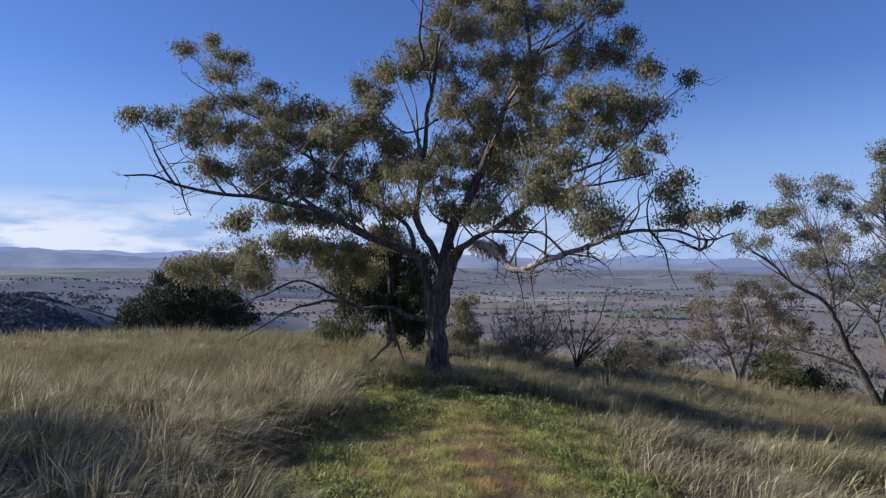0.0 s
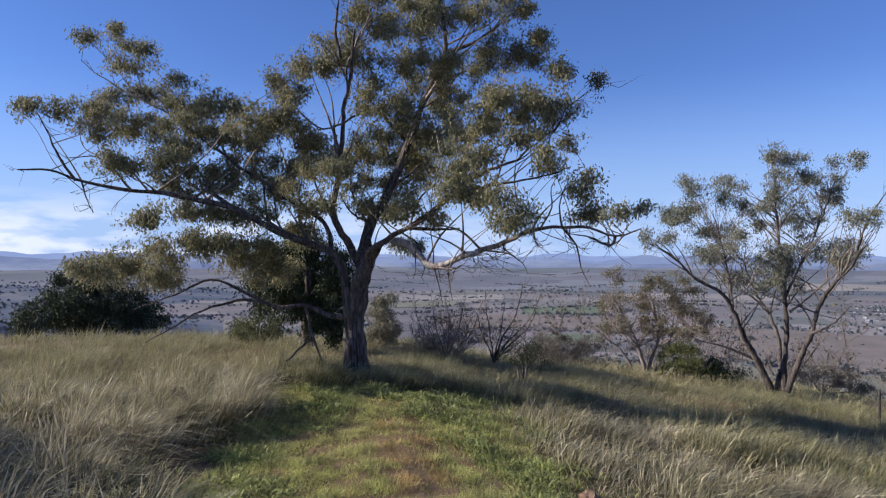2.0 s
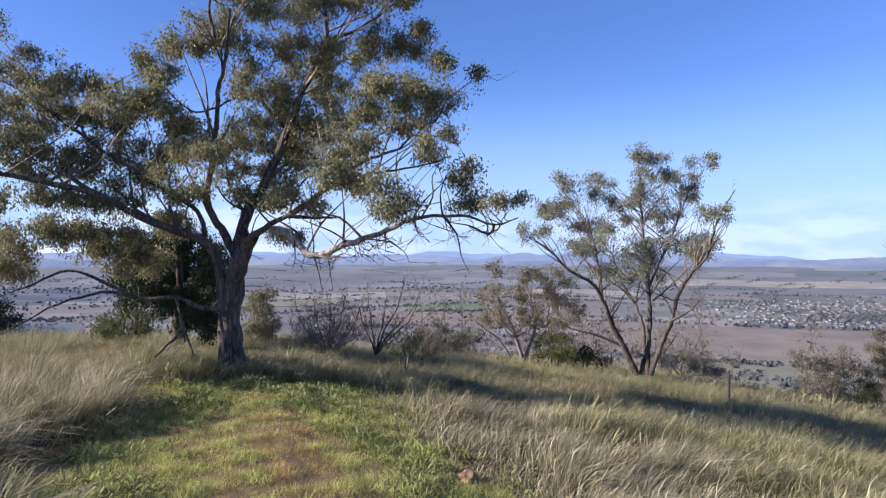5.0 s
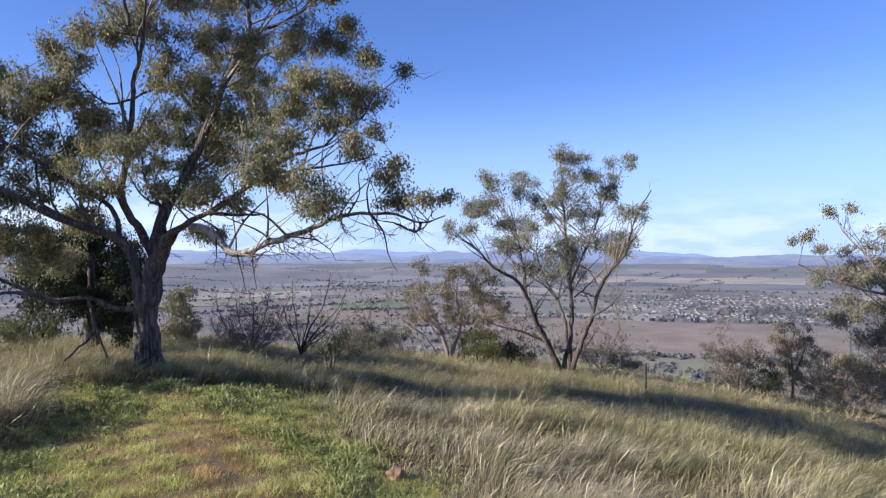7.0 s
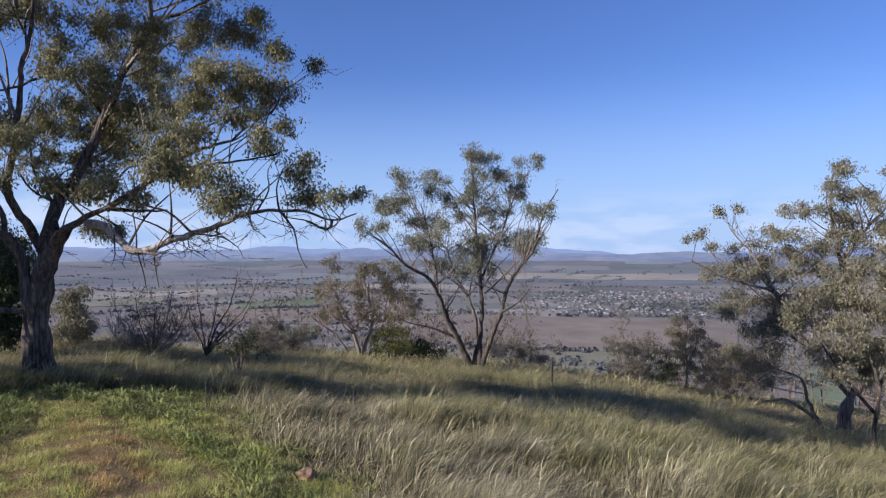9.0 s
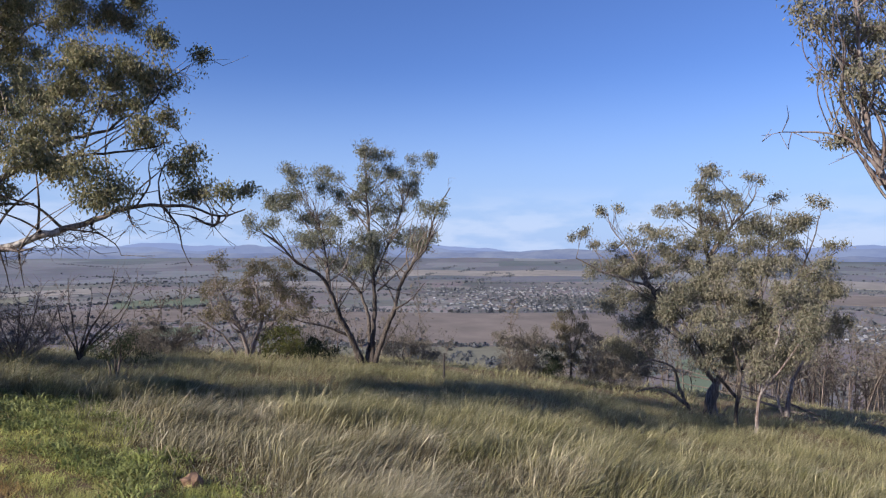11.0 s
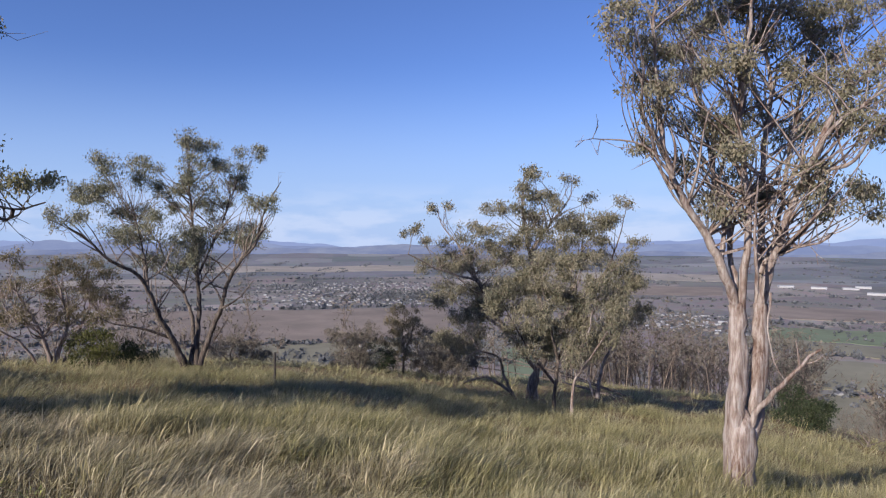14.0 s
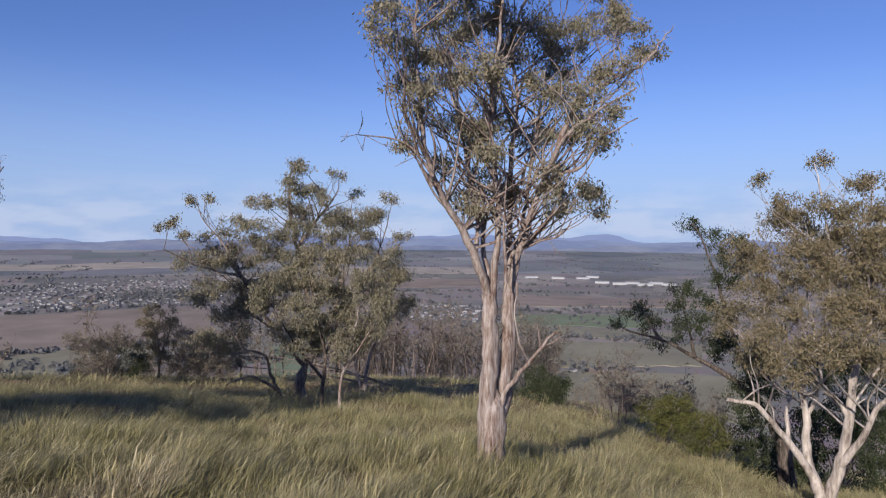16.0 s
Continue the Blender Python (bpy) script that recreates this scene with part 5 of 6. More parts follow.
pale_gum.limb(0.094, 0.023, (1.49, 2.77, 0), (2.37, 2.2, -0.36), (3.08, 2.08, -0.72))
pale_gum.clumps((-1.46, 4.94, -1.85, 0.51, 0.40), (-0, 4.65, -0.4, 0.83, 0.42), (1.37, 4.61, 0.8, 0.86, 0.55), (2.43, 4.24, 0.68, 0.61, 0.37), (-1.78, 3.68, 0.29, 0.79, 0.61), (-0.47, 3.58, 1.66, 0.88, 0.63), (1.22, 3.46, 0.99, 0.93, 0.56), (2.42, 3.18, 0.53, 0.79, 0.55), (-1.39, 2.56, -2.1, 0.74, 0.51), (0.3, 2.49, -0.04, 0.90, 0.66), (1.86, 2.46, -1.37, 0.69, 0.52), (2.92, 2.52, 0.96, 0.49, 0.43))
pale_gum.finish()

yellow_bush = Plant((14.66, 30.10), 26.0, 'bush', 'yellow-green wattle bush in the grass', 'bark_dark', 'leaf_yellow', 17, tips=30, leaves=18, leaf=0.12)
yellow_bush.clumps((-0.29, 1, 0.95, 0.75, 0.52), (0.27, 1.44, -0.32, 0.66, 0.50), (-0.14, 0.61, -0.25, 0.78, 0.44), (0.68, 0.97, -0.87, 0.49, 0.49))
yellow_bush.finish()

under_bush = Plant((16.71, 30.66), 28.6, 'bush', 'dark green bush beneath the gum', 'bark_dark', 'leaf_dark', 18, tips=30, leaves=18, leaf=0.13)
under_bush.clumps((-0.29, 0.67, -0.31, 0.64, 0.46), (0.29, 0.91, -0.42, 0.58, 0.46), (0.72, 0.54, -0.48, 0.46, 0.35))
under_bush.finish()

thorn_a = Plant((44.53, 6.44), 81.6, 'bush', 'dark rounded bush on the lower slope', 'bark_dark', 'leaf_dark', 19, tips=30, leaves=16, leaf=0.15)
thorn_a.clumps((-0.4, 1.3, 1.43, 0.93, 0.85), (0.7, 1.53, -1.21, 0.80, 0.73), (-0.92, 0.95, -0.55, 0.74, 0.52), (0.36, 0.7, -0.82, 0.96, 0.44))
thorn_a.finish()

wattle_a = Plant((34.21, -0.69), 91.0, 'bush', 'rounded yellow-green wattle bush at the slope edge', 'bark_dark', 'leaf_yellow', 20, tips=30, leaves=18, leaf=0.13)
wattle_a.clumps((-0.52, 2.11, -1.29, 0.71, 0.49), (0.49, 2.21, -0.79, 0.78, 0.50), (-0.01, 1.46, -0.66, 1.01, 0.50), (1.02, 1.39, 0.01, 0.63, 0.57), (0.52, 0.72, 0.28, 0.86, 0.35))
wattle_a.finish()

wattle_b = Plant((31.40, -2.75), 94.8, 'bush', 'rounded yellow-green wattle bush at the slope edge', 'bark_dark', 'leaf_yellow', 21, tips=30, leaves=18, leaf=0.12)
wattle_b.clumps((-0.46, 2.07, -1.17, 0.71, 0.46), (0.33, 1.46, 0.6, 0.75, 0.54), (-0.24, 1.04, 0.06, 0.90, 0.42), (0.68, 0.85, 0.24, 0.58, 0.42), (-0.94, 1.14, 0.31, 0.48, 0.42))
wattle_b.finish()

gully_bush = Plant((31.53, -7.61), 103.4, 'bush', 'dark shaded scrub in the gully', 'bark_dark', 'leaf_dark', 24, tips=20, leaves=14, leaf=0.15)
gully_bush.clumps((-2.96, 0.96, -0.62, 0.96, 0.80), (-1.83, 0.52, -1.24, 1.04, 0.88), (-1.26, 1.88, -0.71, 1.06, 0.90), (-0.04, 1.56, 1.24, 1.24, 1.12), (1.22, 0.69, 1.65, 1.25, 1.14), (0.36, 2.77, 1.57, 1.13, 0.96), (1.69, 2.96, -0.41, 1.07, 1.07), (-0.9, 2.83, 0.5, 0.93, 0.82), (-0.82, 0.04, -0.59, 1.33, 0.80))
gully_bush.finish()

bare_shrub_a = Plant((5.23, 26.55), 11.2, 'shrub', 'leafless dead shrub with dark forked branches', 'bark_dark', 'leaf_brown', 22, twigs=70, rise=0.9)
bare_shrub_a.limb(0.054, 0.011, (0, 0.36, -0), (0.35, 1.35, -0.4), (0.85, 2.37, -0.8), (1.12, 3.53, -1.2))
bare_shrub_a.limb(0.045, 0.011, (0, 0.36, -0), (0.13, 1, 0.4), (0.33, 1.72, 0.8), (0.44, 2.6, 1.2))
bare_shrub_a.limb(0.054, 0.011, (0, 0.36, -0), (0.51, 1.04, -0.5), (1.23, 1.75, -1), (1.61, 2.52, -1.5))
bare_shrub_a.limb(0.036, 0.011, (0, 0.36, -0), (0.58, 1.22, -0.1), (1.43, 2.13, -0.2), (1.89, 3.17, -0.3))
bare_shrub_a.limb(0.036, 0.011, (0, 0.36, -0), (-0.1, 1.2, 0.1), (-0.25, 2.11, 0.2), (-0.34, 3.21, 0.3))
bare_shrub_a.limb(0.036, 0.011, (0, 0.36, -0), (0.26, 0.82, 0.1), (0.65, 1.31, 0.2), (0.86, 1.9, 0.3))
bare_shrub_a.limb(0.036, 0.011, (0, 0.36, -0), (0.38, 0.74, -0.2), (0.95, 1.13, -0.4), (1.25, 1.58, -0.6))
bare_shrub_a.limb(0.036, 0.011, (0, 0.36, -0), (-0.19, 1.02, -0.5), (-0.48, 1.69, -1), (-0.63, 2.47, -1.5))
bare_shrub_a.finish()

bare_shrub_b = Plant((3.62, 28.64), 7.2, 'shrub', 'dense brown leafless shrub on the crest', 'bark_pale', 'leaf_brown', 23, tips=34, leaves=3, leaf=0.09, twigs=420, rise=0.9)
bare_shrub_b.limb(0.036, 0.011, (-0, -0.22, 0), (-0.39, 0.48, -0.5), (-0.95, 1.21, -1), (-1.25, 2.03, -1.5))
bare_shrub_b.limb(0.036, 0.011, (-0, -0.22, 0), (-0.18, 0.54, -0.4), (-0.44, 1.34, -0.8), (-0.58, 2.25, -1.2))
bare_shrub_b.limb(0.036, 0.011, (-0, -0.22, 0), (0.03, 0.46, -0.3), (0.08, 1.18, -0.6), (0.1, 2, -0.9))
bare_shrub_b.limb(0.036, 0.011, (-0, -0.22, 0), (0.21, 0.59, -0.4), (0.51, 1.43, -0.8), (0.66, 2.38, -1.2))
bare_shrub_b.limb(0.036, 0.011, (-0, -0.22, 0), (0.38, 0.43, -0.5), (0.93, 1.1, -1), (1.22, 1.85, -1.5))
bare_shrub_b.limb(0.027, 0.011, (-0, -0.22, 0), (-0.47, 0.16, 0.2), (-1.18, 0.58, 0.4), (-1.59, 1.1, 0.6))
bare_shrub_b.limb(0.027, 0.011, (-0, -0.22, 0), (-0.25, 0.08, 0.3), (-0.64, 0.42, 0.6), (-0.86, 0.84, 0.9))
bare_shrub_b.limb(0.027, 0.011, (-0, -0.22, 0), (0.36, 0.08, 0.4), (0.9, 0.43, 0.8), (1.22, 0.85, 1.2))
bare_shrub_b.limb(0.036, 0.011, (-0, -0.22, 0), (0.1, 0.19, 0.1), (0.26, 0.64, 0.2), (0.35, 1.18, 0.3))
bare_shrub_b.limb(0.036, 0.011, (-0, -0.22, 0), (0.53, 0.18, 0.3), (1.34, 0.61, 0.6), (1.81, 1.14, 0.9))
bare_shrub_b.clumps((-0.12, 1.19, -0.29, 1.24, 0.76), (1.26, 0.72, 2.24, 1.19, 0.78), (-1.08, 0.8, 0.2, 0.82, 0.53), (0.46, 1.83, -0.25, 0.86, 0.48))
bare_shrub_b.finish()

grey_a = Plant((31.38, 29.69), 46.6, 'bush', 'twiggy grey-brown bush below the crest', 'bark_mid', 'leaf_wood', 31, tips=32, leaves=15, leaf=0.105)
grey_a.clumps((-1.16, 2.45, -0.79, 0.95, 0.69), (-0.66, 1.42, -0.68, 0.95, 0.87), (0.34, 2.21, 1.37, 0.91, 0.82), (1.02, 1.16, 1.42, 1.09, 1.09), (-0, 0.04, 1.43, 1.36, 0.73), (-1.52, 0.89, 0.21, 0.62, 0.80))
grey_a.finish()

grey_b = Plant((34.61, 28.76), 50.3, 'bush', 'small pale-stemmed gum with thin brown crown', 'bark_mid', 'leaf_brown', 32, tips=32, leaves=15, leaf=0.105)
grey_b.limb(0.09, 0.022, (-0.1, -0.25, -0), (0.03, 1.36, -0), (-0.11, 2.76, -0), (0.09, 4.01, -0))
grey_b.limb(0.063, 0.018, (0.03, 1.36, -0), (0.56, 2.8, 0), (0.82, 3.69, 0))
grey_b.clumps((-0.01, 3.83, 0.01, 1.19, 0.83), (0.65, 3.03, -0.39, 0.82, 0.91), (-0.34, 2.77, -0.15, 0.91, 0.91), (0.32, 1.79, -0.4, 1.00, 0.82))
grey_b.finish()

grey_c = Plant((33.32, 24.57), 53.6, 'bush', 'twiggy grey-brown bush below the crest', 'bark_mid', 'leaf_wood', 33, tips=32, leaves=15, leaf=0.105)
grey_c.clumps((-0.43, 2.5, -1.15, 0.98, 0.74), (0.14, 1.67, -0.57, 1.16, 0.92), (1.03, 1.98, 0.82, 0.86, 0.77), (-0.74, 1.19, 0.01, 0.93, 0.76), (0.42, 0.86, -1.12, 1.15, 0.57))
grey_c.finish()

dark_scrub = Plant((33.06, 29.19), 48.5, 'bush', 'dark green bush among grey scrub', 'bark_mid', 'leaf_dark', 34, tips=32, leaves=15, leaf=0.105)
dark_scrub.clumps((-0.17, 1.39, -0.81, 0.79, 0.97), (0.34, 0.54, 1.21, 0.74, 0.83))
dark_scrub.finish()

grey_d = Plant((10.75, 38.11), 15.7, 'bush', 'twiggy grey-brown bush below the crest', 'bark_mid', 'leaf_wood', 35, tips=32, leaves=15, leaf=0.105)
grey_d.clumps((-0.89, 0.68, -1.34, 0.86, 0.55), (0, 0.57, 0.81, 1.07, 0.66), (0.95, 0.15, 0.53, 1.06, 0.65), (2, 0.09, -0.83, 0.95, 0.55), (-0.6, -0.13, -0.74, 1.19, 0.55), (1.29, -0.7, 1.28, 1.25, 0.50))
grey_d.finish()

grey_e = Plant((25.39, 34.95), 36.0, 'bush', 'twiggy grey-brown bush below the crest', 'bark_mid', 'leaf_wood', 36, tips=32, leaves=15, leaf=0.105)
grey_e.clumps((-0.69, 1.17, -1.4, 0.94, 0.51), (0.35, 1.25, -0.64, 1.04, 0.61), (1.39, 0.95, -0.92, 0.95, 0.60), (2.28, 0.4, -0.66, 0.78, 0.43))
grey_e.finish()

grey_f = Plant((10.54, 34.49), 17.0, 'bush', 'twiggy grey-brown bush below the crest', 'bark_mid', 'leaf_wood', 37, tips=32, leaves=15, leaf=0.105)
grey_f.clumps((-0.98, 1.29, 0.07, 0.73, 0.51), (-0.29, 0.83, 0.53, 0.97, 0.60), (0.55, 0.51, 0.97, 0.98, 0.68), (1.37, 1.06, 0.44, 0.74, 0.52), (-1.07, 0.63, -1.33, 0.85, 0.57), (-0, 0.2, -0.92, 1.21, 0.50), (1.24, 0, 0.75, 0.97, 0.52))
grey_f.finish()

grey_g = Plant((40.59, 14.72), 69.9, 'bush', 'twiggy grey-brown bush below the crest', 'bark_mid', 'leaf_wood', 38, tips=32, leaves=15, leaf=0.105)
grey_g.clumps((-10.55, 2.57, -0.6, 1.04, 0.87), (-12.84, 2.46, 0.1, 1.15, 0.97), (-13.6, 1.91, -0.78, 1.12, 0.86), (-11.66, 1.65, -0.36, 1.31, 0.70))
grey_g.finish()

thorn_b = Plant((43.08, 3.21), 85.6, 'bush', 'bare thorny scrub on the slope', 'bark_mid', 'leaf_wood', 39, tips=22, leaves=6, leaf=0.105)
thorn_b.clumps((-0.71, 1.57, -0.22, 0.70, 0.61), (-0.18, 0.81, 0.12, 0.88, 0.53), (1.04, 0.43, 0.54, 1.07, 0.62), (-1.04, 0.72, -0.44, 0.78, 0.44))
thorn_b.finish()

thorn_c = Plant((39.57, 1.68), 87.4, 'bush', 'leafless pale scrub on the slope edge', 'bark_mid', 'leaf_wood', 40, tips=22, leaves=3, leaf=0.105)
thorn_c.clumps((-0.5, 1.9, 0.81, 0.82, 0.82), (0.45, 1.76, 0.24, 0.89, 0.89), (1.21, 2.23, -0.21, 0.80, 0.72))
thorn_c.finish()

# ---------------------------------------------------------------- grass
def blades(name, label, mat, foot, height, width, lean, rng, head=0.0, plain_blade=False):
    """Bent blades as one mesh: foot (n,3), height and width (n,), lean (n,2) in metres at the tip."""
    n = len(foot)
    a = rng.uniform(0, 2 * np.pi, n)
    side = np.stack([np.cos(a), np.sin(a), np.zeros(n)], -1) * width[:, None]
    lean3 = np.concatenate([lean, np.zeros((n, 1))], 1)
    up = np.stack([np.zeros(n), np.zeros(n), height], -1)
    drop = np.linalg.norm(lean, axis=1)[:, None] * np.array([0, 0, -0.35])
    heads = rng.uniform(0, 1, n) < head
    mid = foot + up * 0.6 + lean3 * np.where(heads, 0.42, 0.3)[:, None] + drop * 0.12
    tip = foot + up + lean3 + drop
    if plain_blade:
        tri = np.arange(n * 3).reshape(-1, 3)
        me = mesh_np(name, np.stack([foot - side, foot + side, tip], 1).reshape(-1, 3), tri, [mat], smooth_shade=False)
        uv = me.uv_layers.new(name="UVMap")
        uv.data.foreach_set("uv", np.tile(np.array([0.3, 0.15, 0.3, 0.15, 0.3, 1.0], np.float32), n))
        tagged(new(name, me), label, "grass", kind="stuff")
        return
    wide = np.where(heads, 1.5, 0.85)[:, None]
    v = np.stack([foot - side, foot + side, mid - side * wide, mid + side * wide, tip], 1).reshape(-1, 3)
    k = np.arange(n)[:, None] * 5
    tri = np.concatenate([k + np.array([[0, 1, 3]]), k + np.array([[0, 3, 2]]), k + np.array([[2, 3, 4]])], 1).reshape(-1, 3)
    me = mesh_np(name, v, tri, [mat], smooth_shade=False)
    hv = np.tile(np.array([0, 0, 0.6, 0.6, 1.0]), n)
    hu = np.repeat(heads * 0.75, 5)
    uv = me.uv_layers.new(name="UVMap")
    uv.data.foreach_set("uv", np.stack([hu, hv], -1)[tri.ravel()].astype(np.float32).ravel())
    tagged(new(name, me), label, "grass", kind="stuff")


WIND = np.array([0.58, -0.26])


def sector(rng, n, r0, r1, a0, a1):
    r = np.sqrt(rng.uniform(r0 ** 2, r1 ** 2, n))
    a = np.radians(rng.uniform(a0, a1, n))
    return r * np.sin(a), r * np.cos(a)


def tall_grass():
    rng = np.random.RandomState(31)
    for r0, r1, a0, a1, tufts, per, wide in ((3.5, 10.5, -42, 112, 1600, 92, 0.0033), (10.5, 20.0, -40, 112, 2900, 60, 0.0050), (20.0, 34.0, -38, 112, 3900, 42, 0.0075), (34.0, 62.0, -38, 112, 3800, 17, 0.018), (1.0, 9.0, 112, 318, 500, 60, 0.004), (9.0, 24.0, 112, 318, 900, 30, 0.009)):
        x, y = sector(rng, tufts, r0, r1, a0, a1)
        keep = (track_edge(x, y) < -0.05) & (np.hypot(x - 3.4, y - 9.6) > 0.85) & (np.hypot((x + 2.75) / 0.75, (y - 11.4) / 1.5) > 1) & ~((x < -1.8) & (y < 15) & (rng.uniform(0, 1, tufts) < 0.6))
        x, y = x[keep], y[keep]
        r = np.hypot(x, y)
        tall = 0.62 + 0.22 * wave(x, y, 4.6, 41) + 0.12 * wave(x, y, 1.6, 42)
        tall = tall * np.where(x < -2.2, 1.3, 1.0) * np.where((y > 17.5) & (np.abs(x) < 6), 0.8, 0.45 + 0.55 * smooth(-track_edge(x, y) / 1.6)) * np.where(r > 18, 0.85, 1.0)
        tall = np.clip(tall, 0.2, 1.25) * rng.uniform(0.75, 1.25, len(x))
        n = len(x) * per
        cx, cy, ch = (np.repeat(q, per) for q in (x, y, tall))
        spread = np.where(np.repeat(r, per) > 20, 0.36, 0.22)
        ox, oy = rng.normal(0, 1, (2, n)) * spread
        h = ch * rng.uniform(0.4, 1.15, n)
        fx, fy = cx + ox, cy + oy
        foot = np.stack([fx, fy, ground_z(fx, fy) - 0.03], -1)
        lean = np.stack([ox, oy], -1) * 0.9 + WIND * h[:, None] * rng.uniform(0.3, 1.7, (n, 1)) * np.repeat(rng.uniform(0.5, 1.4, len(x)), per)[:, None] + rng.normal(0, 0.16, (n, 2)) * h[:, None]
        width = np.full(n, wide) * rng.uniform(0.7, 1.4, n) * (1.25 if r0 >= 20 else 1.0)
        dry = (track_edge(fx, fy) + 1.6 * wave(fx, fy, 6.0, 43) > -4.6) & (fy > 4) & (r0 < 20)
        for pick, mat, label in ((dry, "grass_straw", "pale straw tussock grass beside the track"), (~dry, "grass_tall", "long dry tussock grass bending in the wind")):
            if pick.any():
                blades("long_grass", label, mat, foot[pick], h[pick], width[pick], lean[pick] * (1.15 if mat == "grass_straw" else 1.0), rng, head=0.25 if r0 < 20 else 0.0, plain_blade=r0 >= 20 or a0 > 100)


def track_grass():
    rng = np.random.RandomState(32)
    n = 250000
    x, y = rng.uniform(-4.6, 5.2, n), np.where(rng.uniform(0, 1, n) < 0.85, rng.uniform(6.0, 20.6, n), rng.uniform(-8, 6, n))
    e = track_edge(x, y)
    bare = wave(x, y, 2.0, 51) + 0.8 * wave(x, y, 0.8, 52) + 1.0 * np.exp(-((x - 0.9) / 0.6) ** 2)
    keep = (e > -0.4) & (bare < 1.75 + rng.normal(0, 0.4, n))
    x, y, e = x[keep], y[keep], e[keep]
    n = len(x)
    h = np.clip(0.085 + 0.04 * wave(x, y, 1.2, 53) + 0.07 * np.clip(0.6 - e, 0, 0.9), 0.03, 0.3) * rng.uniform(0.4, 1.7, n)
    foot = np.stack([x, y, ground_z(x, y) - 0.012], -1)
    lean = rng.normal(0, 0.6, (n, 2)) * h[:, None] + WIND * 0.2 * h[:, None]
    rust = np.exp(-((x - 0.8) / 0.75) ** 2 - ((y - 11.5) / 3.6) ** 2) + 0.28 * wave(x, y, 1.1, 55) + rng.normal(0, 0.2, n) > 0.72
    width = rng.uniform(0.0035, 0.0085, n)
    for pick, mat, label in ((~rust, "grass_green", "short green and yellow grass on the worn vehicle track"), (rust, "grass_rust", "short rusty dry grass along the middle of the track")):
        blades("short_grass", label, mat, foot[pick], h[pick], width[pick], lean[pick], rng, plain_blade=True)


def herbs():
    """Broad-leaved green weeds in patches along the track's edge and under the big tree."""
    rng = np.random.RandomState(33)
    n = 6200
    x, y = rng.uniform(-5.0, 7.5, n), rng.uniform(6.0, 21, n)
    e = track_edge(x, y)
    keep = (wave(x, y, 2.4, 54) + rng.normal(0, 0.5, n) > 0.35) & (np.hypot(x - 3.4, y - 9.7) > 0.7) & (((e > -0.9) & (e < 1.1)) | ((y > 14.5) & (e > -1.5)))
    x, y = x[keep], y[keep]
    per = 26
    cx, cy = np.repeat(x, per), np.repeat(y, per)
    n = len(cx)
    ox, oy = rng.normal(0, 0.13, (2, n))
    foot = np.stack([cx + ox, cy + oy, ground_z(cx + ox, cy + oy) + rng.uniform(0, 1, n) * np.clip(0.13 + 0.10 * wave(cx, cy, 1.5, 56), 0.03, 0.3)], -1)
    h = rng.uniform(0.04, 0.15, n)
    lean = np.stack([ox, oy], -1) * 0.7 + rng.normal(0, 0.05, (n, 2))
    blades("weed_patch", "low broad-leaved green weeds beside the track", "weed_green", foot, h, rng.uniform(0.008, 0.018, n), lean, rng)


def tussocks():
    """Big separate tussocks, dark between, on the side of the track nearest the camera's left."""
    rng = np.random.RandomState(34)
    n = 190
    x, y = rng.uniform(-15, -2.0, n), rng.uniform(6.5, 18, n)
    keep = (track_edge(x, y) < -0.45) & (np.hypot((x + 2.75) / 0.8, (y - 11.4) / 1.6) > 1) & (np.degrees(np.arctan2(x, y)) > -46)
    x, y = x[keep], y[keep]
    per = 270
    size = rng.uniform(0.55, 1.3, len(x))
    cx, cy, ch = (np.repeat(q, per) for q in (x, y, size))
    n = len(cx)
    ox, oy = rng.normal(0, 0.15, (2, n)) * np.repeat(size, per)
    h = ch * rng.uniform(0.5, 1.2, n)
    foot = np.stack([cx + ox, cy + oy, ground_z(cx + ox, cy + oy) - 0.03], -1)
    lean = np.stack([ox, oy], -1) * 2.1 + WIND * h[:, None] * rng.uniform(0.1, 1.5, (n, 1)) + rng.normal(0, 0.11, (n, 2))
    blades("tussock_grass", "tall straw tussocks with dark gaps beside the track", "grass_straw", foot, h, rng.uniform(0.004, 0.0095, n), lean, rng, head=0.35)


def foot_grass():
    """Uncropped grass left standing round the foot of the big tree and along the track's far end."""
    rng = np.random.RandomState(36)
    x, y = rng.uniform(-3.2, 6.5, 260), rng.uniform(18.0, 20.6, 260)
    keep = (y > 18.35 + 0.3 * wave(x, y, 2.0, 57) - 0.12 * np.abs(x)) & (np.hypot(x + 0.09, y - 19.51) > 0.42)
    x, y = x[keep], y[keep]
    per = 80
    size = np.clip(0.64 + 0.16 * wave(x, y, 1.8, 58), 0.3, 0.95) * rng.uniform(0.75, 1.25, len(x))
    cx, cy, ch = (np.repeat(q, per) for q in (x, y, size))
    n = len(cx)
    ox, oy = rng.normal(0, 0.2, (2, n))
    h = ch * rng.uniform(0.5, 1.2, n)
    foot = np.stack([cx + ox, cy + oy, ground_z(cx + ox, cy + oy) - 0.03], -1)
    lean = np.stack([ox, oy], -1) * 0.8 + WIND * h[:, None] * rng.uniform(0.2, 1.5, (n, 1)) + rng.normal(0, 0.07, (n, 2))
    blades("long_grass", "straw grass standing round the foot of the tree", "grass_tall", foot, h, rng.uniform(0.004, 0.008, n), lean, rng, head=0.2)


tall_grass()
foot_grass()
tussocks()
track_grass()
herbs()

# ---------------------------------------------------------------- the valley: fields, trees, town
def at(az, r):
    return r * math.sin(radians(az)), r * math.cos(radians(az))


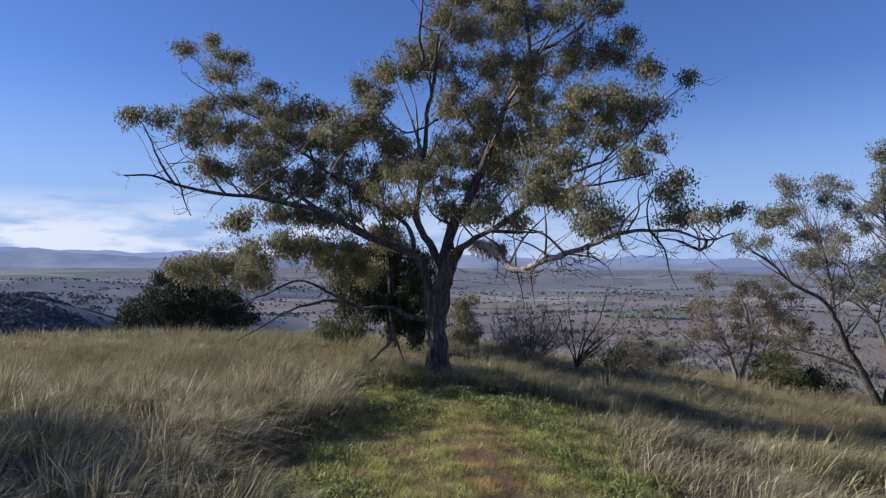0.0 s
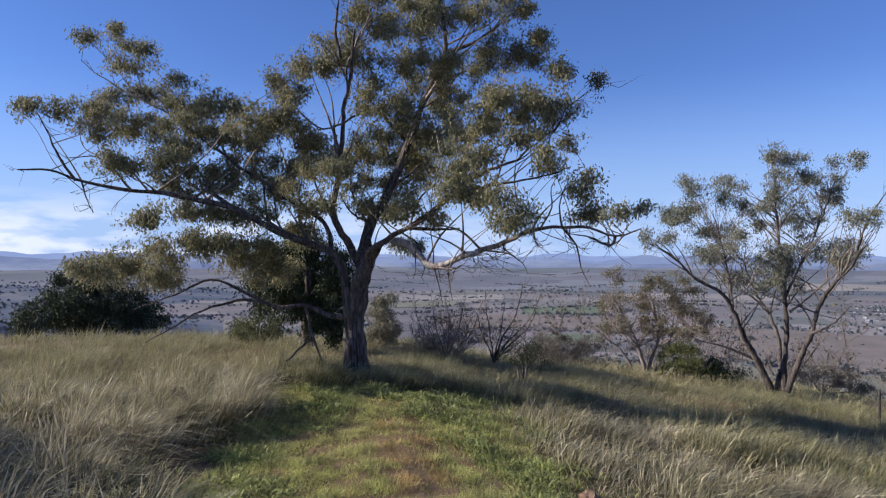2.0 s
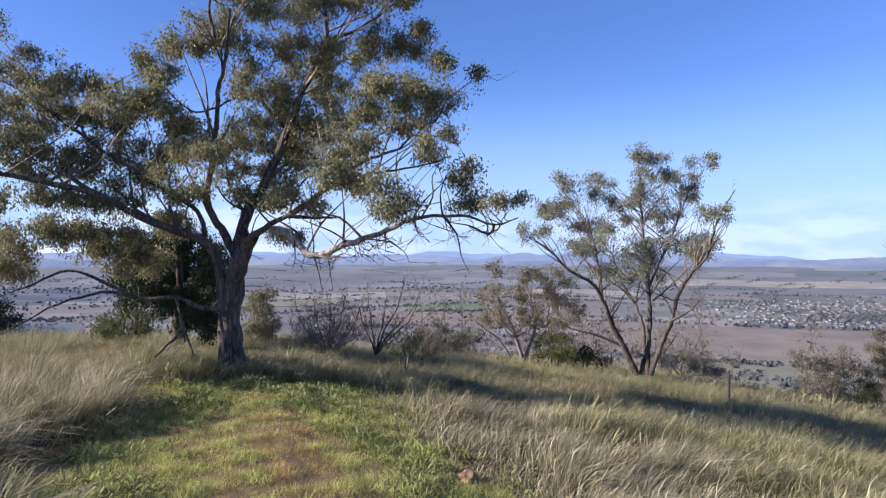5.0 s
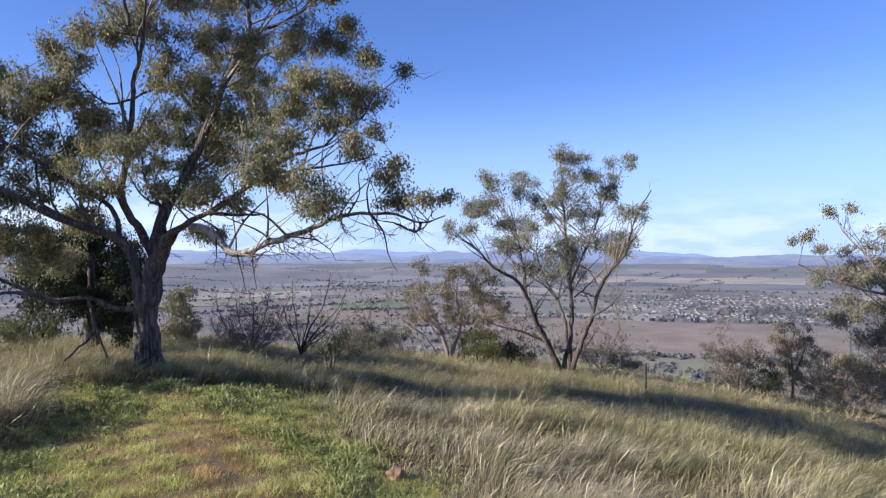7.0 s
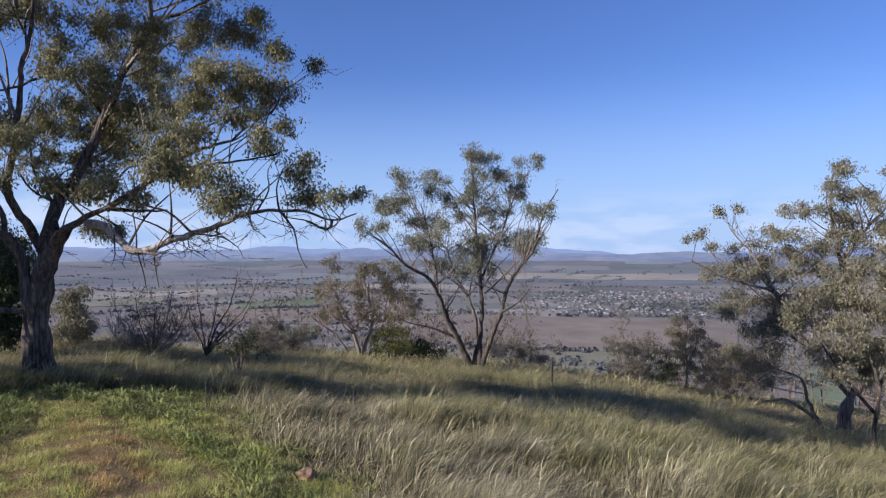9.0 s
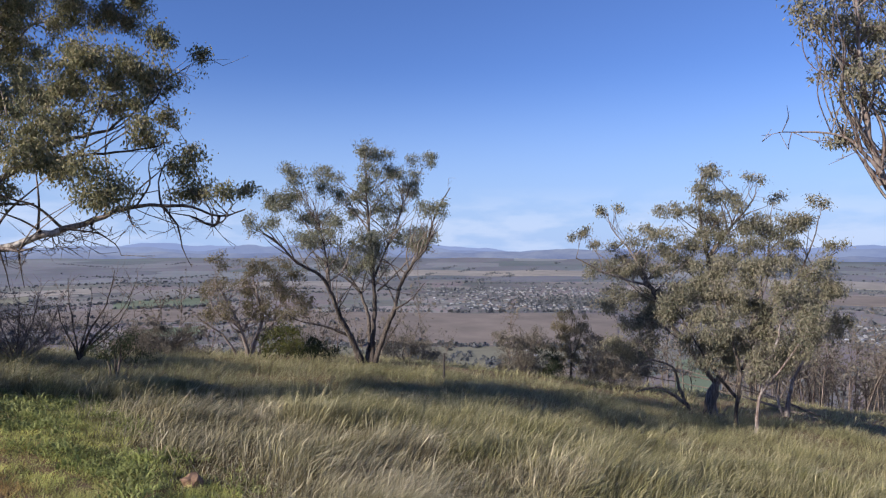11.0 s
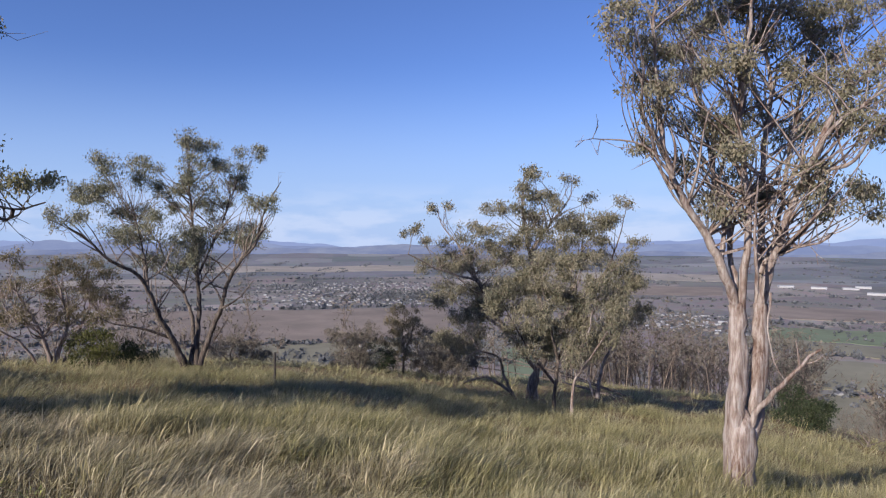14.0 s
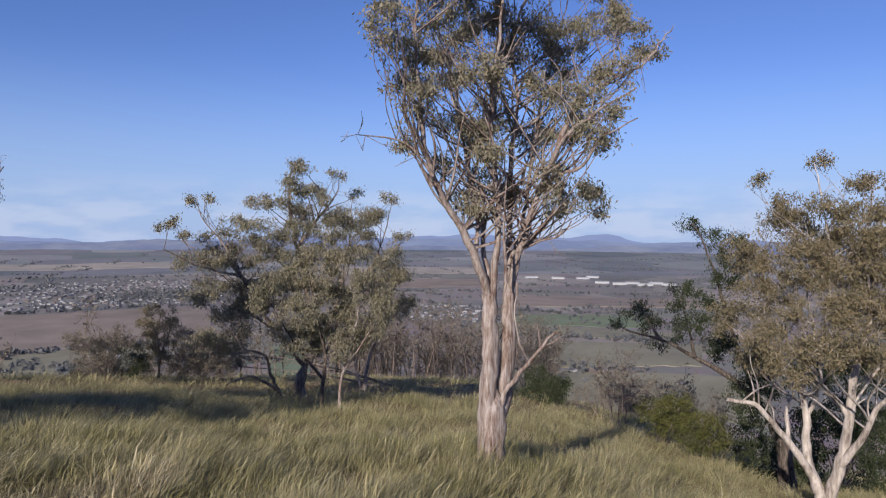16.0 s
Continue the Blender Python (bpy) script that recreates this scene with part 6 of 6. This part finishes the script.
def field(name, label, mat, az0, r0, az1, r1, skew=0.0):
    """A paddock as a low slab following the land, with slightly crooked sides."""
    na, nr = 14, 8
    rng = np.random.RandomState(int(az0 * 7 + r0) % 9999)
    V = []
    for i in range(nr + 1):
        for j in range(na + 1):
            a = az0 + (az1 - az0) * j / na
            r = r0 + (r1 - r0) * i / nr + skew * (j / na - 0.5) + rng.uniform(-6, 6)
            x, y = at(a, r)
            V.append((x, y, gz(x, y) + 0.9))
    F = [(i * (na + 1) + j, i * (na + 1) + j + 1, (i + 1) * (na + 1) + j + 1, (i + 1) * (na + 1) + j) for i in range(nr) for j in range(na)]
    F = [f[::-1] for f in F]
    edge = [j for j in range(na + 1)] + [i * (na + 1) + na for i in range(1, nr + 1)] + [nr * (na + 1) + j for j in range(na - 1, -1, -1)] + [i * (na + 1) for i in range(nr - 1, 0, -1)]
    n = len(V)
    V += [(V[k][0], V[k][1], V[k][2] - 6) for k in edge]
    F += [(edge[k], edge[(k + 1) % len(edge)], n + (k + 1) % len(edge), n + k) for k in range(len(edge))]
    tagged(new(name, mesh_np(name, np.array(V), np.array(F), [mat], smooth_shade=False)), label, "field", kind="structure")


field("ground_field", "wide ploughed brown field below the hill", "field_brown", 27, 985, 54, 1400, -40)
field("ground_field", "olive paddock beneath the ploughed field", "field_olive", 30, 790, 50, 955, 30)
field("ground_field", "green crop strip in the valley", "field_green", 13.5, 1630, 20.5, 1850, 60)
field("ground_field", "bright green crop patch in the valley", "field_green", 15.5, 1150, 20, 1250, 20)
field("ground_field", "olive green paddock in the valley", "field_olive", 80, 770, 94, 950, 60)
field("ground_field", "brown ploughed paddock in the valley", "field_brown", 6, 1300, 14.5, 1600, 50)
field("ground_field", "brown ploughed paddock in the valley", "field_brown", 14, 1330, 24, 1560, -60)
field("ground_field", "wide olive paddock under the slope", "field_olive", 77, 560, 99, 740, 30)
field("ground_field", "wide olive paddock under the slope", "field_olive", 76, 1000, 92, 1110, -30)
field("ground_field", "dull green paddock in the valley", "field_green", 79, 1130, 90, 1280, 30)
field("ground_field", "brown paddock in front of the sheds", "field_brown", 78, 1420, 95, 1700, 40)
field("ground_field", "straw coloured paddock in the valley", "field_straw", 20, 2250, 33, 2500, 80)
field("ground_field", "straw coloured paddock in the valley", "field_straw", 34, 2800, 52, 3150, 60)
field("ground_field", "straw coloured paddock in the valley", "field_straw", 2, 2100, 12, 2350, -60)
field("ground_field", "straw coloured paddock in the valley", "field_straw", 60, 2500, 76, 2850, 60)
field("ground_field", "olive paddock in the valley", "field_olive", -2, 1800, 8, 2050, 60)
field("ground_field", "green paddock below the slope tree", "field_green", 58.5, 700, 61.8, 900, 20)
field("ground_field", "brown paddock beyond the town", "field_brown", 56, 1900, 76, 2200, 60)


def ball():
    bm = bmesh.new()
    bmesh.ops.create_icosphere(bm, subdivisions=1, radius=1)
    v = np.array([p.co[:] for p in bm.verts])
    f = np.array([[p.index for p in q.verts] for q in bm.faces])
    bm.free()
    return v, f


def far_trees():
    """Hedgerows, creek lines, scattered paddock trees and the wooded foot of the hill."""
    rng = np.random.RandomState(61)
    P = []
    for a0, r0, a1, r1, n, w in ((29, 975, 54, 960, 150, 10), (28, 1415, 54, 1430, 90, 8), (10, 1280, 26, 1300, 70, 12), (2, 1620, 22, 1900, 90, 14), (13, 1610, 21, 1630, 40, 8), (22, 1050, 33, 1280, 50, 14),
                                (20, 2100, 42, 2150, 110, 14), (0, 2450, 40, 2600, 150, 20), (40, 2450, 62, 2420, 120, 20), (62, 1780, 96, 1800, 150, 16), (76, 1310, 96, 1330, 110, 12), (76, 980, 96, 990, 120, 16), (82, 740, 90, 760, 30, 16),
                                (56, 2900, 98, 2950, 110, 26), (-34, 2000, -18, 1980, 110, 18), (-34, 2700, 2, 2700, 160, 30), (78, 2000, 96, 2010, 70, 12), (4, 1080, 14, 1180, 70, 26), (30, 770, 50, 780, 70, 14)):
        t = rng.uniform(0, 1, n)
        a, r = a0 + (a1 - a0) * t, r0 + (r1 - r0) * t + rng.normal(0, w, n)
        P.append(np.stack([a, r, np.full(n, 1.0)], -1))
    m = 2400
    a, r = rng.uniform(-36, 108, m), 620 * (3600 / 620) ** rng.uniform(0, 1, m)
    x, y = r * np.sin(np.radians(a)), r * np.cos(np.radians(a))
    keep = wave(x, y, 420, 62) + 0.6 * wave(x, y, 160, 63) + rng.normal(0, 0.35, m) > 0.95
    plough = (a > 27) & (a < 54) & (r > 985) & (r < 1400) | (a > 80) & (a < 94) & (r > 770) & (r < 950)
    P.append(np.stack([a, r, np.full(m, 0.9)], -1)[keep & ~plough])
    for k in range(230):
        a, r = rng.uniform(-30, 106), 680 * (4000 / 680) ** rng.uniform(0, 1)
        way, run = radians(rng.choice((38, 128)) + rng.normal(0, 5)), rng.uniform(60, 220)
        t = rng.uniform(-run, run, int(run / 5))
        x = r * np.sin(radians(a)) + t * np.cos(way) + rng.normal(0, 9, len(t))
        y = r * np.cos(radians(a)) + t * np.sin(way) + rng.normal(0, 9, len(t))
        a, r = np.degrees(np.arctan2(x, y)), np.hypot(x, y)
        clear = (r > 620) & ~((a > 26) & (a < 55) & (r > 970) & (r < 1415)) & ~((a > 79) & (a < 95) & (r > 765) & (r < 955))
        P.append(np.stack([a, r, np.full(len(t), 0.8)], -1)[clear])
    m = 700
    P.append(np.stack([rng.normal(50, 3.0, m), rng.normal(1720, 110, m), np.full(m, 0.9)], -1))
    m = 520
    P.append(np.stack([rng.uniform(37, 56, m), rng.uniform(1480, 2300, m), np.full(m, 0.6)], -1))
    m = 350
    P.append(np.stack([rng.uniform(70, 78, m), rng.uniform(1100, 1420, m), np.full(m, 0.6)], -1))
    plant_balls(rng, np.concatenate(P), "far_woods", "far hedgerows and scattered paddock trees in the valley", "leaf_far_hazed")
    m = 15000
    H = np.concatenate([np.stack([rng.uniform(-38, -13, m), rng.normal(900, 190, m), np.full(m, 0.5)], -1), np.stack([rng.uniform(-38, -6, 2600), rng.uniform(1500, 3400, 2600), np.full(2600, 0.85)], -1)])
    x, y = H[:, 1] * np.sin(np.radians(H[:, 0])), H[:, 1] * np.cos(np.radians(H[:, 0]))
    H = H[wave(x, y, 260, 64) + 0.7 * wave(x, y, 90, 65) + rng.normal(0, 0.2, len(H)) > -0.1]
    plant_balls(rng, H, "hill_woods", "dark wooded hills closing the valley", "leaf_hill_hazed")


def plant_balls(rng, P, name, label, mat):
    """Trees far below: those within two kilometres as loose heaps of leafy pieces, the rest as lumps."""
    for part_name, Q, loose in ((name, P[P[:, 1] < 2000], True), (name, P[P[:, 1] >= 2000], False)):
        n = len(Q)
        if not n:
            continue
        x, y = Q[:, 1] * np.sin(np.radians(Q[:, 0])), Q[:, 1] * np.cos(np.radians(Q[:, 0]))
        s = rng.uniform(2.2, 4.6, n) * Q[:, 2]
        foot = np.stack([x, y, ground_z(x, y) + s * 0.75], -1)
        size = np.stack([s * rng.uniform(0.8, 1.5, n), s * rng.uniform(0.8, 1.5, n), s * rng.uniform(0.7, 1.1, n)], -1)
        if loose:
            per = 14
            d = rng.normal(0, 1, (n, per, 3))
            d *= (0.55 + 0.45 * rng.uniform(0, 1, (n, per, 1))) / np.linalg.norm(d, axis=2, keepdims=True)
            c = (foot[:, None] + d * size[:, None] * 0.85).reshape(-1, 3)
            a, b = rng.normal(0, 1, (2, n * per, 3)) * np.repeat(s, per)[:, None] * 0.36
            v = np.stack([c - a, c + b, c + a, c - b], 1).reshape(-1, 3)
            f = np.arange(len(v)).reshape(-1, 4)
        else:
            bv, bf = ball()
            lump = 1 + rng.uniform(-0.25, 0.25, (n, len(bv), 1))
            v = (bv[None] * lump * size[:, None] + foot[:, None]).reshape(-1, 3)
            f = (bf[None] + (np.arange(n) * len(bv))[:, None, None]).reshape(-1, 3)
        tagged(new(part_name, mesh_np(part_name, v, f, [mat], smooth_shade=not loose)), label, "trees", kind="stuff")


def box_roof(w, d, h, rise, over=0.4):
    """Walls and a gabled roof with eaves, as two meshes' vertices and faces."""
    a, b = w / 2, d / 2
    wall_v = [(-a, -b, -1), (a, -b, -1), (a, b, -1), (-a, b, -1), (-a, -b, h), (a, -b, h), (a, b, h), (-a, b, h), (-a, 0, h + rise), (a, 0, h + rise)]
    wall_f = [(0, 1, 5, 4), (1, 2, 6, 5), (2, 3, 7, 6), (3, 0, 4, 7), (4, 7, 8, 8), (5, 9, 6, 6)]
    a, b, k = a + over, b + over, rise * over / (d / 2)
    t = 0.25
    roof_v = [(-a, -b, h - k), (a, -b, h - k), (a, 0, h + rise), (-a, 0, h + rise), (-a, b, h - k), (a, b, h - k)]
    roof_v += [(p[0], p[1], p[2] + t) for p in roof_v]
    roof_f = [(0, 3, 2, 1), (3, 4, 5, 2), (6, 7, 8, 9), (9, 8, 11, 10), (0, 1, 7, 6), (4, 10, 11, 5), (0, 6, 9, 3), (3, 9, 10, 4), (1, 2, 8, 7), (2, 5, 11, 8)]
    return wall_v, wall_f, roof_v, roof_f


def simple_mesh(name, v, f, mat):
    me = bpy.data.meshes.new(name)
    me.from_pydata(v, [], [tuple(dict.fromkeys(q)) for q in f])
    me.materials.append(MATS[mat])
    return me


def building(name, label, cat, group, w, d, h, rise, wall_mat, roof_mat):
    wv, wf, rv, rf = box_roof(w, d, h, rise)
    root = new(name)
    tagged(root, label, cat, group)
    child("wall", simple_mesh("wall", wv, wf, wall_mat), root)
    child("roof", simple_mesh("roof", rv, rf, roof_mat), root)
    return root


def town():
    rng = np.random.RandomState(71)
    kinds = [building("house", "far single-storey house with pale walls and grey roof", "house", "houses of the town", 8.2, 6, 2.3, 1.2, "wall_pale", "roof_grey"),
             building("house", "far brick house with a reddish tiled roof", "house", "houses of the town", 8.6, 6.2, 2.3, 1.3, "wall_brick", "roof_red"),
             building("house", "far house with pale walls and white iron roof", "house", "houses of the town", 8, 5.8, 2.3, 1.1, "wall_pale", "roof_white")]
    spots = []
    for k in range(560):
        if k < 430:
            a, r = 37.5 + 17.5 * rng.beta(1.6, 1.3), 1470 + 850 * rng.beta(1.1, 1.5)
            if a > 47.5 and 1600 < r < 1880 and rng.uniform() < 0.8:
                continue
        elif k < 530:
            a, r = rng.uniform(70, 78), rng.uniform(1120, 1400)
        else:
            a, r = rng.uniform(0, 98), rng.uniform(800, 2600)
        spots.append((a, r))
    spots += [(84.0, 735), (84.9, 740), (85.6, 728), (92.5, 700), (45.5, 905), (46.6, 930), (86.4, 745), (20.5, 640)]
    first = set()
    rest = []
    spots.sort(key=lambda p: p[1])
    for count, (a, r) in enumerate(spots):
        x, y = at(a, r)
        k = rng.choice(3, p=(0.5, 0.3, 0.2))
        m = pose(x, y, gz(x, y), 0, 0, 90 * rng.randint(0, 4) + 38 + rng.normal(0, 6) - a * 0.2)
        if count >= 290:
            rest.append(m)
        elif k in first:
            copy_thing(kinds[k], m)
        else:
            kinds[k].matrix_world = m
            first.add(k)
    wv, wf, rv, rf = box_roof(8, 5.8, 2.3, 1.2)
    for name, vs, fs, mat in (("far_house_walls", wv, wf, "wall_pale"), ("far_house_roofs", rv, rf, "roof_grey")):
        V, F = [], []
        for m in rest:
            F += [tuple(i + len(V) for i in dict.fromkeys(q)) for q in fs]
            V += [tuple(m @ Vector(q)) for q in vs]
        me = bpy.data.meshes.new(name)
        me.from_pydata(V, [], F)
        me.materials.append(MATS[mat])
        tagged(new(name, me), "far rows of small houses across the town", "houses", kind="stuff")
    shed = building("shed", "long white industrial shed in the valley", "shed", "industrial sheds", 42, 20, 5, 2.0, "wall_shed", "wall_shed")
    rows = ((80.4, 2330), (82.6, 2310), (84.6, 2330), (86.2, 2140), (87.6, 2100), (88.6, 2130), (89.6, 2060), (90.4, 2150), (85.4, 2420), (91.5, 2080))
    for k, (a, r) in enumerate(rows):
        x, y = at(a, r)
        m = pose(x, y, gz(x, y), 0, 0, -a + rng.normal(0, 8))
        if k:
            copy_thing(shed, m)
        else:
            shed.matrix_world = m


far_trees()
town()

# ---------------------------------------------------------------- slope woods
def slope_woods():
    """Thin leafless trees crowding the slope below the crest."""
    rng = np.random.RandomState(81)
    stems, leaf_c = [], []
    for k in range(265):
        if k < 185:
            a, r = rng.uniform(62, 82.5), rng.uniform(65, 110)
            h = rng.uniform(4.6, 7.6)
        elif k < 240:
            a, r = rng.uniform(10, 60), rng.uniform(54, 98)
            h = rng.uniform(3.6, 5.8)
        else:
            a, r = rng.uniform(86, 97), rng.uniform(54, 86)
            h = rng.uniform(2.2, 4.0)
        x, y = at(a, r)
        z = gz(x, y) - 0.2
        lean = rng.normal(0, 0.15, 2) * h
        p = np.array([[x, y, z], [x + lean[0] * 0.3, y + lean[1] * 0.3, z + h * 0.4], [x + lean[0], y + lean[1], z + h]])
        pts, run = curve_points(p, 1.2)
        r0 = rng.uniform(0.045, 0.11)
        stems.append((pts, r0 * (1.05 - 0.85 * run)))
        for b in range(rng.randint(7, 13)):
            i = rng.randint(len(pts) // 3, len(pts))
            d = rng.normal(0, 1, 3) * (0.5, 0.5, 0.25) + np.array([0, 0, 0.75])
            d *= rng.uniform(1.0, 2.7) / np.linalg.norm(d)
            stems.append((np.array([pts[i], pts[i] + d * 0.5 + rng.normal(0, 0.05, 3), pts[i] + d]), np.array([0.04, 0.028, 0.012])))
            for q in range(3):
                e = pts[i] + d * rng.uniform(0.3, 1.0)
                t = rng.normal(0, 0.4, 3) + np.array([0, 0, 0.5])
                stems.append((np.array([e, e + t * 0.6 + rng.normal(0, 0.03, 3), e + t]), np.array([0.016, 0.012, 0.008])))
                leaf_c += [e + t * rng.uniform(0.4, 1.1) + rng.normal(0, 0.24, 3) for w in range(rng.randint(4, 9))]
    v, f = tube_mesh(stems, 3)
    root = new("slope_wood")
    tagged(root, "thin grey leafless trees crowded below the crest", "trees", kind="stuff")
    tagged(child("stems", mesh_np("stems", v, f, ["bark_mid"]), root), kind="stuff")
    c = np.array(leaf_c)
    n = len(c)
    a, b = rng.normal(0, 0.09, (2, n, 3))
    v = np.stack([c - a, c + b * 0.5, c + a, c - b * 0.5], 1).reshape(-1, 3)
    tagged(child("crown", mesh_np("crown", v, np.arange(n * 4).reshape(-1, 4), ["leaf_wood"], smooth_shade=False), root), kind="stuff")


slope_woods()


# an unseen gum added beside the track, so that its shade lies across the tussocks
shade_gum = Plant((-18.6, 10.6), -60.0, "gum_tree", "unseen gum tree added off to the side of the track for its shade", "bark_dark", "leaf_gum", 44, tips=22, leaves=14, leaf=0.13)
shade_gum.limb(0.3, 0.2, (0, -0.3, 0), (0.1, 1.0, 0), (0, 2.4, 0.1))
shade_gum.limb(0.17, 0.03, (0, 2.0, 0), (0.9, 3.6, 0.4), (1.9, 5.0, 0.9), (2.3, 6.2, 1.2))
shade_gum.limb(0.17, 0.03, (0, 2.0, 0), (-0.8, 3.5, -0.5), (-1.8, 4.8, -0.9), (-2.4, 5.8, -1.3))
shade_gum.limb(0.14, 0.03, (0, 2.2, 0), (0.1, 4.0, -0.9), (0.3, 5.6, -1.6), (0.2, 6.8, -1.8))
shade_gum.clumps((2.0, 5.2, 0.9, 1.2, 0.8), (1.0, 4.4, 0.2, 1.2, 0.8), (-1.6, 4.8, -0.8, 1.3, 0.9), (-2.4, 5.9, -1.4, 1.1, 0.8), (0.2, 5.8, -1.6, 1.3, 0.9), (0.3, 6.9, -1.8, 1.1, 0.7), (2.4, 6.4, 1.3, 1.0, 0.7), (0.2, 4.2, 1.4, 1.2, 0.7), (-0.8, 6.4, 0.5, 1.2, 0.8), (-1.0, 3.8, 0.8, 1.1, 0.7), (1.2, 6.0, -0.4, 1.3, 0.8), (-1.2, 6.2, 0.3, 1.3, 0.8), (0, 5.4, 1.2, 1.3, 0.8), (0.8, 6.7, 0.8, 1.1, 0.7), (-0.4, 5.4, -0.4, 1.3, 0.8), (-2.2, 5.2, 1.0, 1.2, 0.8))
shade_gum.finish()


# ---------------------------------------------------------------- rock, post, fallen wood
def rock(x, y, size, seed, label):
    bm = bmesh.new()
    bmesh.ops.create_icosphere(bm, subdivisions=3, radius=1)
    for v in bm.verts:
        p = v.co * 1.6 + Vector((seed * 3.1, 0, 0))
        k = 1 + 0.35 * noise.noise(p) + 0.12 * noise.noise(p * 3.3)
        v.co = Vector((v.co.x * 1.15, v.co.y * 0.9, v.co.z * 0.85)) * k * size
    me = bpy.data.meshes.new("rock")
    bm.to_mesh(me)
    bm.free()
    me.materials.append(MATS["rock_orange"])
    ob = new("rock", me)
    ob.matrix_world = pose(x, y, gz(x, y) + size * 0.25, 8, 12, 40 * seed)
    tagged(ob, label, "rock")


rock(3.52, 10.15, 0.165, 1, "orange-brown rock at the edge of the track")


def fence_post():
    """A rough split post, slightly tapered and leaning."""
    x, y = at(39.6, 28.8)
    pts = np.array([[0, 0, -0.3], [0.01, 0, 0.5], [0.02, 0.01, 1.0], [0.03, 0.01, 1.24], [0.03, 0.01, 1.25]])
    v, f = tube_mesh([(pts, np.array([0.05, 0.048, 0.046, 0.044, 0.006]))], 7)
    root = new("fence_post", mesh_np("fence_post", v, f, ["post_wood"]))
    root.matrix_world = pose(x, y, gz(x, y))
    tagged(root, "thin dark weathered fence post standing in grass", "post")


fence_post()
